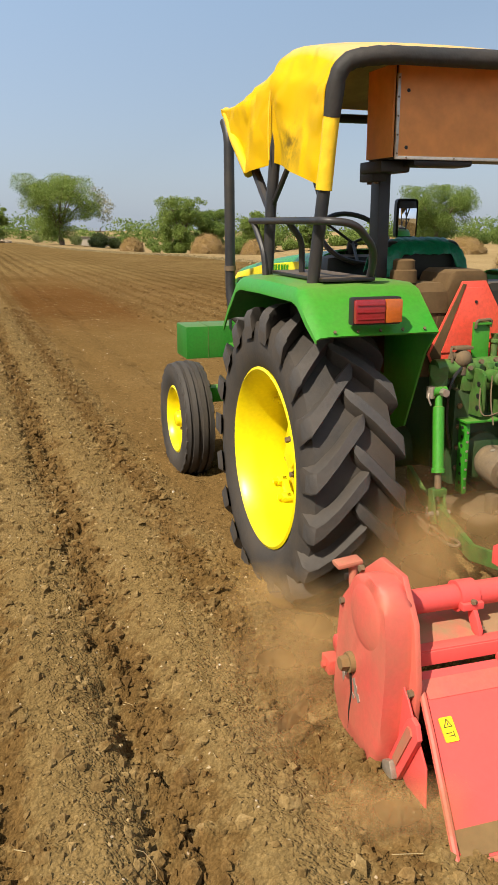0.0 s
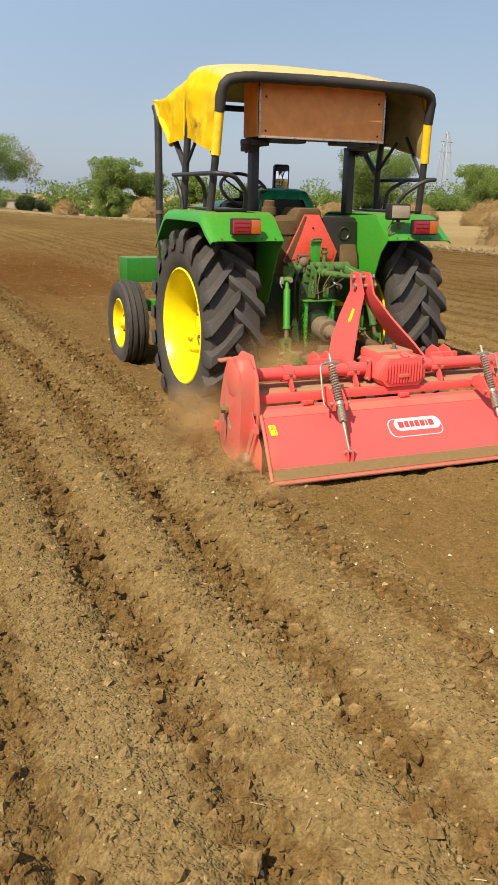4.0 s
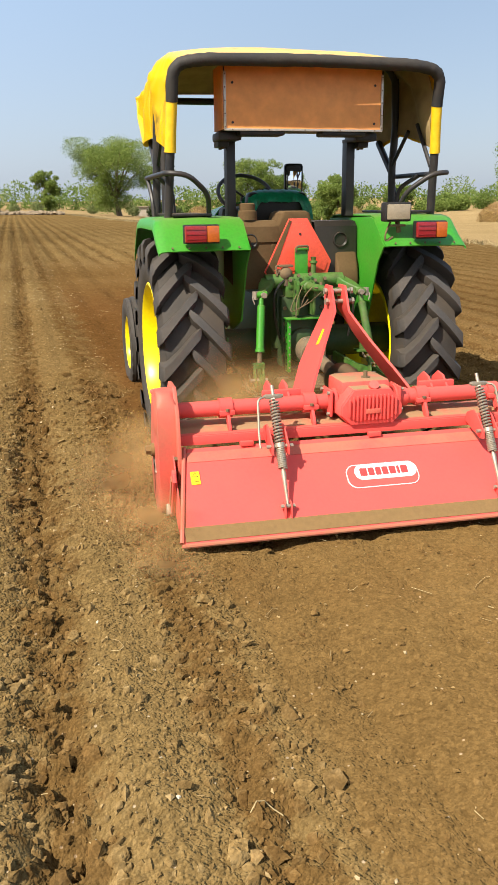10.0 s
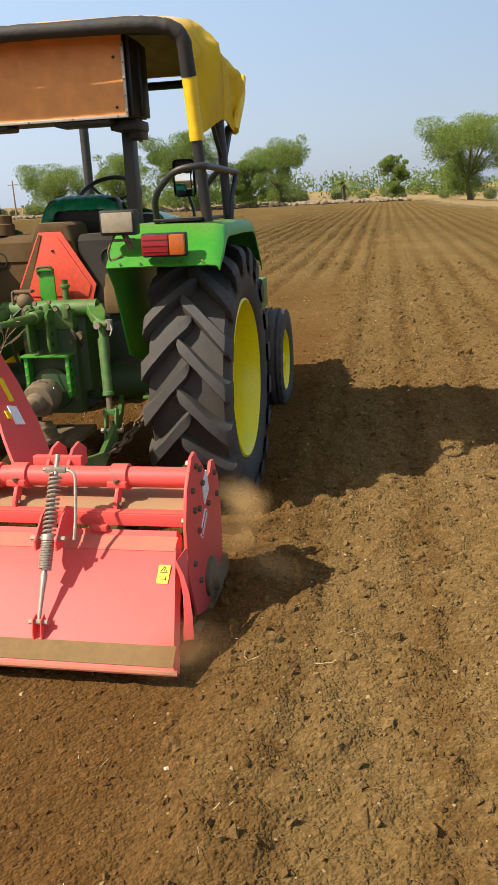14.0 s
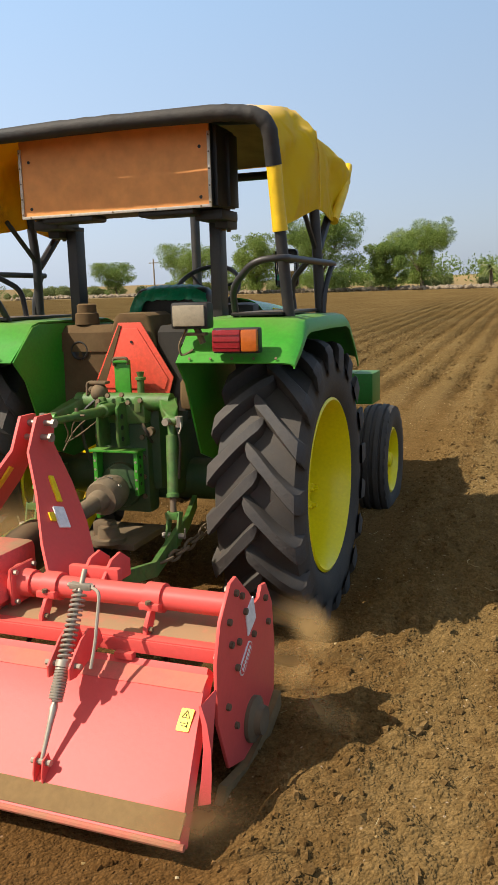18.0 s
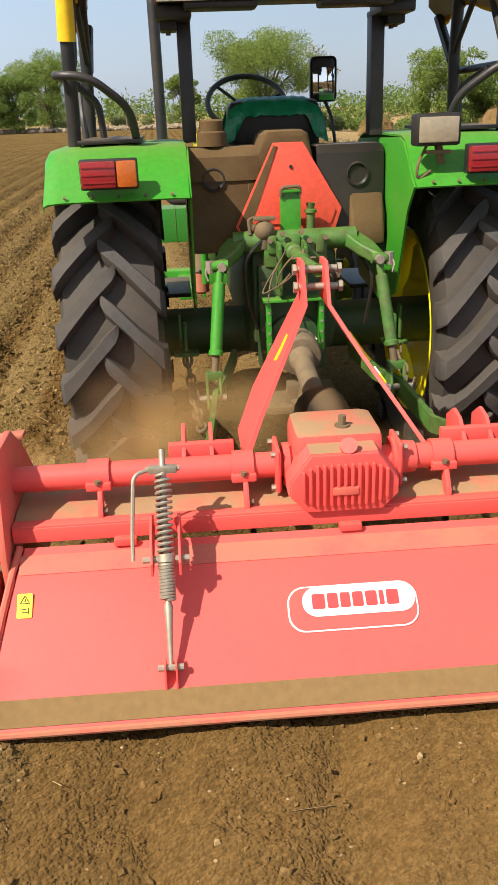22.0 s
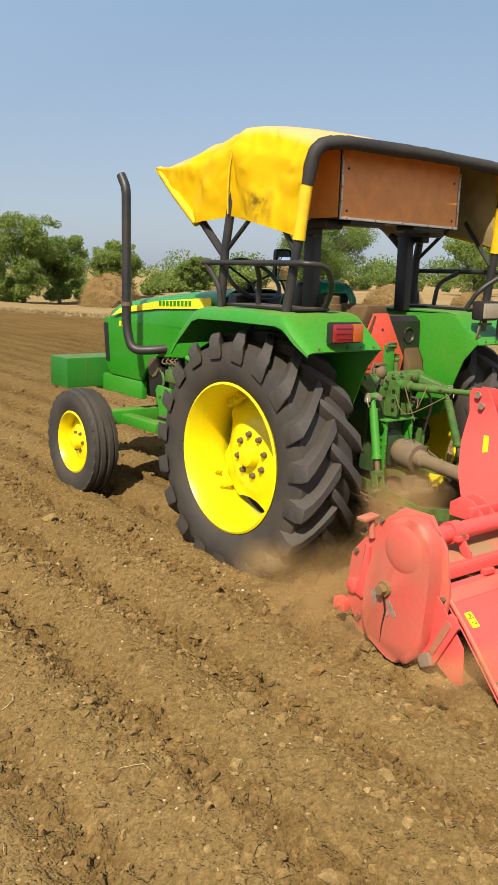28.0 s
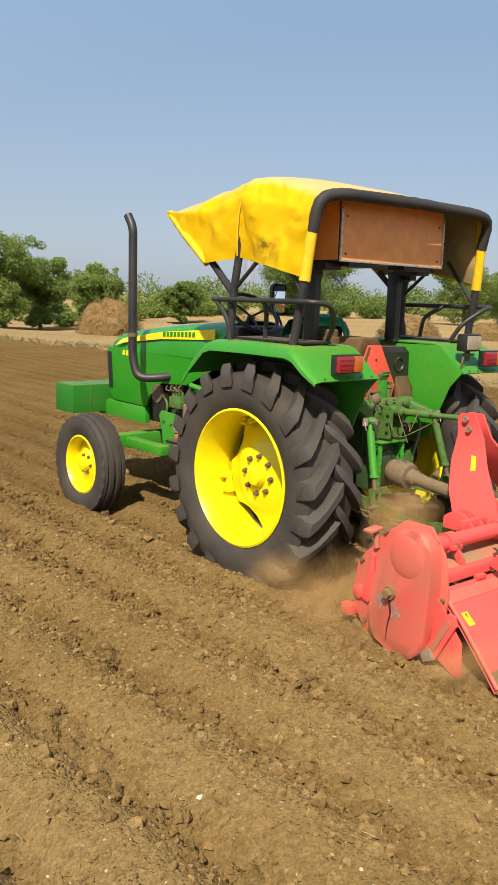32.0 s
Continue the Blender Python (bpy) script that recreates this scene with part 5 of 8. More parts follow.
def fender(s):
    bm = bmesh.new()
    rows = []
    for k, (y, z) in enumerate(FENDER_LINE):
        lip = (1.0, 0.75, 0.35)[max(0, k - len(FENDER_LINE) + 3)]
        rows.append([(s * x, y + dy, z + dz * lip) for x, dy, dz in ((0.392, 0, 0), (0.43, 0, 0.004), (0.62, 0, 0.006), (0.83, 0, 0.002), (0.868, 0, -0.008), (0.884, 0, -0.03), (0.886, 0, -0.062))])
    sheet(bm, rows, 0.007 * -s)
    ob = part("fender", bm, GREEN, tractor, "glossy green rear mudguard with dust on top")
    bm = bmesh.new()
    side_slab(bm, [(0.30, 1.22), (0.22, 1.29), (-0.46, 1.308), (-0.52, 1.295), (-0.685, 1.15), (-0.60, 1.06), (-0.47, 0.74), (-0.25, 0.66), (0.18, 0.70), (0.30, 0.9)], s * 0.388, 0.008, 0.002)
    part("side_panel", bm, GREEN, ob)
    for k in range(5):
        bm = bmesh.new()
        bolt(bm, (s * (0.45 + 0.09 * k), -0.690, 1.165), (0, -0.7, 0.5), 0.006, 0.005)
        part("rivet", bm, IRON, ob)
    bm = bmesh.new()
    box(bm, (s * 0.66, -0.20, 1.332), (0.22, 0.56, 0.014), 0.004)
    part("ledge", bm, TANK, ob, "dusty brown board on the mudguard")
    lamp = bmesh.new()
    box(lamp, (s * 0.655, -0.690, 1.237), (0.192, 0.040, 0.098), 0.008)
    light = part("tail_light", lamp, INK, tractor, "black-framed tail light with red and amber lenses")
    bm = bmesh.new()
    box(bm, (s * 0.655 - 0.034, -0.714, 1.237), (0.116, 0.03, 0.084), 0.008)
    for k in range(3):
        box(bm, (s * 0.655 - 0.034, -0.730, 1.213 + 0.024 * k), (0.105, 0.004, 0.004))
    part("red_lens", bm, LENS_RED, light, "red plastic lens")
    bm = bmesh.new()
    box(bm, (s * 0.655 + 0.059, -0.714, 1.237), (0.066, 0.03, 0.084), 0.008)
    part("amber_lens", bm, LENS_AMBER, light, "amber plastic lens")
    bm = bmesh.new()
    tube(bm, arc_path([(s * 0.806, 0.245, 1.545), (s * 0.815, -0.58, 1.548), (s * 0.70, -0.60, 1.540), (s * 0.575, -0.52, 1.44), (s * 0.56, -0.44, 1.31)], 0.06), 0.0145, 10)
    rail = part("handrail", bm, BLACK, tractor, "black bent steel handrail")
    bm = bmesh.new()
    tube(bm, arc_path([(s * 0.70, -0.10, 1.31), (s * 0.71, -0.12, 1.47), (s * 0.80, -0.20, 1.540)], 0.05), 0.0135, 8)
    part("brace", bm, BLACK, rail)
    bm = bmesh.new()
    tube(bm, arc_path([(s * 0.79, 0.10, 1.31), (s * 0.795, 0.11, 1.42), (s * 0.806, 0.215, 1.540)], 0.05), 0.0135, 8)
    part("brace", bm, BLACK, rail)


for side in (-1, 1):
    fender(side)


def canopy_frame():
    for s in (-1, 1):
        bm = bmesh.new()
        tube(bm, [(s * 0.785, -0.42, 1.31), (s * 0.768, -0.475, 1.68)], 0.024, 12)
        post = part("rear_post", bm, BLACK, tractor)
        bm = bmesh.new()
        tube(bm, [(s * 0.770, -0.472, 1.655), (s * 0.763, -0.485, 1.78), (s * 0.757, -0.497, 1.915)], [0.031, 0.029, 0.031], 14)
        part("yellow_sleeve", bm, YELLOW_WRAP, post, "yellow vinyl wrapped round the post")
        bm = bmesh.new()
        tube(bm, [(s * 0.772, 0.122, 1.31), (s * 0.762, 0.112, 1.60), (s * 0.758, 0.070, 1.84), (s * 0.735, 0.045, 2.12)], 0.024, 10)
        post = part("middle_post", bm, BLACK, tractor)
        for a, b, r in (((0.125, 1.585), (0.335, 1.765), 0.021), ((0.115, 1.60), (-0.130, 1.80), 0.012), ((-0.452, 1.585), (-0.250, 1.83), 0.012)):
            bm = bmesh.new()
            tube(bm, [(s * 0.757, *a), (s * 0.757, *b)], r, 8)
            part("strut", bm, BLACK, post)
        bm = bmesh.new()
        box(bm, (s * 0.368, -0.137, 1.525), (0.052, 0.080, 0.43), 0.006)
        bar = part("roll_bar", bm, BLACK, tractor, "square black roll bar post")
        bm = bmesh.new()
        box(bm, (s * 0.390, -0.150, 1.742), (0.100, 0.105, 0.020), 0.004)
        box(bm, (s * 0.425, -0.175, 1.738), (0.062, 0.125, 0.078), 0.008)
        box(bm, (s * 0.405, -0.235, 1.752), (0.130, 0.19, 0.045), 0.010)
        part("bracket", bm, BLACK, bar)
        for dy in (-0.03, 0.03):
            bm = bmesh.new()
            bolt(bm, (s * 0.425, -0.175 + dy, 1.700), (0, 0, -1), 0.010, 0.010)
            part("bolt", bm, IRON, bar)
    bm = bmesh.new()
    hoop = arc_path([(-0.757, -0.497, 1.905), (-0.752, -0.540, 2.080), (-0.60, -0.562, 2.105), (0, -0.568, 2.113), (0.60, -0.562, 2.105), (0.752, -0.540, 2.080), (0.757, -0.497, 1.905)], 0.15, 7)
    tube(bm, hoop, [0.032 + 0.0016 * math.sin(k * 2.3) for k in range(len(hoop))], 14)
    part("rear_hoop", bm, BLACK_WRAP, tractor, "black foam-wrapped rear hoop of the canopy")
    bm = bmesh.new()
    tube(bm, arc_path([(-0.72, 0.715, 1.97), (-0.72, 0.72, 2.045), (0.72, 0.72, 2.045), (0.72, 0.715, 1.97)], 0.06), 0.022, 10)
    part("front_hoop", bm, BLACK, tractor)
    bm = bmesh.new()
    tube(bm, arc_path([(-0.735, 0.045, 2.10), (-0.69, 0.045, 2.185), (0, 0.045, 2.225), (0.69, 0.045, 2.185), (0.735, 0.045, 2.10)], 0.10), 0.022, 10)
    part("middle_hoop", bm, BLACK, tractor)


canopy_frame()


def canopy():
    """Canvas over the two hoops: a ridge over the middle, skirts that hang at the sides."""
    rng = random.Random(5)
    ys = [-0.545, -0.47, -0.42, -0.36, -0.30, -0.24, -0.18, -0.12, -0.06, 0.0, 0.05, 0.10, 0.15, 0.20, 0.26, 0.32, 0.38, 0.44, 0.50, 0.57, 0.64, 0.71, 0.745]
    rows = []
    for y in ys:
        crest = np.interp(y, [-0.545, -0.40, -0.02, 0.10, 0.745], [2.150, 2.172, 2.262, 2.262, 2.095])
        edge = np.interp(y, [-0.545, -0.40, -0.06, 0.03, 0.10, 0.745], [2.105, 2.125, 2.212, 2.218, 2.205, 2.075])
        low = np.interp(y, [-0.545, -0.48, 0.045, 0.33, 0.725, 0.745], [1.70, 1.672, 1.785, 1.742, 2.02, 2.04])
        half = []
        for k in range(9):
            u = k / 8
            half.append((0.69 * (1 - u), crest + (edge - crest) * (1 - u) ** 3))
        side = []
        for k in range(17):
            u = k / 16
            bulge = 0.69 + 0.095 * min(1.0, u * 3.6) ** 0.6
            side.append((bulge, edge + (low - edge) * u - (0.012 if 0 < u < 0.2 else 0)))
        row = [(-x, z) for x, z in side[::-1]] + [(-x, z) for x, z in half] + [(x, z) for x, z in half[::-1][1:]] + side[:]
        pts = []
        for j, (x, z) in enumerate(row):
            fold = 0.013 * noise.noise(Vector((x * 3.1, y * 7.0, z * 4.0))) + 0.010 * math.sin(9 * y + 7 * z + 1.3 * x)
            hang = 1.0 if abs(x) > 0.7 else 0.35
            spoke = math.atan2(y - 0.13, 2.33 - z)
            away = math.hypot(y - 0.13, 2.33 - z)
            fold += (0.034 if abs(x) > 0.66 else 0.0) * min(1.0, away * 3) * math.sin(spoke * 9 + 2.0 * noise.noise(Vector((spoke * 2, 0, 7.0)))) * (0.5 + noise.noise(Vector((spoke * 3, x, 1.0))))
            pts.append((x + fold * hang * (1 if x > 0 else -1), (y if y > -0.5 or z > 2.06 else -0.495) + (0.02 * noise.noise(Vector((x * 2, z * 9, 3.0))) if -0.55 < y < 0.7 else 0), z + 0.5 * fold * (1 - hang * 0.5)))
        rows.append(pts)
    bm = bmesh.new()
    sheet(bm, rows, 0.004)
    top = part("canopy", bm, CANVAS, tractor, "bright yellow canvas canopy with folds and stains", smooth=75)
    # fabric lining under the top and down the inside of the far skirt
    bm = bmesh.new()
    sheet(bm, [[(p[0] - 0.014 * max(0.0, min(1.0, (p[0] - 0.55) / 0.15)), p[1], p[2] - 0.014) for p in pts if p[0] > -0.63][:-1] for pts in rows[1:-1]], 0.002)
    part("lining", bm, LINING, top, "grey-beige fabric lining under the canvas", smooth=75)
    for s in (-1, 1):
        bm = bmesh.new()
        tube(bm, [(s * 0.765, 0.748, 2.058), (s * 0.786, 0.555, 1.915), (s * 0.786, 0.338, 1.752)], 0.023, 10)
        part("front_hem", bm, YELLOW_WRAP, top)
        bm = bmesh.new()
        tube(bm, [(s * 0.793, 0.055, 1.790), (s * 0.797, 0.055, 1.90), (s * 0.794, 0.05, 2.02), (s * 0.782, 0.04, 2.12)], 0.004, 6)
        part("seam", bm, YELLOW_WRAP, top)


canopy()


def rear_box():
    bm = bmesh.new()
    box(bm, (0.0, -0.300, 1.945), (0.915, 0.215, 0.338), 0.006)
    case = part("rear_box", bm, BLACK, tractor, "black box with a brown varnished plywood back")
    bm = bmesh.new()
    box(bm, (0.0, -0.413, 1.945), (0.905, 0.012, 0.330), 0.002)
    part("back_board", bm, WOOD, case, "orange-brown varnished plywood board")
    bm = bmesh.new()
    box(bm, (-0.463, -0.300, 1.945), (0.008, 0.214, 0.328), 0.001)
    part("end_board", bm, WOOD, case)
    bm = bmesh.new()
    box(bm, (0.468, -0.290, 1.940), (0.018, 0.20, 0.320), 0.003)
    box(bm, (0.482, -0.235, 1.935), (0.020, 0.10, 0.300), 0.004)
    part("end_cover", bm, BLACK, case)
    for p, s in (((-0.455, -0.422, 1.925), (0.013, 0.008, 0.295)), ((0.455, -0.422, 1.925), (0.013, 0.008, 0.295)), ((0.0, -0.422, 1.778), (0.92, 0.008, 0.012))):
        bm = bmesh.new()
        box(bm, p, s, 0.001)
        trim = part("edge_trim", bm, ALU, case)
        for k in range(5):
            bm = bmesh.new()
            at = Vector(p) + Vector((s[0] * (k / 4 - 0.5) * 0.9 if s[0] > 0.5 else 0, -0.004, s[2] * (k / 4 - 0.5) * 0.9 if s[0] < 0.5 else 0))
            bolt(bm, at, (0, -1, 0), 0.004, 0.002)
            part("screw", bm, IRON, trim)
    for x in (-0.412, 0.412):
        for z in (1.815, 2.016):
            bm = bmesh.new()
            bolt(bm, (x, -0.418, z), (0, -1, 0), 0.0075, 0.003)
            part("screw", bm, INK, case)
    for x in (-0.24, 0.24):
        bm = bmesh.new()
        box(bm, (x, -0.345, 1.764), (0.26, 0.13, 0.028), 0.012)
        part("vent_pod", bm, BLACK, case)


rear_box()


def hood():
    bm = bmesh.new()
    rows = []
    for y, top, half in ((0.77, 1.40, 0.30), (1.10, 1.375, 0.300), (1.50, 1.338, 0.296), (1.90, 1.290, 0.288), (2.14, 1.252, 0.278), (2.235, 1.215, 0.262), (2.275, 1.150, 0.240)):
        low = 1.12
        row = []
        for k in range(17):
            a = math.pi * k / 16
            x, z = -math.cos(a), math.sin(a)
            row.append((half * math.copysign(abs(x) ** 0.55, x), y, min(low, top - 0.12) + (top - min(low, top - 0.12)) * z ** 0.62))
        rows.append(row)
    sheet(bm, rows, 0.008)
    body = part("hood", bm, GREEN_HOOD, tractor, "glossy green engine hood", smooth=60)
    for s in (-1, 1):
        bm = bmesh.new()
        side_slab(bm, [(0.77, 1.13), (0.77, 1.10), (1.19, 0.915), (1.50, 0.905), (1.62, 0.84), (1.70, 0.70), (2.16, 0.705), (2.225, 0.76), (2.262, 1.13)], s * 0.285, 0.02, 0.006)
        part("side_cover", bm, GREEN_HOOD, body)
        bm = bmesh.new()
        side_slab(bm, [(0.86, 1.335), (0.86, 1.262), (1.50, 1.232), (2.0, 1.176), (2.15, 1.142), (2.02, 1.208), (1.5, 1.285)], s * 0.297, 0.010, 0.002)
        part("yellow_stripe", bm, YELLOW_STRIPE, body, "yellow side stripe")
        for k in range(9):
            bm = bmesh.new()
            side_slab(bm, [(1.08 + 0.045 * k, 1.305 - 0.002 * k), (1.08 + 0.045 * k, 1.272 - 0.002 * k), (1.108 + 0.045 * k, 1.270 - 0.002 * k), (1.108 + 0.045 * k, 1.303 - 0.002 * k)], s * 0.304, 0.004)
            part("print_bar", bm, GREEN_HOOD, body, "green printed bar")
        for k in range(3):
            bm = bmesh.new()
            side_slab(bm, [(1.90 + 0.05 * k, 1.115), (1.905 + 0.05 * k, 1.075), (1.935 + 0.05 * k, 1.075), (1.93 + 0.05 * k, 1.115)], s * 0.297, 0.004)
            part("number_bar", bm, YELLOW_STRIPE, body, "yellow printed bar")
        bm = bmesh.new()
        side_slab(bm, [(2.175, 0.80), (2.228, 0.80), (2.262, 1.09), (2.205, 1.09)], s * 0.297, 0.008, 0.002)
        part("side_vent", bm, INK, body)
    bm = bmesh.new()
    box(bm, (0, 2.262, 0.95), (0.46, 0.03, 0.42), 0.01)
    for k in range(8):
        box(bm, (0, 2.282, 0.79 + 0.046 * k), (0.42, 0.012, 0.012))
    part("grille", bm, INK, body, "black slatted front grille")
    bm = bmesh.new()
    box(bm, (0, 0.74, 1.22), (0.50, 0.14, 0.30), 0.05)
    part("dashboard", bm, TANK, tractor)


hood()


def chassis():
    bm = bmesh.new()
    box(bm, (0, 0.35, 0.66), (0.36, 1.35, 0.36), 0.05)
    box(bm, (0, -0.24, 0.74), (0.34, 0.34, 0.40), 0.05)
    part("transmission", bm, GREEN_DARK, tractor)
    bm = bmesh.new()
    tube(bm, [(-0.66, -0.087, 0.54), (0.66, -0.087, 0.54)], [0.10, 0.10], 20)
    part("rear_axle", bm, GREEN_DARK, tractor)
    bm = bmesh.new()
    box(bm, (0, 1.42, 0.78), (0.42, 0.78, 0.42), 0.04)
    for k in range(4):
        box(bm, (-0.225, 1.17 + 0.17 * k, 0.86), (0.03, 0.10, 0.12), 0.015)
        tube(bm, arc_path([(-0.22, 1.15 + 0.17 * k, 0.98), (-0.27, 1.17 + 0.17 * k, 0.93), (-0.24, 1.2 + 0.17 * k, 0.78)], 0.04), 0.011, 6)
    engine = part("engine", bm, GREEN_DARK, tractor, "greasy dark green engine block")
    bm = bmesh.new()
    lathe(bm, [(0.60, 0.055), (0.78, 0.055), (0.80, 0.03)], 16, "z", (-0.30, 1.12, 0))
    part("oil_filter", bm, GREY_CASE, engine)
    bm = bmesh.new()
    tube(bm, arc_path([(-0.30, 0.95, 0.55), (-0.30, 0.93, 0.90), (-0.30, 1.12, 0.925)], 0.07), 0.020, 10)
    part("intake_pipe", bm, GREEN, engine)
    bm = bmesh.new()
    side_slab(bm, [(1.30, 0.40), (1.44, 0.40), (1.45, 0.55), (1.50, 0.66), (1.47, 0.70), (1.30, 0.69)], -0.300, 0.022, 0.005)
    bracket = part("mounting_plate", bm, GREEN, engine, "green plate with bolts beside the engine")
    for y, z in ((1.335, 0.44), (1.40, 0.44), (1.335, 0.62), (1.43, 0.63)):
        bm = bmesh.new()
        bolt(bm, (-0.311, y, z), (-1, 0, 0), 0.012, 0.012)
        part("bolt", bm, IRON, bracket)
    bm = bmesh.new()
    lathe(bm, [(0.44, 0.020), (0.455, 0.044), (0.56, 0.046), (0.575, 0.03)], 16, "z", (-0.315, 1.215, 0))
    bowl = part("fuel_filter", bm, RED_WORN, engine, "dusty reddish fuel filter bowl")
    bm = bmesh.new()
    lathe(bm, [(0.572, 0.052), (0.60, 0.055), (0.615, 0.03), (0.635, 0.014)], 14, "z", (-0.315, 1.215, 0))
    part("filter_head", bm, ALU, bowl)
    bm = bmesh.new()
    box(bm, (-0.285, 1.27, 0.785), (0.10, 0.15, 0.09), 0.018)
    for k in range(4):
        tube(bm, [(-0.300, 1.215 + 0.037 * k, 0.82), (-0.300, 1.215 + 0.037 * k, 0.862)], 0.011, 8)
    pump = part("injection_pump", bm, GREEN_WORN, engine, "worn green injection pump with dusty unions")
    for k in range(4):
        bm = bmesh.new()
        tube(bm, arc_path([(-0.300, 1.215 + 0.037 * k, 0.86), (-0.335, 1.235 + 0.05 * k, 0.90 - 0.012 * k), (-0.25, 1.25 + 0.07 * k, 0.915)], 0.03), 0.005, 6)
        part("fuel_pipe", bm, IRON, pump)
    bm = bmesh.new()
    side_slab(bm, [(1.46, 0.60), (1.60, 0.60), (1.63, 0.72), (1.60, 0.86), (1.50, 0.89), (1.45, 0.80)], -0.262, 0.05, 0.01)
    part("timing_cover", bm, TANK, engine, "black cover at the end of the engine")
    for x, pts, r, mat in ((-0.27, [(1.30, 0.70), (1.30, 0.86), (1.42, 0.90)], 0.012, IRON), (-0.28, [(1.48, 0.62), (1.42, 0.74), (1.52, 0.86)], 0.010, GREEN_WORN), (-0.26, [(1.62, 0.84), (1.60, 0.70), (1.48, 0.60)], 0.016, BLACK), (-0.29, [(1.05, 0.66), (1.10, 0.78), (1.22, 0.80)], 0.009, STEEL)):
        bm = bmesh.new()
        tube(bm, arc_path([(x, y, z) for y, z in pts], 0.05), r, 8)
        part("engine_pipe", bm, mat, engine)
    bm = bmesh.new()
    lathe(bm, [(-0.30, 0.07), (-0.27, 0.075), (-0.22, 0.07)], 18, "x", (0, 1.55, 0.82))
    part("pulley", bm, IRON, engine)
    bm = bmesh.new()
    box(bm, (-0.25, 1.40, 0.60), (0.07, 0.26, 0.10), 0.012)
    box(bm, (-0.26, 1.12, 0.72), (0.06, 0.12, 0.14), 0.015)
    part("side_casting", bm, GREEN_WORN, engine)
    for s in (-1, 1):
        bm = bmesh.new()
        box(bm, (s * 0.27, 2.06, 0.63), (0.045, 0.70, 0.13), 0.008)
        part("frame_rail", bm, GREEN, tractor)
        bm = bmesh.new()
        box(bm, (s * 0.55, 0.62, 0.60), (0.32, 0.44, 0.022), 0.006)
        part("footboard", bm, TANK, tractor)
        bm = bmesh.new()
        tube(bm, [(s * 0.60, 1.79, 0.285), (s * 0.70, 1.79, 0.285)], 0.045, 12)
        tube(bm, [(s * 0.60, 1.79, 0.24), (s * 0.60, 1.79, 0.50)], 0.035, 12)
        part("steering_knuckle", bm, GREEN_WORN, tractor)
    bm = bmesh.new()
    box(bm, (0, 1.79, 0.44), (1.20, 0.11, 0.10), 0.012)
    part("front_axle", bm, GREEN, tractor)
    bm = bmesh.new()
    box(bm, (-0.40, 1.52, 0.43), (0.10, 0.50, 0.07), 0.01)
    part("axle_arm", bm, GREEN, tractor)
    bm = bmesh.new()
    box(bm, (-0.01, 2.43, 0.705), (1.18, 0.29, 0.228), 0.008)
    front = part("front_box", bm, GREEN_BOX, tractor, "plain green steel box on the front of the tractor")
    for x in (-0.44, 0.44):
        bm = bmesh.new()
        box(bm, (x, 2.43, 0.705), (0.006, 0.296, 0.234), 0.001)
        part("weld_seam", bm, GREEN_WORN, front)
    bm = bmesh.new()
    tube(bm, arc_path([(-0.24, 1.38, 0.97), (-0.38, 1.44, 0.95), (-0.475, 1.55, 0.945), (-0.485, 1.60, 1.10), (-0.49, 1.60, 2.03), (-0.495, 1.66, 2.115)], 0.09, 6), 0.0315, 16)
    pipe = part("exhaust", bm, BLACK, tractor, "tall black exhaust stack with a bent tip")
    bm = bmesh.new()
    tube(bm, [(-0.486, 1.60, 1.245), (-0.486, 1.60, 1.275)], 0.037, 16)
    part("clamp", bm, IRON, pipe)


chassis()


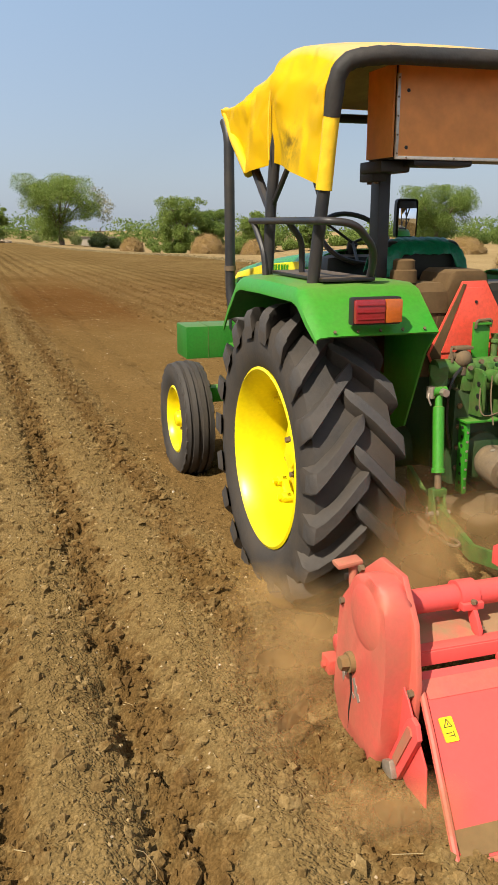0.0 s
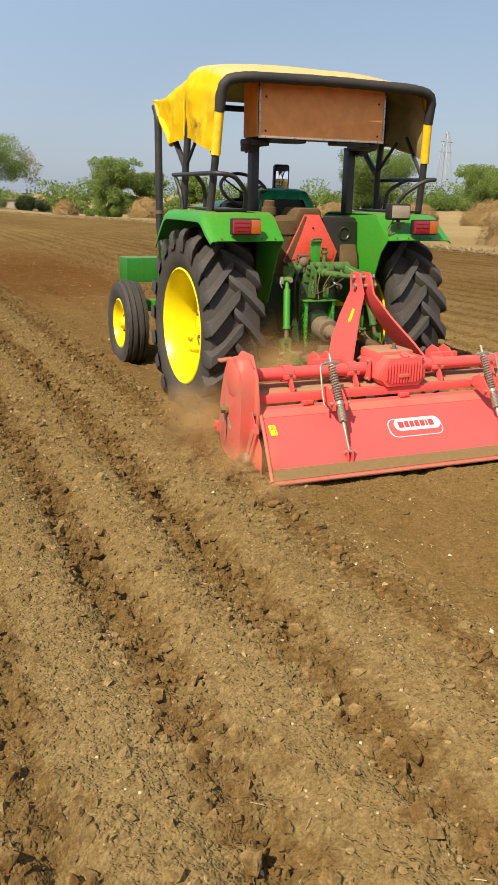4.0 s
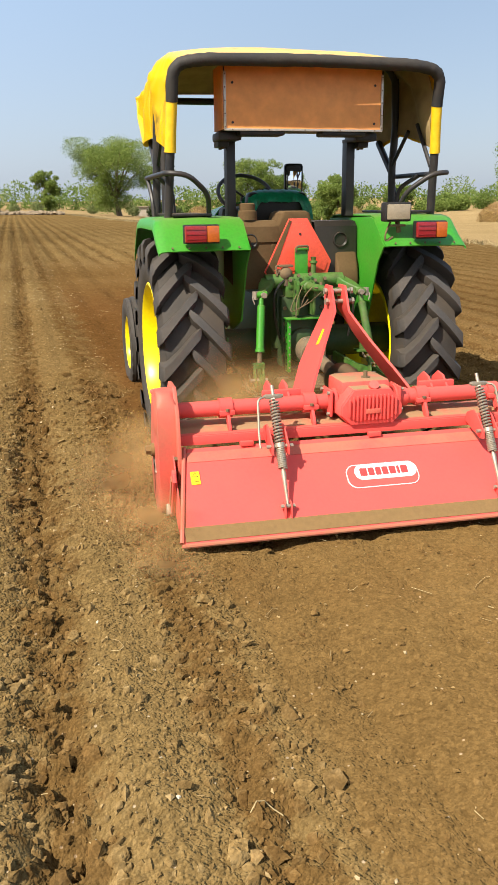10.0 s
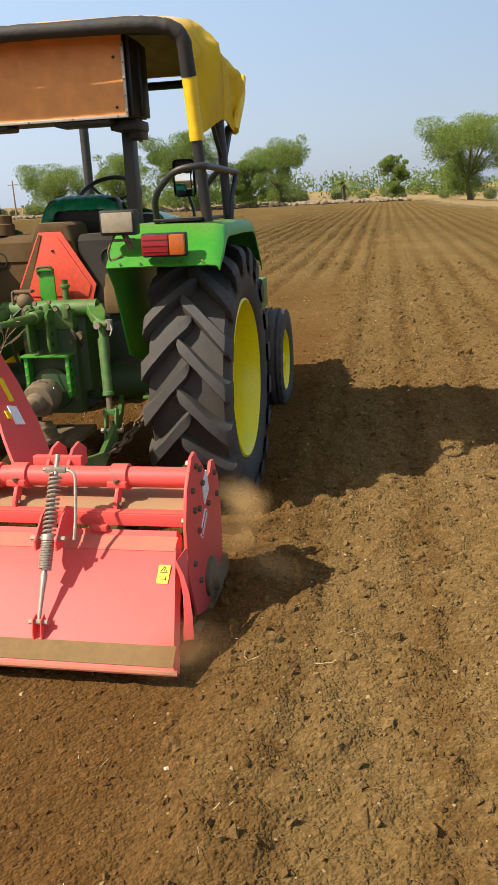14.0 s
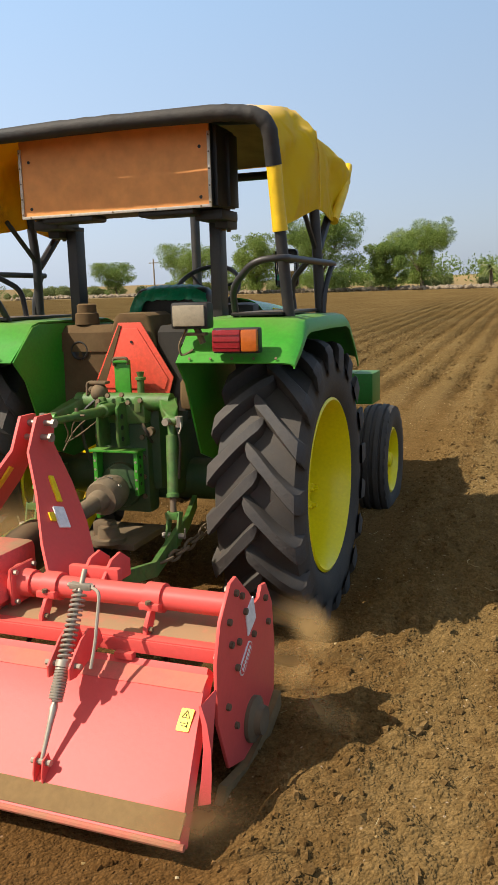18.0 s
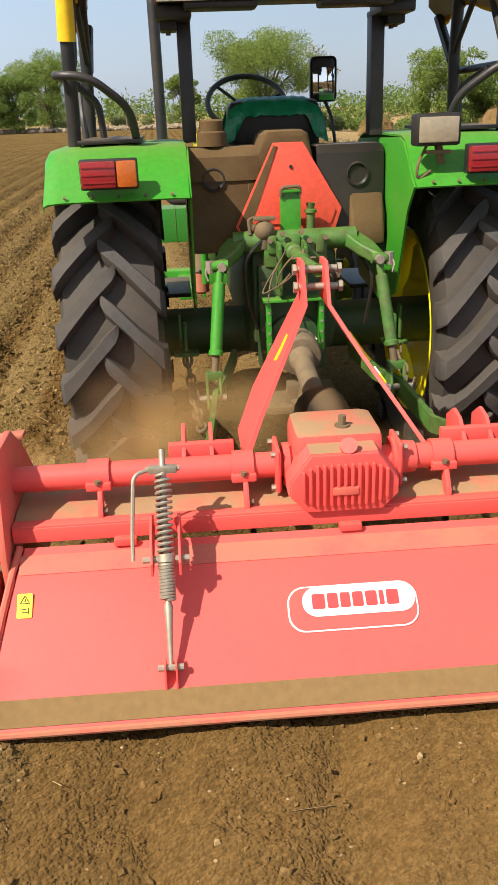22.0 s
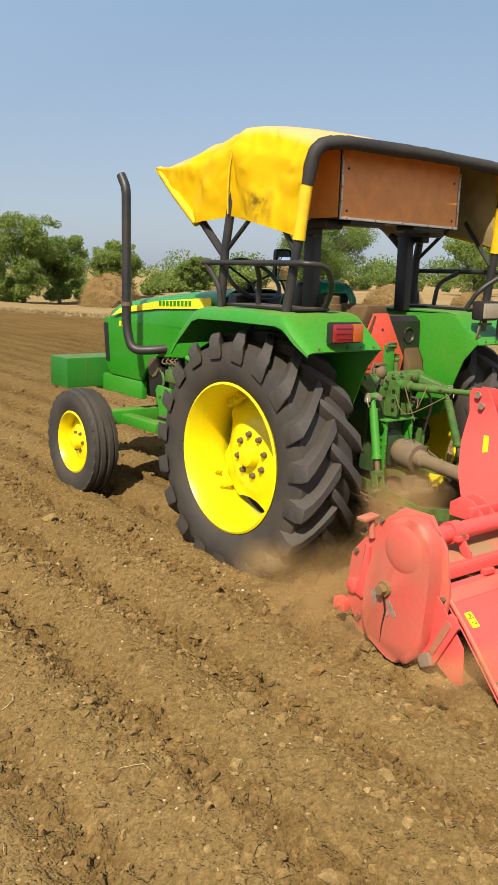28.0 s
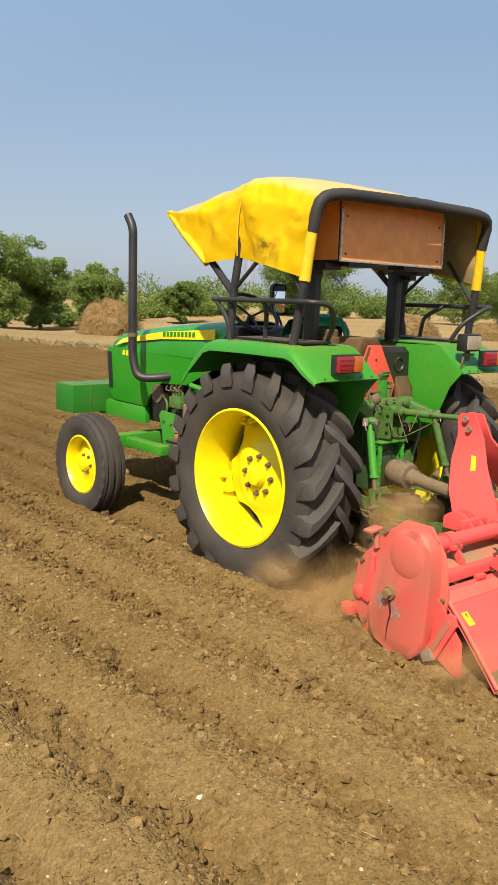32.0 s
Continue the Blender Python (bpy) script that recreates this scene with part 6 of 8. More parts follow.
def driver_place():
    bm = bmesh.new()
    tank_side = [(-0.02, 0.95), (-0.02, 1.255), (-0.06, 1.285), (-0.25, 1.285), (-0.285, 1.255), (-0.298, 0.90)]
    side_slab(bm, tank_side, 0.245, 0.27, 0.02)
    tank = part("fuel_tank", bm, TANK, tractor, "black plastic fuel tank covered with brown dust")
    bm = bmesh.new()
    side_slab(bm, tank_side, -0.25, 0.285, 0.02)
    part("tank_end", bm, TANK_DUSTY, tank)
    bm = bmesh.new()
    side_slab(bm, [(-0.015, 1.17), (-0.015, 1.26), (-0.06, 1.292), (-0.253, 1.292), (-0.292, 1.258), (-0.297, 1.17)], -0.25, 0.292, 0.018)
    part("upper_shell", bm, TANK_DUSTY, tank, "upper tank shell caked with brown dust")
    bm = bmesh.new()
    back_slab(bm, [(-0.20, 1.0), (-0.145, 1.20), (-0.10, 1.33), (-0.075, 1.345), (0.055, 1.345), (0.08, 1.33), (0.105, 1.20), (0.12, 1.0)], -0.165, 0.25, 0.02)
    part("middle_hump", bm, TANK_DUSTY, tank, "dust-caked hump between the tank halves")
    for x in (-0.29, 0.27):
        bm = bmesh.new()
        lathe(bm, [(-0.275, 0.046), (-0.2975, 0.045), (-0.2985, 0.040), (-0.289, 0.032), (-0.288, 0.004)], 20, "y", (x, 0, 1.175))
        part("recess_ring", bm, TANK, tank)
    bm = bmesh.new()
    side_slab(bm, [(-0.285, 1.115), (-0.325, 1.03), (-0.345, 0.96), (-0.335, 0.915), (-0.285, 0.90)], 0.305, 0.135, 0.016)
    part("lower_bulge", bm, TANK_DUSTY, tank, "dusty bulge low on the tank")
    bm = bmesh.new()
    lathe(bm, [(1.295, 0.058), (1.345, 0.055), (1.35, 0.046), (1.385, 0.046), (1.392, 0.035)], 20, "z", (-0.285, -0.215, 0))
    part("filler_cap", bm, TANK_DUSTY, tank)
    lay = Matrix.Translation((0.0, -0.318, 0)) @ XZ
    bm = bmesh.new()
    slab(bm, [(-0.19, 0.955), (-0.212, 1.0), (-0.062, 1.302), (0.052, 1.302), (0.203, 1.055), (0.172, 0.958)], lay, 0.008, 0.002)
    sign = part("warning_triangle", bm, RED_SIGN, tractor, "orange-red slow vehicle triangle dusty on one side")
    bm = bmesh.new()
    slab(bm, [(-0.150, 1.005), (-0.040, 1.275), (0.036, 1.275), (0.178, 1.05), (0.160, 1.0)], Matrix.Translation((0, -0.007, 0)) @ lay, 0.006, 0.002)
    part("inner_panel", bm, RED_SIGN, sign)
    bm = bmesh.new()
    slab(bm, [(-0.182, 0.960), (-0.202, 1.0), (-0.060, 1.292), (-0.045, 1.288), (-0.152, 1.0), (-0.150, 0.960)], Matrix.Translation((0, -0.0045, 0)) @ lay, 0.006, 0.002)
    part("dusty_edge", bm, TANK_DUSTY, sign, "dusty side facet of the triangle")
    bm = bmesh.new()
    bolt(bm, (0.004, -0.327, 1.215), (0, -1, 0), 0.007, 0.006)
    part("screw", bm, INK, sign)
    bm = bmesh.new()
    box(bm, (0, 0.18, 1.29), (0.40, 0.11, 0.34), 0.05, Matrix.Rotation(radians(8), 4, "X"), 3)
    back = part("seat_back", bm, TANK, tractor)
    bm = bmesh.new()
    rows = []
    n = 36
    for k in range(n + 1):
        u = k / n
        round_off = abs(2 * u - 1) ** 5
        row = []
        for v, (y, z) in enumerate(((0.285, 1.34), (0.275, 1.40), (0.235, 1.455), (0.165, 1.472), (0.110, 1.448), (0.090, 1.410), (0.085, 1.365))):
            wide = (0.228, 0.215, 0.195, 0.185, 0.195, 0.212, 0.226)[v]
            out = max(0.0, min(1.0, (abs(2 * u - 1) - 0.55) / 0.25))
            hem = (0.032 - 0.085 * out * out * (3 - 2 * out)) * (v == 6) - 0.012 * out * (v == 5)
            crease = 0.006 * noise.noise(Vector((u * 11, v * 0.7, 2.0))) + 0.0035 * math.sin(u * 58 + v * 0.9)
            row.append((wide * (2 * u - 1), y + crease, z - 0.030 * round_off + hem + 0.6 * crease))
        rows.append(row)
    sheet(bm, rows, 0.005)
    part("seat_cover", bm, SEAT_GREEN, back, "shiny dark green fabric seat cover", smooth=70)
    bm = bmesh.new()
    box(bm, (0, 0.45, 1.08), (0.44, 0.42, 0.11), 0.04, None, 3)
    part("seat_cushion", bm, TANK, tractor)
    bm = bmesh.new()
    ring = [(-0.06 + 0.19 * math.cos(a), 0.74 + 0.135 * math.sin(a), 1.455 + 0.125 * math.sin(a)) for a in (2 * math.pi * k / 32 for k in range(32))]
    tube(bm, ring, 0.0135, 8, closed=True)
    for a in (0.3, 2.4, 4.5):
        tube(bm, [(-0.06, 0.76, 1.43), (-0.06 + 0.19 * math.cos(a), 0.74 + 0.135 * math.sin(a), 1.455 + 0.125 * math.sin(a))], 0.008, 6)
    tube(bm, [(-0.06, 0.76, 1.43), (-0.06, 0.86, 1.2)], 0.028, 10)
    part("steering_wheel", bm, BLACK, tractor, "black steering wheel")
    bm = bmesh.new()
    tip = Matrix.Rotation(radians(2), 4, "X")
    box(bm, (0.355, 0.95, 1.556), (0.135, 0.03, 0.215), 0.03, tip, 4)
    mirror = part("rear_mirror", bm, BLACK, tractor, "black framed rear-view mirror")
    bm = bmesh.new()
    box(bm, Vector((0.355, 0.95, 1.535)) + tip @ Vector((0, -0.018, 0)), (0.112, 0.005, 0.155), 0.002, tip)
    part("mirror_glass", bm, CHROME, mirror)
    bm = bmesh.new()
    tube(bm, arc_path([(0.355, 0.97, 1.48), (0.40, 0.95, 1.38), (0.42, 0.88, 1.15)], 0.05), 0.009, 8)
    part("mirror_stalk", bm, BLACK, mirror)
    bm = bmesh.new()
    box(bm, (0.458, -0.665, 1.335), (0.160, 0.07, 0.105), 0.014)
    lamp = part("work_lamp", bm, INK, tractor, "rectangular black work lamp with a dusty beige glass")
    bm = bmesh.new()
    box(bm, (0.458, -0.702, 1.335), (0.136, 0.012, 0.082), 0.006)
    part("lamp_glass", bm, LAMP_GLASS, lamp)
    bm = bmesh.new()
    tube(bm, [(0.47, -0.655, 1.29), (0.49, -0.64, 1.225)], 0.014, 8)
    box(bm, (0.47, -0.66, 1.262), (0.09, 0.03, 0.012), 0.003)
    tube(bm, arc_path([(0.43, -0.66, 1.285), (0.395, -0.67, 1.22), (0.40, -0.66, 1.17), (0.45, -0.65, 1.20)], 0.04), 0.005, 6)
    part("lamp_bracket", bm, IRON, lamp)
    for x in (-0.16, 0.2):
        bm = bmesh.new()
        tube(bm, [(x, 0.60, 0.9), (x * 1.1, 0.52, 1.22)], 0.011, 8)
        bmesh.ops.create_icosphere(bm, subdivisions=2, radius=0.022, matrix=Matrix.Translation((x * 1.1, 0.52, 1.235)))
        part("gear_lever", bm, BLACK, tractor)


driver_place()


def hitch():
    """The rear linkage: rocker shaft with lift arms, lift rods, lower links, top link, shaft shield and its clutter."""
    bm = bmesh.new()
    tube(bm, [(-0.235, -0.42, 0.955), (0.235, -0.42, 0.955)], 0.040, 14)
    box(bm, (0, -0.40, 0.91), (0.25, 0.13, 0.11), 0.03)
    for x in (-0.09, 0.0, 0.09):
        box(bm, (x, -0.445, 0.945), (0.035, 0.06, 0.07), 0.012)
    shaft = part("rocker_shaft", bm, GREEN_WORN, tractor)
    for x, z in ((-0.05, 0.985), (0.02, 0.99), (0.05, 0.955), (-0.10, 0.96), (0.11, 0.965)):
        bm = bmesh.new()
        bolt(bm, (x, -0.472, z), (0, -1, 0.3), 0.011, 0.012)
        part("bolt", bm, IRON, shaft)
    for s in (-1, 1):
        bm = bmesh.new()
        slab(bm, [(0, -0.040), (0.09, -0.034), (0.17, -0.020), (0.185, 0), (0.17, 0.022), (0.09, 0.036), (0, 0.042)], Matrix.Translation((s * 0.215, -0.42, 0.955)) @ Matrix.Rotation(radians(-90 + s * 30), 4, "Z") @ Matrix.Rotation(radians(21), 4, "Y"), 0.046, 0.010)
        part("lift_arm", bm, GREEN_WORN, tractor)
        top, foot = Vector((s * 0.296, -0.565, 0.885)), Vector((s * 0.350, -0.70, 0.415))
        bm = bmesh.new()
        tube(bm, [top, top.lerp(foot, 0.10), top.lerp(foot, 0.11), top.lerp(foot, 0.60), top.lerp(foot, 0.61), top.lerp(foot, 0.64)], [0.015, 0.015, 0.023, 0.023, 0.027, 0.027], 12)
        tube(bm, [top + Vector((-0.030, 0, 0.01)), top + Vector((0.030, 0, 0.01))], 0.020, 10)
        liftrod = part("lift_rod", bm, GREEN if s < 0 else GREEN_WORN, tractor)
        bm = bmesh.new()
        tube(bm, [top.lerp(foot, 0.63), top.lerp(foot, 0.80)], 0.014, 10)
        part("rod_screw", bm, IRON, liftrod)
        bm = bmesh.new()
        for k in (-1, 1):
            box(bm, top.lerp(foot, 0.90) + Vector((k * 0.024, 0, 0)), (0.010, 0.038, 0.14), 0.003, Matrix.Rotation(radians(-16), 4, "X"))
        box(bm, top.lerp(foot, 0.79), (0.058, 0.042, 0.03), 0.005)
        part("clevis", bm, GREEN_WORN, liftrod)
        bm = bmesh.new()
        tube(bm, [foot + Vector((-0.05, 0, 0.02)), foot + Vector((0.05, 0, 0.02))], 0.012, 8)
        tube(bm, [foot + Vector((s * 0.05, 0, 0.02)), foot + Vector((s * 0.056, -0.01, 0.055))], 0.004, 6)
        part("clevis_pin", bm, STEEL, liftrod)
        bm = bmesh.new()
        pts = [Vector((s * 0.245, -0.26, 0.47)), Vector((s * 0.30, -0.48, 0.43)), foot + Vector((0, 0, 0.012)), Vector((s * 0.385, -0.98, 0.385)), Vector((s * 0.41, -1.30, 0.455))]
        rows = []
        for i, c in enumerate(pts):
            h = (0.028, 0.030, 0.036, 0.030, 0.026)[i]
            rows.append([c + Vector((0, 0, h)), c + Vector((0, 0, -h))])
        sheet(bm, rows, 0.020)
        part("lower_link", bm, GREEN_WORN, tractor)
        # check chain with its bracket under the axle housing
        bm = bmesh.new()
        box(bm, (s * 0.435, -0.27, 0.535), (0.012, 0.06, 0.17), 0.003)
        box(bm, (s * 0.455, -0.285, 0.585), (0.010, 0.05, 0.14), 0.003)
        box(bm, (s * 0.435, -0.29, 0.500), (0.10, 0.075, 0.014), 0.003)
        part("chain_bracket", bm, GREEN_WORN, tractor)
        chain = None
        a, b = Vector((s * 0.435, -0.31, 0.50)), Vector((s * 0.40, -0.92, 0.395))
        for k in range(9):
            u = (k + 0.5) / 9
            c = a.lerp(b, u) - Vector((0, 0, 0.16 * u * (1 - u)))
            bm = bmesh.new()
            d = (b - a - Vector((0, 0, 0.16 * (1 - 2 * u)))).normalized()
            m = Matrix.Translation(c) @ d.to_track_quat("X", "Z").to_matrix().to_4x4() @ Matrix.Rotation(radians(90 * (k % 2) + 20), 4, "X")
            tube(bm, [m @ Vector((0.046 * math.cos(t), 0.017 * math.sin(t), 0)) for t in (2 * math.pi * q / 14 for q in range(14))], 0.0065, 6, closed=True)
            if chain is None:
                chain = part("check_chain", bm, IRON, tractor, "muddy steel check chain")
            else:
                part("link", bm, IRON, chain)
        # side cheek of the shaft shield, drilled in a row
        bm = bmesh.new()
        x = s * 0.102 - 0.012
        low = 0.43 if s < 0 else 0.545
        box(bm, (x, -0.485, (0.742 + low) / 2), (0.020, 0.055, 0.742 - low), 0.003)
        cheek = part("shield_cheek", bm, GREEN, tractor)
        k, z = 0, 0.715
        while z > low + 0.02:
            bm = bmesh.new()
            tube(bm, [(x + s * 0.0095, -0.488, z), (x + s * 0.0115, -0.488, z)], 0.008, 8)
            part("bolt_hole", bm, INK, cheek)
            bm = bmesh.new()
            tube(bm, [(x, -0.511, z - 0.018), (x, -0.5145, z - 0.018)], 0.006, 8)
            part("bolt_hole", bm, STEEL, cheek)
            z -= 0.040
        bm = bmesh.new()
        side_slab(bm, [(-0.44, 0.76), (-0.535, 0.765), (-0.548, 0.80), (-0.545, 0.94), (-0.52, 0.96), (-0.44, 0.96)], s * 0.048 - 0.022, 0.014, 0.004)
        bracket = part("link_bracket", bm, GREEN_WORN, tractor)
        for z in (0.80, 0.85, 0.90):
            bm = bmesh.new()
            tube(bm, [(s * 0.055 - 0.022, -0.512, z), (s * 0.0575 - 0.022, -0.512, z)], 0.011, 10)
            part("bolt_hole", bm, INK, bracket)
        bm = bmesh.new()
        tube(bm, [(s * 0.29, -0.585, 0.895), (s * 0.29, -0.612, 0.895)], 0.016, 8)
        tube(bm, [(s * 0.333, -0.565, 0.87), (s * 0.333, -0.565, 0.915)], 0.017, 8)
        tube(bm, arc_path([(s * 0.338, -0.57, 0.90), (s * 0.352, -0.58, 0.875), (s * 0.34, -0.585, 0.845)], 0.015), 0.004, 6)
        part("linch_pin", bm, STEEL, tractor)
    bm = bmesh.new()
    box(bm, (-0.012, -0.485, 0.744), (0.245, 0.085, 0.010), 0.002)
    part("shield_top", bm, GREEN, tractor, "green sheet steel shield over the shaft")
    bm = bmesh.new()
    box(bm, (-0.012, -0.40, 0.66), (0.27, 0.10, 0.42), 0.02)
    lathe(bm, [(-0.455, 0.105), (-0.475, 0.10), (-0.48, 0.06)], 20, "y", (-0.012, 0, 0.58))
    casting = part("link_casting", bm, GREEN_DARK, tractor, "oily dark green casting")
    for x in (-0.125, 0.10):
        for k in range(4):
            bm = bmesh.new()
            bolt(bm, (x, -0.45, 0.53 + 0.09 * k), (0, -1, 0), 0.012, 0.010)
            part("bolt", bm, IRON, casting)
    bm = bmesh.new()
    box(bm, (-0.010, -0.400, 1.045), (0.078, 0.014, 0.185), 0.004)
    box(bm, (-0.010, -0.408, 1.134), (0.078, 0.030, 0.012), 0.004)
    upright = part("upright_plate", bm, GREEN, tractor)
    bm = bmesh.new()
    tube(bm, arc_path([(-0.045, -0.412, 1.115), (-0.045, -0.42, 1.148), (0.025, -0.42, 1.150), (0.025, -0.412, 1.12)], 0.02), 0.007, 8)
    part("latch", bm, IRON, upright)
    bm = bmesh.new()
    tube(bm, [(0.068, -0.385, 0.96), (0.070, -0.385, 1.045), (0.070, -0.385, 1.05), (0.070, -0.385, 1.060), (0.070, -0.385, 1.064), (0.070, -0.385, 1.085)], [0.016, 0.016, 0.024, 0.024, 0.013, 0.018], 12)
    part("breather_stub", bm, GREEN_WORN, tractor)
    bm = bmesh.new()
    bmesh.ops.create_icosphere(bm, subdivisions=3, radius=0.040, matrix=Matrix.Translation((-0.115, -0.435, 0.995)))
    tube(bm, [(-0.115, -0.435, 0.93), (-0.115, -0.435, 0.99)], 0.028, 10)
    tube(bm, [(-0.155, -0.43, 1.005), (-0.165, -0.43, 1.01)], 0.018, 10)
    box(bm, (-0.115, -0.43, 1.040), (0.085, 0.045, 0.014), 0.005)
    tube(bm, arc_path([(-0.15, -0.43, 1.045), (-0.175, -0.44, 1.04), (-0.17, -0.45, 0.985)], 0.02), 0.006, 6)
    part("control_valve", bm, IRON, tractor, "dusty black hydraulic valve")
    bm = bmesh.new()
    tube(bm, [(-0.022, -0.50, 0.93), (-0.022, -0.58, 0.932), (-0.022, -0.585, 0.932), (-0.020, -0.80, 0.940), (-0.020, -0.81, 0.940), (-0.018, -0.99, 0.948), (-0.016, -1.06, 0.950)], [0.030, 0.030, 0.022, 0.022, 0.015, 0.015, 0.022], 12)
    toplink = part("top_link", bm, GREEN_WORN, tractor)
    bm = bmesh.new()
    tube(bm, [(-0.020, -0.79, 0.930), (-0.020, -0.79, 0.975)], [0.012, 0.006], 6)
    tube(bm, [(-0.060, -0.795, 0.945), (0.020, -0.795, 0.945)], 0.005, 6)
    part("lock_handle", bm, IRON, toplink)
    # bell-shaped guard, shaft tube and the dark cone on the tiller's gearbox
    bm = bmesh.new()
    tube(bm, [(-0.012, -0.50, 0.575), (-0.012, -0.515, 0.573), (-0.012, -0.55, 0.570), (-0.013, -0.60, 0.564), (-0.013, -0.640, 0.559), (-0.013, -0.655, 0.557), (-0.013, -0.66, 0.556)], [0.045, 0.066, 0.078, 0.081, 0.079, 0.074, 0.045], 22)
    guard = part("shaft_guard", bm, GREY_CASE, tractor, "grey dust-caked plastic shaft guard")
    bm = bmesh.new()
    tube(bm, [(-0.013, -0.63, 0.560), (-0.015, -0.70, 0.552), (-0.015, -0.71, 0.551), (-0.022, -1.10, 0.508), (-0.022, -1.19, 0.498)], [0.050, 0.046, 0.037, 0.037, 0.040], 16)
    part("drive_shaft", bm, GREY_CASE, guard, "dusty plastic tube over the drive shaft")
    bm = bmesh.new()
    tube(bm, [(-0.022, -1.10, 0.508), (-0.022, -1.115, 0.507), (-0.020, -1.20, 0.498), (-0.018, -1.30, 0.49)], [0.050, 0.088, 0.090, 0.075], 20)
    part("cone_guard", bm, TANK, guard, "black plastic cone guard")
    for k in range(3):
        bm = bmesh.new()
        a = 0.6 + 0.7 * k
        bolt(bm, (-0.013 + 0.078 * math.cos(a), -0.60, 0.564 + 0.078 * math.sin(a)), (math.cos(a), 0, math.sin(a)), 0.010, 0.006)
        part("bolt", bm, STEEL, guard)
    bm = bmesh.new()
    box(bm, (0, -0.52, 0.36), (0.30, 0.32, 0.03), 0.006)
    box(bm, (-0.02, -0.62, 0.41), (0.09, 0.06, 0.09), 0.01)
    lathe(bm, [(0.375, 0.075), (0.392, 0.075), (0.396, 0.05), (0.44, 0.045)], 16, "z", (0.02, -0.66, 0))
    part("drawbar", bm, IRON, tractor)
    for pts in ([(-0.06, -0.5, 0.90), (-0.13, -0.60, 0.83), (-0.16, -0.68, 0.80), (-0.08, -0.76, 0.86), (-0.04, -0.86, 0.93)], [(-0.05, -0.56, 0.94), (-0.12, -0.66, 0.86), (-0.14, -0.72, 0.78)], [(-0.03, -0.70, 0.95), (-0.09, -0.72, 0.90), (-0.11, -0.70, 0.82), (-0.05, -0.66, 0.87)]):
        bm = bmesh.new()
        tube(bm, arc_path(pts, 0.05), 0.003, 5)
        part("loose_wire", bm, IRON, tractor)
    for pts, r in (([(0.20, -0.42, 0.96), (0.30, -0.48, 0.82), (0.27, -0.45, 0.62)], 0.007), ([(0.10, -0.45, 0.86), (0.14, -0.50, 0.84), (0.15, -0.46, 0.78)], 0.008), ([(-0.12, -0.45, 0.97), (-0.20, -0.48, 0.90), (-0.19, -0.46, 0.74), (-0.15, -0.44, 0.62)], 0.008)):
        bm = bmesh.new()
        tube(bm, arc_path(pts, 0.06), r, 6)
        part("hydraulic_hose", bm, TANK, tractor)
    bm = bmesh.new()
    tube(bm, [(0.148, -0.455, 0.83), (0.148, -0.485, 0.83)], 0.020, 10)
    part("hose_coupling", bm, IRON, tractor)


hitch()


# ---- rotary tiller ----
# In the tractor's space; it hangs on the three-point hitch and moves with it.
tiller = thing("rotary_tiller", "red rotary tiller with a dusty sloping rear flap", "rotary tiller")
FLAP = [(-1.583, 0.328), (-1.60, 0.315), (-1.645, 0.290), (-1.735, 0.222), (-1.83, 0.140), (-1.925, 0.056), (-1.958, 0.026)]


def flap_at(y, lift=0.0):
    ys, zs = [p[0] for p in FLAP][::-1], [p[1] for p in FLAP][::-1]
    return float(np.interp(y, ys, zs)) + lift


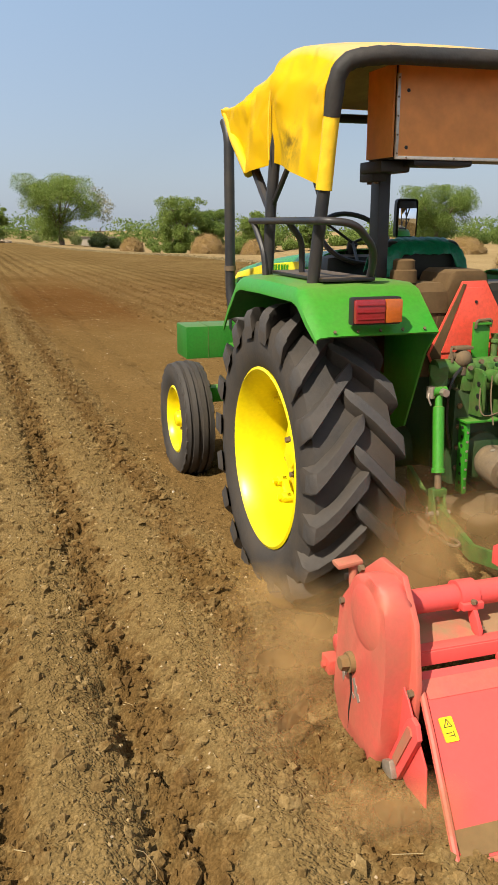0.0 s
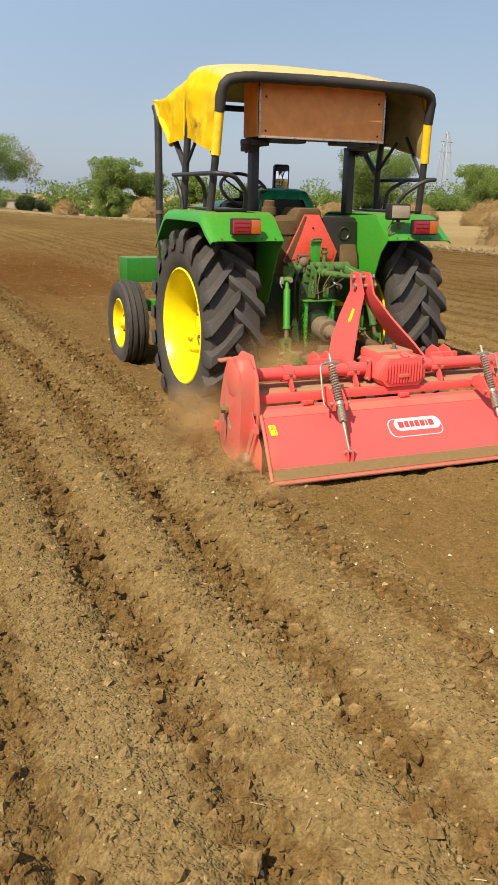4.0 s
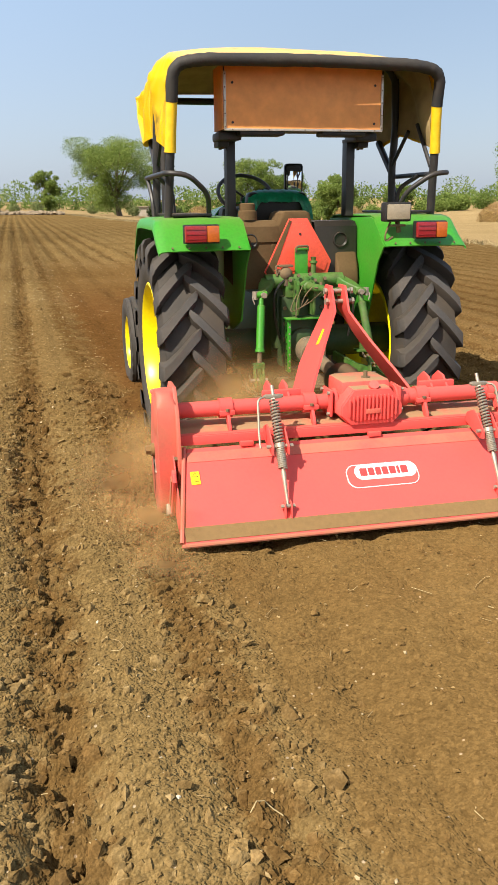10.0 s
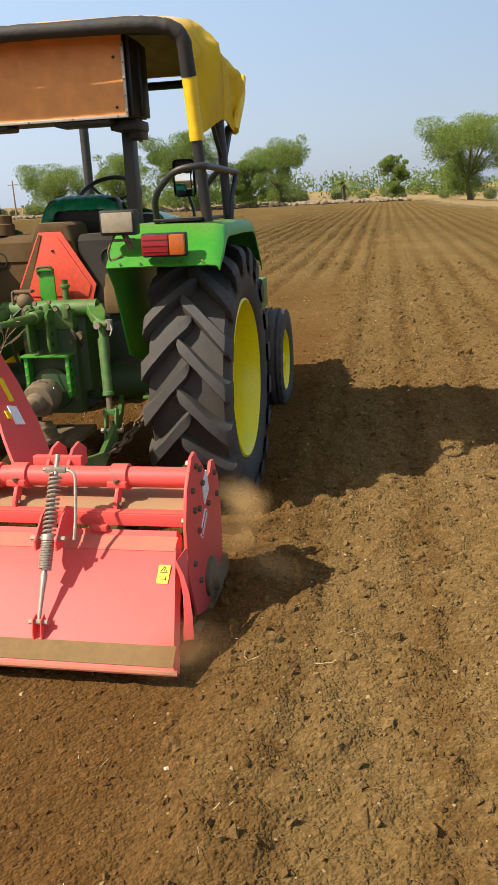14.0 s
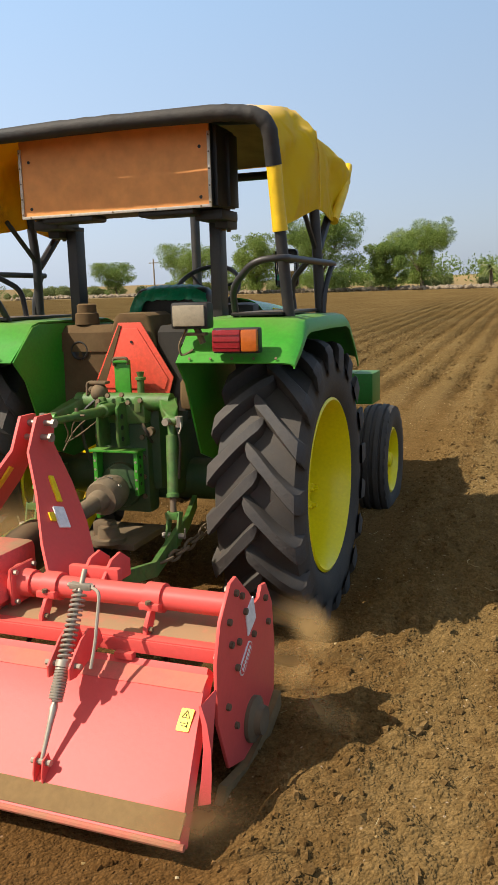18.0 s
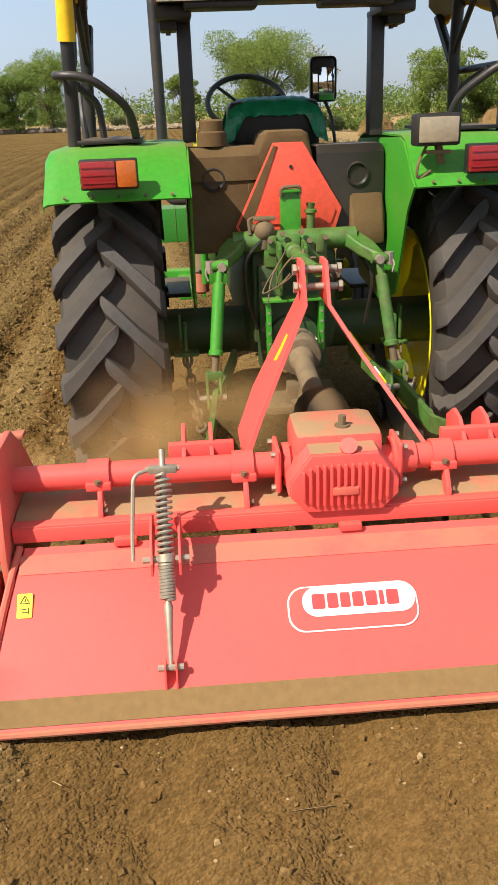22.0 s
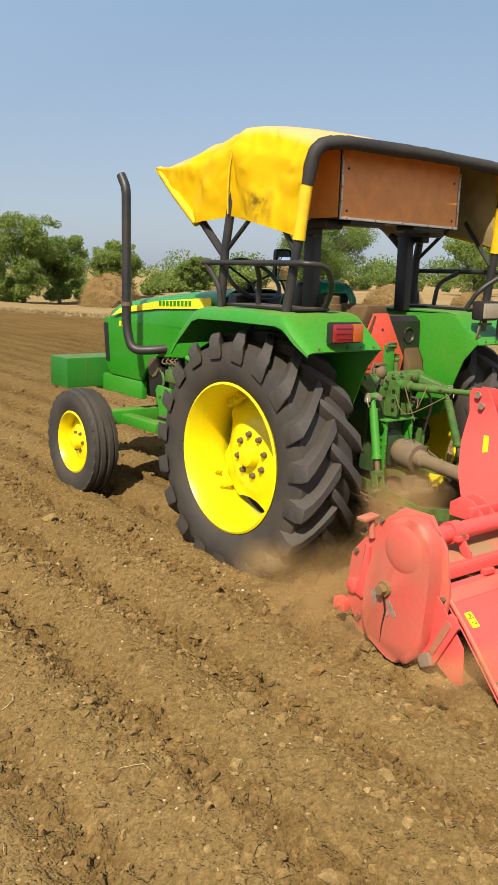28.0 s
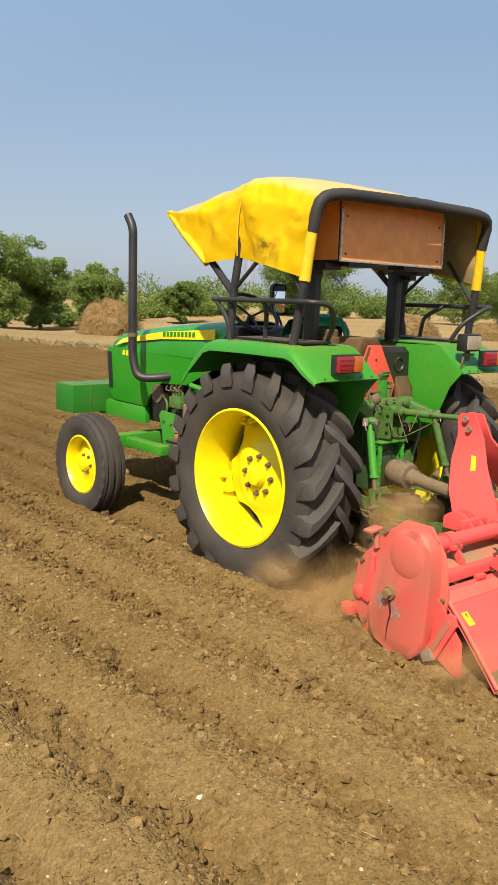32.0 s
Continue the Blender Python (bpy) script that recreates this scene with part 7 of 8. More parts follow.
def tiller_body():
    bm = bmesh.new()
    tube(bm, [(-0.93, -1.45, 0.475), (0.93, -1.45, 0.475)], 0.037, 20)
    part("cross_tube", bm, RED, tiller, "round red cross tube")
    bm = bmesh.new()
    deck = [(-1.18, 0.26), (-1.22, 0.34), (-1.28, 0.385), (-1.38, 0.402), (-1.50, 0.392), (-1.565, 0.372)]
    sheet(bm, [[(x, y, z) for y, z in deck] for x in (-0.925, -0.45, 0, 0.45, 0.925)], 0.01)
    part("deck", bm, RED_DECK, tiller, "red deck plate covered with brown soil")
    bm = bmesh.new()
    box(bm, (0, -1.573, 0.362), (1.85, 0.014, 0.042), 0.003)
    box(bm, (0, -1.556, 0.384), (1.85, 0.040, 0.008), 0.002)
    part("rear_bar", bm, RED, tiller)
    bm = bmesh.new()
    rows = []
    for x in (-1.0, -0.985, -0.5, 0, 0.5, 0.985, 1.0):
        row = []
        for k, (y, z) in enumerate(FLAP):
            w = 0.908 + 0.075 * (FLAP[0][0] - y) / (FLAP[0][0] - FLAP[-1][0])
            row.append((x * w / 1.0, y + (0.012 if abs(x) > 0.99 else 0), z - (0.02 if abs(x) > 0.99 else 0)))
        rows.append(row)
    sheet(bm, rows, 0.006)
    flap = part("rear_flap", bm, RED, tiller, "wide pinkish-red sheet steel rear flap")
    bm = bmesh.new()
    sheet(bm, [[(x, y, flap_at(y) + 0.0045) for y in (-1.905, -1.93, -1.955)] for x in (-0.965, -0.7, -0.4, 0, 0.4, 0.7, 0.965)], 0.004)
    part("soil_band", bm, CAKED, flap, "band of brown soil caked on the lower edge")
    bm = bmesh.new()
    sheet(bm, [[(x, y, flap_at(y) + 0.003) for y in (-1.604, -1.625, -1.655)] for x in (-0.905, -0.5, 0, 0.5, 0.905)], 0.002)
    part("dust_band", bm, RED_DECK, flap, "dusty upper strip of the flap")
    bm = bmesh.new()
    tube(bm, [(-0.982, -1.962, 0.018), (0.982, -1.962, 0.018)], 0.010, 8)
    part("lower_rod", bm, RED_WORN, flap, "worn red lower edge rod")
    bm = bmesh.new()
    tube(bm, [(-0.908 - 0.2 * (FLAP[0][0] - y), y, z + 0.004) for y, z in FLAP], 0.010, 8)
    part("side_rim", bm, RED_CASE, flap, "dusty rolled rim along the side of the flap")
    for x in (-0.62, -0.0, 0.62):
        bm = bmesh.new()
        box(bm, (x, -1.588, 0.336), (0.062, 0.03, 0.022), 0.004)
        part("hinge", bm, RED, flap)
    slope = math.atan2(0.222 - 0.140, 0.095)
    lay = Matrix.Translation((0, -1.765, flap_at(-1.765) + 0.002)) @ Matrix.Rotation(slope, 4, "X")
    bm = bmesh.new()
    slab(bm, round_rect(0.345, 0.122, 0.045, 6, -0.025, -0.008), lay @ Matrix.Translation((0, 0, 0.0005)), 0.004)
    logo = part("name_plate", bm, WHITE, flap, "thin white outline round the badge")
    bm = bmesh.new()
    slab(bm, round_rect(0.337, 0.114, 0.042, 6, -0.025, -0.008), lay @ Matrix.Translation((0, 0, 0.0012)), 0.0045)
    part("plate_field", bm, RED, logo)
    bm = bmesh.new()
    slab(bm, round_rect(0.300, 0.080, 0.039, 7), lay @ Matrix.Translation((-0.008, 0.010, 0.002)), 0.006)
    part("white_badge", bm, WHITE, logo, "white badge with rounded ends")
    for k in range(7):
        bm = bmesh.new()
        slab(bm, round_rect((0.034, 0.028, 0.026, 0.028, 0.030, 0.012, 0.032)[k], 0.040, 0.004, 2), lay @ Matrix.Translation((-0.1155 + (0, 0.0375, 0.071, 0.1045, 0.1405, 0.168, 0.197)[k], 0.010, 0.006)), 0.003)
        part("badge_bar", bm, RED_INK, logo, "red bar printed on the badge")
    for s in (-1, 1):
        bm = bmesh.new()
        m = Matrix.Translation((s * 0.883, -1.724, flap_at(-1.724) + 0.003)) @ Matrix.Rotation(slope, 4, "X")
        slab(bm, round_rect(0.040, 0.066, 0.004, 2), m, 0.004)
        tag = part("warning_sticker", bm, STICKER, flap, "yellow warning sticker")
        bm = bmesh.new()
        up = m @ Matrix.Translation((0, 0, 0.003))
        for a, b in (((-0.012, 0.006), (0.012, 0.006)), ((-0.012, 0.006), (0, 0.027)), ((0.012, 0.006), (0, 0.027)), ((0, 0.010), (0.001, 0.018)), ((-0.012, -0.010), (0.004, -0.010)), ((-0.006, -0.018), (0.008, -0.018)), ((0.010, -0.006), (0.010, -0.022))):
            tube(bm, [up @ Vector((*a, 0)), up @ Vector((*b, 0))], 0.0010, 5)
        part("print", bm, INK, tag)
    bm = bmesh.new()
    side_slab(bm, [(-1.57, 0.35), (-1.64, 0.29), (-1.757, 0.15), (-1.768, -0.01), (-1.74, -0.015), (-1.64, 0.04), (-1.57, 0.08)], -0.962, 0.006, 0.002)
    part("side_deflector", bm, RED, tiller)
    bm = bmesh.new()
    edge = [(0.925, -1.706, 0.274), (0.956, -1.738, 0.238), (0.981, -1.773, 0.190), (0.995, -1.804, 0.130), (1.002, -1.832, 0.066)]
    lip = [(x - 0.005 - 0.006 * k, y - 0.004 - 0.004 * k, z) for k, (x, y, z) in enumerate(edge)]
    root = [(0.937 + 0.012 * k, -1.622 - 0.044 * k, 0.287 - 0.050 * k) for k in range(5)]
    sheet(bm, [lip, edge, root], 0.005)
    part("side_deflector", bm, RED, tiller, "red side plate bent outwards")


tiller_body()


def clamp(x):
    bm = bmesh.new()
    lathe(bm, [(-0.030, 0.038), (-0.030, 0.047), (0.030, 0.047), (0.030, 0.038)], 20, "x", (x, -1.45, 0.475), close=True)
    box(bm, (x, -1.495, 0.462), (0.070, 0.03, 0.022), 0.004)
    body = part("tube_clamp", bm, RED, tiller)
    bm = bmesh.new()
    side_slab(bm, [(-1.475, 0.455), (-1.515, 0.452), (-1.548, 0.405), (-1.548, 0.378), (-1.515, 0.378), (-1.49, 0.42)], x + 0.004, 0.014, 0.003)
    part("lug", bm, RED, body)
    bm = bmesh.new()
    bolt(bm, (x, -1.508, 0.472), (0, 0, 1), 0.010, 0.010)
    part("bolt", bm, IRON, body)
    bm = bmesh.new()
    bolt(bm, (x + 0.01, -1.53, 0.40), (1, 0, 0), 0.009, 0.014)
    part("bolt", bm, IRON, body)


for cx in (-0.69, -0.285, 0.285, 0.665):
    clamp(cx)


def gearbox():
    w, top, low = 0.152, 0.555, 0.385
    face = [(-w, 0.43), (-w + 0.045, low), (w - 0.045, low), (w, 0.43), (w, 0.475), (w - 0.06, top), (-w + 0.06, top), (-w, 0.475)]
    face = [(x - 0.016, z) for x, z in face]
    bm = bmesh.new()
    back_slab(bm, face, -1.475, 0.21, 0.012)
    box(bm, (-0.016, -1.40, 0.49), (0.25, 0.22, 0.18), 0.03)
    case = part("gearbox", bm, RED_DECK, tiller, "red cast gearbox caked with brown soil on top")
    bm = bmesh.new()
    back_slab(bm, [(-0.016 + (x + 0.016) * 0.97, 0.47 + (z - 0.47) * 0.97) for x, z in face], -1.588, 0.018, 0.004)
    cover = part("gear_cover", bm, RED, case)
    for k in range(13):
        x = -0.016 - 0.114 + 0.019 * k
        h = 0.118 - max(0, abs(x + 0.016) - 0.08) * 1.0
        bm = bmesh.new()
        box(bm, (x, -1.600, 0.468), (0.008, 0.018, h), 0.002)
        part("rib", bm, RED, cover)
    bm = bmesh.new()
    box(bm, (-0.016, -1.606, 0.452), (0.07, 0.014, 0.022), 0.003)
    part("cast_plate", bm, RED_CASE, cover)
    bm = bmesh.new()
    tube(bm, [(0.0, -1.45, 0.55), (0.0, -1.45, 0.585)], 0.022, 12)
    tube(bm, [(0.0, -1.45, 0.585), (0.0, -1.45, 0.612)], 0.011, 8)
    part("filler_plug", bm, IRON, case)
    bm = bmesh.new()
    tube(bm, [(0.0, -1.55, 0.545), (-0.004, -1.578, 0.572)], 0.024, 12)
    part("vent_cap", bm, RED_DECK, case)
    for s in (-1, 1):
        bm = bmesh.new()
        lathe(bm, [(0.0, 0.062), (0.018, 0.062), (0.02, 0.05), (0.07, 0.045)], 20, "x", (s * 0.155 - 0.016, -1.45, 0.475))
        box(bm, (s * 0.172 - 0.016, -1.45, 0.475), (0.016, 0.13, 0.13), 0.01)
        flange = part("flange", bm, RED, case)
        for dy, dz in ((-0.05, -0.05), (-0.05, 0.05), (0.05, 0.05)):
            bm = bmesh.new()
            bolt(bm, (s * 0.18 - 0.016, -1.45 + dy, 0.475 + dz), (s, 0, 0), 0.009, 0.012)
            part("bolt", bm, STEEL, flange)


gearbox()


def mast():
    first = None
    for s in (-1, 1):
        bm = bmesh.new()
        rows = [[(s * 0.036 - 0.02, -1.015, 0.985), (s * 0.036 - 0.02, -1.105, 0.985)], [(s * 0.036 - 0.02, -1.0, 0.95), (s * 0.036 - 0.02, -1.13, 0.94)], [(s * 0.036 - 0.02, -1.008, 0.865), (s * 0.036 - 0.02, -1.170, 0.865)],
                [(s * 0.115 - 0.015, -1.03, 0.73), (s * 0.115 - 0.015, -1.255, 0.73)], [(s * 0.205 - 0.01, -1.09, 0.59), (s * 0.205 - 0.01, -1.375, 0.59)], [(s * 0.272, -1.17, 0.475), (s * 0.272, -1.45, 0.475)]]
        sheet(bm, rows, 0.012)
        plate = part("mast_plate", bm, RED, tiller, "bent red hitch mast plate")
        first = first or plate
        down = (Vector(rows[4][0]) - Vector(rows[3][0])).normalized()
        back = Vector((0, -1, 0))
        back = (back - down * back.dot(down)).normalized()
        out = down.cross(back) if s > 0 else back.cross(down)
        out = out if out.x * s > 0 else -out

        def on_plate(u, v):
            """A frame on the plate's outer face: u from its middle downwards, v backwards."""
            c = (Vector(rows[3][0]) + Vector(rows[4][1])) / 2 + down * u + back * v
            m = Matrix((down, down.cross(out) * -1, out)).transposed().to_4x4()
            return Matrix.Translation(c + out * 0.004) @ m

        if s < 0:
            bm = bmesh.new()
            slab(bm, round_rect(0.125, 0.028, 0.003, 2), on_plate(-0.11, 0.0), 0.02)
            part("yellow_strip", bm, STICKER, plate)
        else:
            for name, mat, w, h, u, v in (("white_label", WHITE, 0.085, 0.055, 0.03, 0.0), ("yellow_strip", STICKER, 0.11, 0.026, -0.09, -0.02), ("yellow_strip", STICKER, 0.035, 0.026, 0.03, 0.046)):
                bm = bmesh.new()
                slab(bm, round_rect(w, h, 0.003, 2), on_plate(u, v), 0.006)
                part(name, bm, mat, plate)
        bm = bmesh.new()
        side_slab(bm, [(-1.24, 0.46), (-1.24, 0.52), (-1.30, 0.56), (-1.36, 0.55), (-1.42, 0.50), (-1.42, 0.46)], s * 0.37, 0.012, 0.003)
        side_slab(bm, [(-1.24, 0.46), (-1.24, 0.52), (-1.30, 0.56), (-1.36, 0.55), (-1.42, 0.50), (-1.42, 0.46)], s * 0.45, 0.012, 0.003)
        box(bm, (s * 0.40, -1.38, 0.505), (0.19, 0.03, 0.05), 0.006)
        part("hitch_lug", bm, RED, tiller)
    bm = bmesh.new()
    for y, z in ((-1.06, 0.955), (-1.085, 0.905)):
        tube(bm, [(-0.085, y, z), (0.05, y, z)], 0.0115, 10)
        for x in (-0.088, 0.052):
            bolt(bm, (x, y, z), (1, 0, 0), 0.018, 0.012)
    part("hitch_pin", bm, STEEL, first)


mast()


def spring_strut(s):
    top, low = Vector((s * 0.503, -1.598, 0.600)), Vector((s * 0.506, -1.890, 0.120))

    def along(u):
        return top.lerp(low, u)

    bm = bmesh.new()
    tube(bm, [along(0), along(0.70), along(0.72), along(0.80), along(0.99)], [0.0085, 0.0085, 0.012, 0.009, 0.006], 10)
    root = part("spring_strut", bm, STEEL, tiller, "steel spring rod that presses on the flap")
    d = (low - top).normalized()
    turn = d.to_track_quat("Z", "X").to_matrix().to_4x4()
    for u0, u1, r, n in ((0.12, 0.49, 0.0195, 14), (0.515, 0.69, 0.0185, 12)):
        bm = bmesh.new()
        pts = []
        for k in range(n * 10 + 1):
            a = 2 * math.pi * k / 10
            pts.append(along(u0 + (u1 - u0) * k / (n * 10)) + turn @ Vector((r * math.cos(a), r * math.sin(a), 0)))
        tube(bm, pts, 0.0044, 6)
        part("coil", bm, STEEL, root)
    bm = bmesh.new()
    tube(bm, [along(0.485), along(0.52)], 0.024, 14)
    part("collar", bm, STEEL, root)
    bm = bmesh.new()
    box(bm, along(0.092), (0.075, 0.022, 0.020), 0.004)
    tube(bm, [along(0.09) + Vector((-0.045, 0, 0)), along(0.09) + Vector((0.045, 0, 0))], 0.008, 8)
    part("upper_block", bm, STEEL, root)
    bm = bmesh.new()
    tube(bm, arc_path([along(0.09) + Vector((0.03 * s, 0, 0)), along(0.12) + Vector((0.075 * s, -0.01, 0.01)), along(0.40) + Vector((0.085 * s, 0.01, 0.0)), along(0.52) + Vector((0.085 * s, 0.015, 0.0))], 0.05), 0.0055, 8)
    part("side_rod", bm, STEEL, root)
    for k in (-1, 1):
        bm = bmesh.new()
        side_slab(bm, [(-1.60, 0.415), (-1.66, 0.44), (-1.705, 0.42), (-1.775, 0.36), (-1.775, 0.325), (-1.74, 0.32), (-1.585, 0.37)], s * 0.505 + k * 0.036, 0.007, 0.002)
        part("strut_bracket", bm, RED, root)
        bm = bmesh.new()
        side_slab(bm, [(-1.862, flap_at(-1.862)), (-1.872, 0.150), (-1.900, 0.140), (-1.910, 0.10), (-1.908, flap_at(-1.908))], s * 0.506 + k * 0.014, 0.005, 0.001)
        part("foot_bracket", bm, RED, root)
    bm = bmesh.new()
    tube(bm, [along(0.985) + Vector((-0.032, 0, 0)), along(0.985) + Vector((0.032, 0, 0))], 0.009, 8)
    part("pivot_bolt", bm, STEEL, root)
    bm = bmesh.new()
    tube(bm, [along(0.505) + Vector((-0.06, 0, 0)), along(0.505) + Vector((0.06, 0, 0))], 0.009, 8)
    part("pivot_bolt", bm, STEEL, root)


for side in (-1, 1):
    spring_strut(side)


def end_plates():
    bm = bmesh.new()
    back = [(-1.117, 0.233), (-1.133, 0.348), (-1.179, 0.400), (-1.29, 0.52), (-1.404, 0.607), (-1.543, 0.607), (-1.622, 0.50), (-1.655, 0.33), (-1.64, 0.12), (-1.60, 0.02), (-1.46, -0.03), (-1.28, -0.01), (-1.193, 0.022), (-1.123, 0.122)]
    side_slab(bm, back, -0.938, 0.018, 0.004)
    plate = part("chain_case", bm, RED_CASE, tiller, "bulging red chain case with scraped paint")
    bm = bmesh.new()
    cover = [(-1.444, 0.586), (-1.530, 0.592), (-1.582, 0.562), (-1.612, 0.465), (-1.615, 0.311), (-1.590, 0.085), (-1.525, 0.008), (-1.443, -0.003), (-1.364, 0.030), (-1.285, 0.072), (-1.284, 0.186), (-1.306, 0.347), (-1.374, 0.516)]
    side_slab(bm, rounded(cover), -0.982, 0.085, 0.026)
    bulge = part("bulged_cover", bm, RED_CASE, plate, smooth=60)
    bm = bmesh.new()
    lathe(bm, [(-1.018, 0.108), (-1.0265, 0.090), (-1.0315, 0.066), (-1.0345, 0.034), (-1.0352, 0.004)], 28, "x", (0, -1.482, 0.468))
    part("round_bulge", bm, RED_CASE, bulge, smooth=60)
    bm = bmesh.new()
    tube(bm, [(-1.022, -1.406, 0.285), (-1.040, -1.406, 0.285)], [0.033, 0.031], 12)
    tube(bm, [(-1.040, -1.406, 0.285), (-1.064, -1.406, 0.285)], [0.024, 0.021], 6)
    part("oil_plug", bm, CAKED, bulge, "soil-caked oil plug")
    rng = random.Random(12)
    for y, z, r in ((-1.345, 0.245, 0.020), (-1.352, 0.212, 0.016), (-1.368, 0.232, 0.011), (-1.428, 0.232, 0.012), (-1.440, 0.208, 0.019), (-1.458, 0.190, 0.014), (-1.425, 0.182, 0.009)):
        bm = bmesh.new()
        side_slab(bm, [(y + r * rng.uniform(0.45, 1.1) * math.cos(a), z + 1.3 * r * rng.uniform(0.45, 1.1) * math.sin(a)) for a in (0.2, 0.9, 1.7, 2.5, 3.2, 4.0, 4.8, 5.6)], -1.0252, 0.002)
        part("scraped_patch", bm, ALU, bulge, "flecks of scraped bare paint")
    bm = bmesh.new()
    tube(bm, [(-1.024, -1.400, 0.255), (-1.024, -1.412, 0.19), (-1.024, -1.398, 0.12), (-1.022, -1.392, 0.03)], [0.007, 0.0045, 0.0035, 0.002], 6)
    part("oil_streak", bm, TANK, bulge, "dark oily streak below the plug")
    bm = bmesh.new()
    side_slab(bm, [(-1.205, 0.245), (-1.18, 0.225), (-1.185, 0.175), (-1.22, 0.165), (-1.25, 0.20), (-1.245, 0.40), (-1.225, 0.41)], -0.955, 0.018, 0.004)
    part("case_bracket", bm, RED, plate)
    bm = bmesh.new()
    tube(bm, [(-0.955, -1.250, 0.44), (-0.955, -1.240, 0.525)], 0.014, 10)
    box(bm, (-0.972, -1.238, 0.528), (0.085, 0.055, 0.016), 0.007, Matrix.Rotation(radians(-6), 4, "Y"))
    part("breather_cap", bm, RED_WORN, plate)
    for y, z in ((-1.20, 0.46), (-1.165, 0.36), (-1.15, 0.18), (-1.20, 0.07), (-1.30, 0.53), (-1.60, 0.44), (-1.635, 0.30), (-1.62, 0.16), (-1.56, 0.06)):
        bm = bmesh.new()
        bolt(bm, (-0.947, y, z), (-1, 0, 0), 0.0115, 0.014)
        part("bolt", bm, IRON, plate)
    bm = bmesh.new()
    lathe(bm, [(-0.965, 0.03), (-0.962, 0.034), (-0.94, 0.036)], 16, "x", (0, -1.155, 0.20))
    part("boss", bm, RED, plate)
    for s in (-1, 1):
        bm = bmesh.new()
        side_slab(bm, [(-1.12, -0.01), (-1.13, 0.05), (-1.30, -0.02), (-1.46, -0.05), (-1.62, -0.02), (-1.66, -0.06), (-1.46, -0.10), (-1.28, -0.08)], s * 0.945, 0.03, 0.004)
        part("skid", bm, CAKED, tiller, "soil-caked skid shoe")
    bm = bmesh.new()
    outer = [(-1.738, 0.225), (-1.722, 0.262), (-1.695, 0.270), (-1.672, 0.250), (-1.572, 0.055), (-1.598, 0.015), (-1.638, 0.035)]
    side_slab(bm, outer, -0.975, 0.016, 0.004)
    arm = part("slot_arm", bm, RED, tiller)
    bm = bmesh.new()
    side_slab(bm, [(-1.710, 0.222), (-1.700, 0.240), (-1.685, 0.238), (-1.612, 0.092), (-1.635, 0.080)], -0.985, 0.006)
    part("slot", bm, RED_WORN, arm)
    bm = bmesh.new()
    box(bm, (-0.992, -1.604, 0.052), (0.018, 0.060, 0.050), 0.003, Matrix.Rotation(radians(-28), 4, "X"))
    part("slot_stop", bm, STEEL, arm)
    bm = bmesh.new()
    box(bm, (-0.955, -1.10, 0.10), (0.05, 0.07, 0.055), 0.008)
    bolt(bm, (-0.98, -1.10, 0.10), (-1, 0, 0), 0.012, 0.012)
    part("skid_lug", bm, RED, tiller)
    bm = bmesh.new()
    right = [(-1.15, 0.06), (-1.13, 0.22), (-1.145, 0.38), (-1.20, 0.465), (-1.245, 0.47), (-1.265, 0.435), (-1.31, 0.43), (-1.36, 0.49), (-1.455, 0.572), (-1.50, 0.565), (-1.585, 0.475), (-1.625, 0.36), (-1.63, 0.18), (-1.56, 0.0), (-1.44, -0.04), (-1.28, -0.02)]
    side_slab(bm, right, 0.936, 0.012, 0.003)
    end = part("end_plate", bm, RED, tiller, "flat red end plate with bolts")
    for y, z in ((-1.47, 0.525), (-1.425, 0.50), (-1.53, 0.455), (-1.52, 0.38), (-1.46, 0.365), (-1.40, 0.44), (-1.335, 0.34), (-1.22, 0.42), (-1.20, 0.33), (-1.48, 0.29), (-1.56, 0.20), (-1.50, 0.11)):
        bm = bmesh.new()
        bolt(bm, (0.941, y, z), (1, 0, 0), 0.011, 0.012)
        part("bolt", bm, IRON, end)
    for y, z in ((-1.478, 0.535), (-1.500, 0.470), (-1.520, 0.420), (-1.575, 0.362)):
        bm = bmesh.new()
        bolt(bm, (0.931, y, z), (-1, 0, 0), 0.013, 0.016)
        part("bolt", bm, STEEL, end)
    bm = bmesh.new()
    side_slab(bm, [(-1.31, 0.385), (-1.33, 0.465), (-1.395, 0.43), (-1.38, 0.35)], 0.944, 0.004)
    part("white_label", bm, WHITE, end)
    tilt = Matrix.Translation((0.944, -1.405, 0.288)) @ YZ @ Matrix.Rotation(radians(35), 4, "Z")
    bm = bmesh.new()
    slab(bm, round_rect(0.118, 0.040, 0.019, 5), tilt, 0.004)
    badge = part("white_badge", bm, WHITE, end)
    bm = bmesh.new()
    slab(bm, round_rect(0.110, 0.032, 0.015, 5), tilt, 0.0055)
    part("badge_field", bm, RED, badge)
    for k in range(7):
        bm = bmesh.new()
        slab(bm, round_rect(0.009, 0.016, 0.002, 2), tilt @ Matrix.Translation((-0.040 + 0.0133 * k, 0, 0)), 0.0075)
        part("badge_bar", bm, WHITE, badge)
    bm = bmesh.new()
    lathe(bm, [(0.94, 0.075), (0.955, 0.075), (0.965, 0.05), (0.985, 0.045)], 20, "x", (0, -1.36, 0.06))
    part("rotor_bearing", bm, IRON, end)


end_plates()


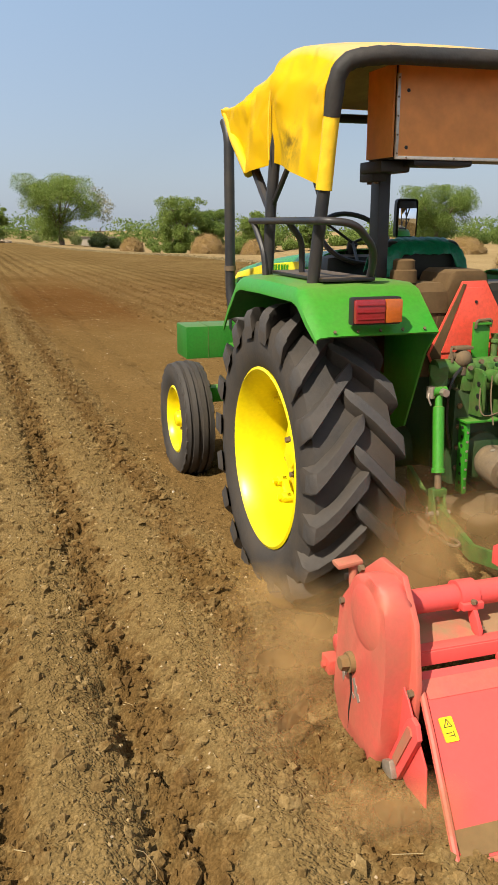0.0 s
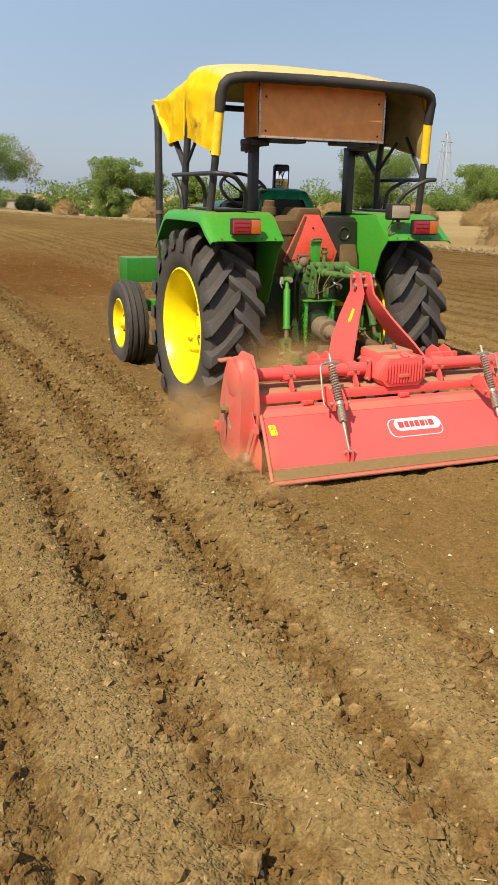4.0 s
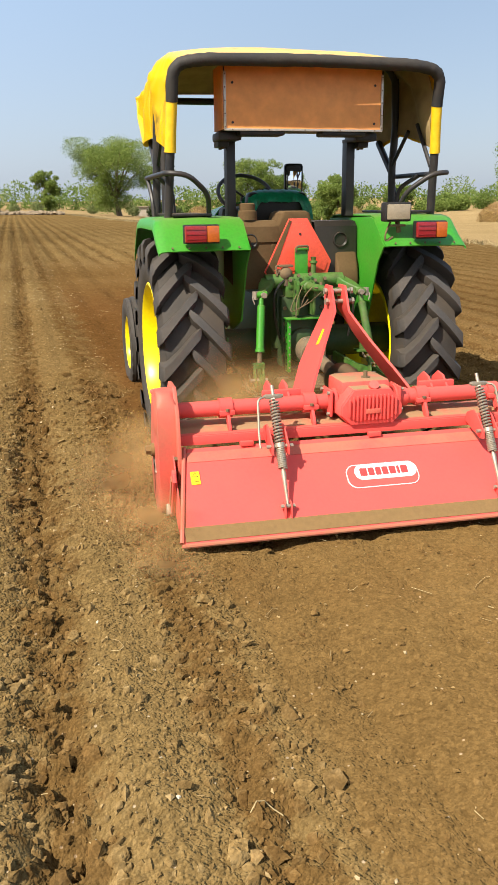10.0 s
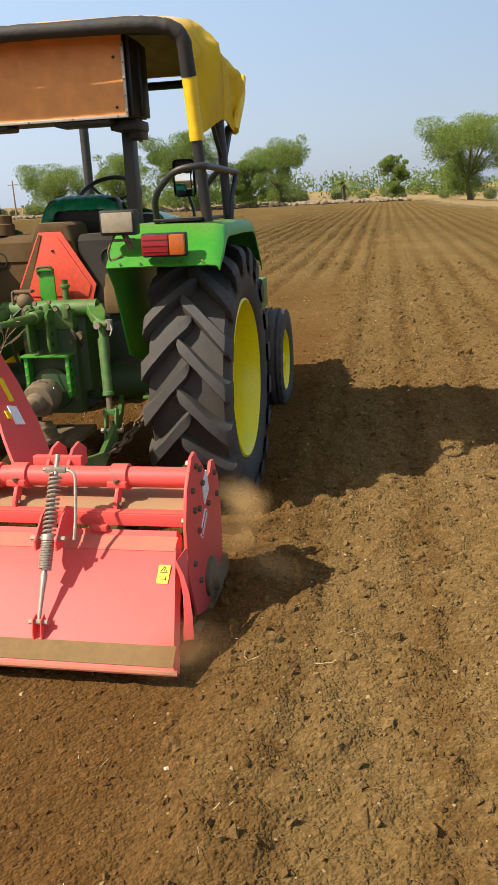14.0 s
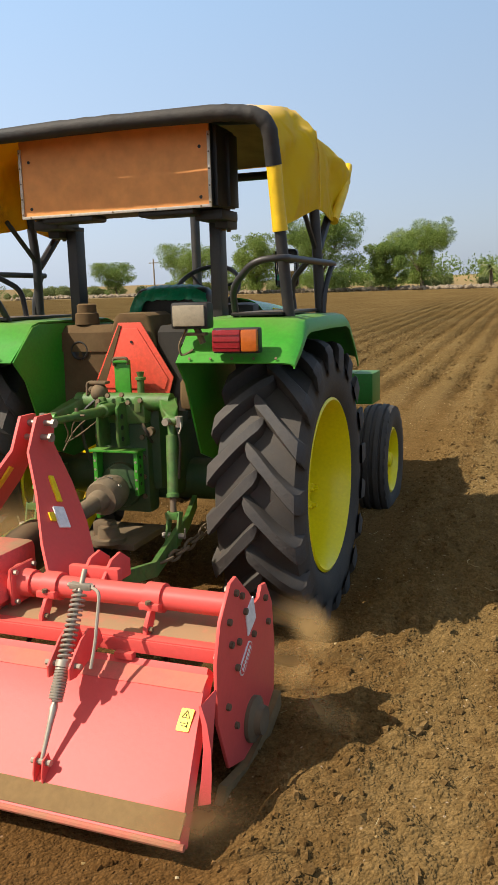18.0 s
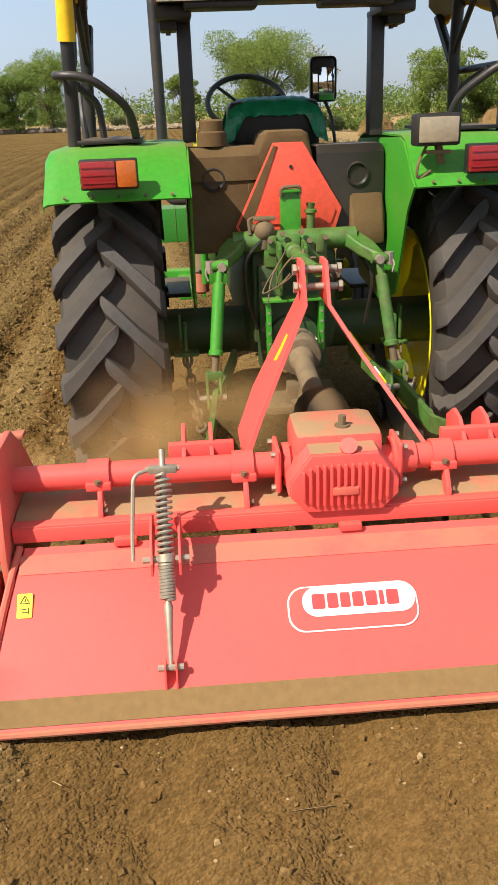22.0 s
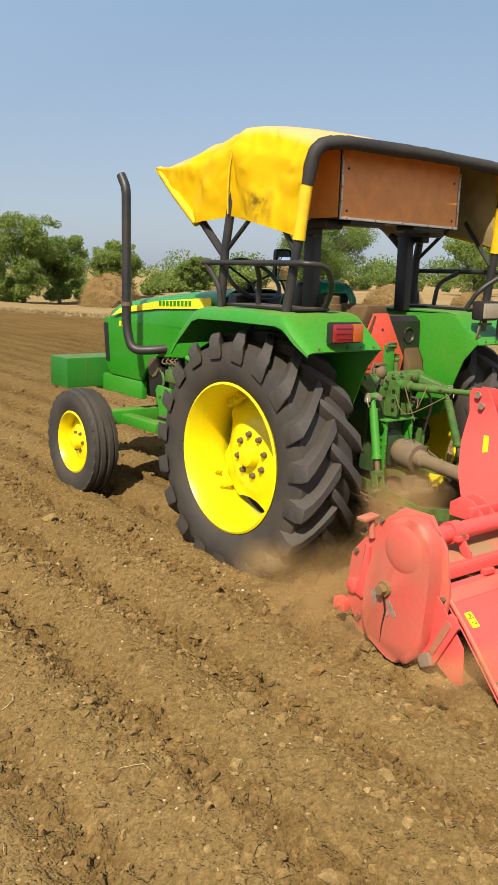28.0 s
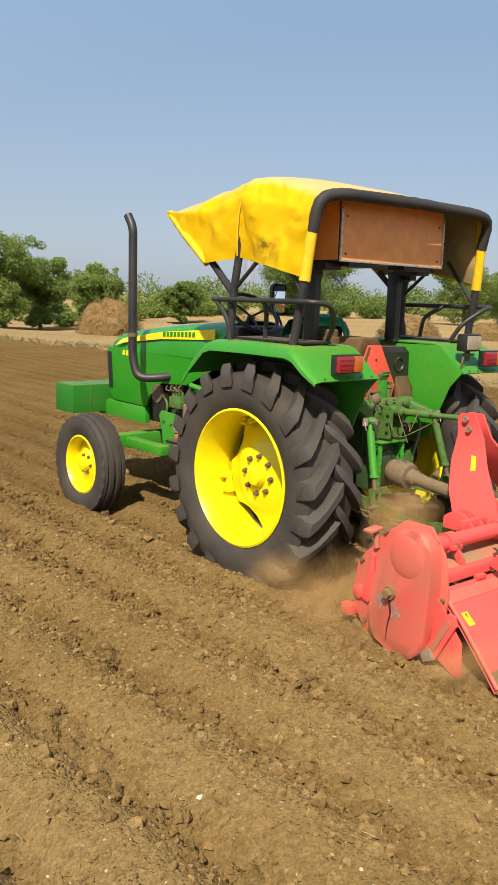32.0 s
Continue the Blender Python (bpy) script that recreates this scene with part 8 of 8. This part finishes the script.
def rotor():
    bm = bmesh.new()
    tube(bm, [(-0.90, -1.38, 0.08), (0.90, -1.38, 0.08)], 0.045, 14)
    axle = part("rotor", bm, IRON, tiller)
    for k in range(18):
        a = k * 2.2
        x = -0.85 + 0.1 * k
        bm = bmesh.new()
        tube(bm, [(x, -1.38 + 0.04 * math.cos(a), 0.08 + 0.04 * math.sin(a)), (x, -1.38 + 0.17 * math.cos(a), 0.08 + 0.17 * math.sin(a)), (x + 0.05, -1.38 + 0.20 * math.cos(a + 0.25), 0.08 + 0.20 * math.sin(a + 0.25))], [0.012, 0.010, 0.006], 6)
        part("blade", bm, IRON, axle)


rotor()


def dust():
    """Wisps of soil dust, bowed and uneven, that hang round the rear wheels and the rotor and move with them."""
    cloud = thing("dust_cloud", "thin haze of brown soil dust thrown up behind the wheels", "dust", kind="stuff")
    rng = random.Random(12)
    puffs = [(-0.70, -0.98, 0.16, 0.95, 0.62), (-0.62, -1.08, 0.36, 0.80, 0.70), (-0.98, -0.66, -0.02, 0.60, 0.40), (-1.16, -1.12, 0.04, 0.62, 0.50), (-1.22, -1.42, -0.02, 0.66, 0.42), (-0.15, -1.10, 0.28, 0.95, 0.52),
             (0.42, -1.06, 0.24, 0.75, 0.52), (0.92, -1.0, 0.06, 0.50, 0.30), (1.14, -1.25, 0.04, 0.42, 0.26), (-1.10, -1.86, 0.02, 0.58, 0.44), (-0.95, -0.95, 0.10, 0.75, 0.50), (-0.55, -0.92, 0.46, 0.70, 0.60), (-1.08, -2.25, 0.04, 0.50, 0.34), (-0.25, -0.86, 0.42, 0.80, 0.50), (1.02, -1.95, 0.04, 0.42, 0.34), (0.95, -0.72, 0.10, 0.50, 0.34)]
    wisps = [(x, y, max(z, 0.3 * h), w, h, rng.uniform(-32, 32), rng.uniform(-14, 14)) for x, y, z, w, h in puffs]
    for k, (x, y, z, w, h, turn, tip) in enumerate(wisps):
        rows = []
        for i in range(11):
            row = []
            for j in range(9):
                u, v = i / 10 - 0.5, j / 8 - 0.5
                bow = w * (0.3 * (u * u + v * v) + 0.16 * noise.noise(Vector((u * 3, v * 3, k * 1.7))))
                row.append((u * w, -bow, v * h + 0.04 * noise.noise(Vector((u * 4, k * 2.1, 0.5)))))
            rows.append(row)
        verts = [p for row in rows for p in row]
        faces = [(9 * i + j, 9 * i + j + 1, 9 * i + j + 10, 9 * i + j + 9) for i in range(10) for j in range(8)]
        me = array_mesh("dust_wisp", np.array(verts), np.array(faces), AIR_DUST)
        me.shade_smooth()
        ob = new("dust_wisp", me)
        ob.parent = cloud
        ob.matrix_basis = pose(x, y, z, tip, 0, turn)
    return cloud


dust_cloud = dust()


# ---- what moves ----
def motions():
    """The tractor drives ahead, the tiller and its dust go with it, the wheels turn."""
    rows = [(t, pose(0, y, 0) @ pose(0, 0, 0, 0, 0, turn) @ pose(0, 0, 0, nod) @ pose(0, 0, 0, 0, lean)) for t, y, turn, nod, lean in (
        (0.0, -0.000, -1.57, 0.68, -0.54),
        (0.5, 0.599, -1.72, 0.23, 0.04),
        (1.0, 1.186, -1.81, 0.28, 0.14),
        (1.5, 1.793, -1.69, 0.32, 0.10),
        (2.0, 2.382, -1.74, 0.33, -0.09),
        (2.5, 2.967, -1.66, 0.33, -0.16),
        (3.0, 3.537, -1.84, 0.43, 0.09),
        (3.5, 4.114, -1.84, 0.31, 0.19),
        (5.5, 6.359, -2.17, 0.68, -0.22),
        (6.0, 6.916, -2.40, 0.80, -0.06),
        (6.5, 7.496, -2.17, 0.68, -0.21),
        (7.0, 8.063, -2.33, 0.64, -0.16),
        (7.5, 8.625, -2.45, 0.65, -0.12),
        (8.0, 9.166, -2.34, 0.53, -0.01),
        (8.5, 9.711, -2.31, 0.39, 0.02),
        (9.0, 10.275, -2.48, 0.10, -0.04),
        (9.5, 10.845, -2.54, -0.04, -0.02),
        (10.0, 11.416, -2.50, -0.27, 0.05),
        (10.5, 11.987, -2.22, -0.52, 0.12),
        (11.0, 12.558, -1.98, -0.88, 0.21),
        (11.5, 13.123, -1.77, -0.37, 0.08),
        (12.0, 13.716, -1.55, -0.11, -0.04),
        (12.5, 14.309, -1.83, 0.10, -0.01),
        (13.0, 14.878, -1.75, -0.15, 0.10),
        (13.5, 15.448, -1.75, -0.83, 0.13),
        (15.5, 17.726, -2.19, -0.26, -0.10),
        (16.0, 18.296, -2.20, -0.64, -0.23),
        (16.5, 18.865, -2.01, -0.67, -0.25),
        (17.0, 19.425, -1.88, -0.76, -0.09),
        (17.5, 19.979, -1.74, -0.83, -0.22),
        (18.0, 20.555, -1.93, -1.00, -0.18),
        (18.5, 21.118, -1.40, -0.57, -0.10),
        (19.0, 21.681, -0.70, -0.26, -0.04),
        (19.5, 22.252, -1.00, -0.24, -0.00),
        (20.0, 22.823, -1.05, -0.25, 0.04),
        (20.5, 23.392, -1.23, -0.23, 0.07),
        (21.0, 23.961, -1.59, -0.20, 0.03),
        (21.5, 24.530, -1.84, -0.20, -0.02),
        (22.0, 25.098, -2.03, -0.23, -0.06),
        (22.5, 25.666, -2.21, -0.29, -0.13),
        (23.0, 26.235, -2.29, 0.10, -0.23),
        (23.5, 26.806, -1.92, 0.30, -0.23),
        (24.0, 27.373, -2.00, 0.08, -0.19),
        (24.5, 27.938, -2.41, 0.07, -0.07),
        (26.5, 30.210, -4.00, 0.11, 0.31),
        (27.0, 30.788, -3.13, 0.39, 0.30),
        (27.5, 31.368, -2.01, 0.34, 0.17),
        (28.0, 31.959, -1.11, 0.10, 0.16),
        (28.5, 32.545, -1.08, 0.30, 0.24),
        (29.0, 33.127, -1.30, 0.53, -0.01),
        (29.5, 33.705, -1.44, 0.47, -0.20),
        (30.0, 34.277, -1.52, 0.02, -0.06),
        (30.5, 34.826, -1.89, 0.10, -0.21),
        (31.0, 35.387, -2.04, 0.06, -0.40),
        (31.5, 35.968, -2.35, -0.10, -0.42),
        (32.0, 36.530, -2.51, -0.22, -0.44),
    )]
    walk(tractor, [(t, m @ pose(0, -0.6, 0, 0, 0, 1.2) @ pose(0, 0.6, 0)) for t, m in rows])
    walk(tiller, rows)
    walk(dust_cloud, rows)
    times = [0.5 * k for k in range(65)]
    for wheels, axle, radius, start in ((rear_wheels, REAR_AXLE, 0.60, REAR_START), (front_wheels, FRONT_AXLE, 0.365, 0.0)):
        for side, wheel in zip((-1, 1), wheels):
            walk(wheel, [(t, pose(side * axle[0], axle[1], axle[2], start - math.degrees(SPEED * t / radius))) for t in times])


SPEED, REAR_START = 1.140, 0.0
motions()
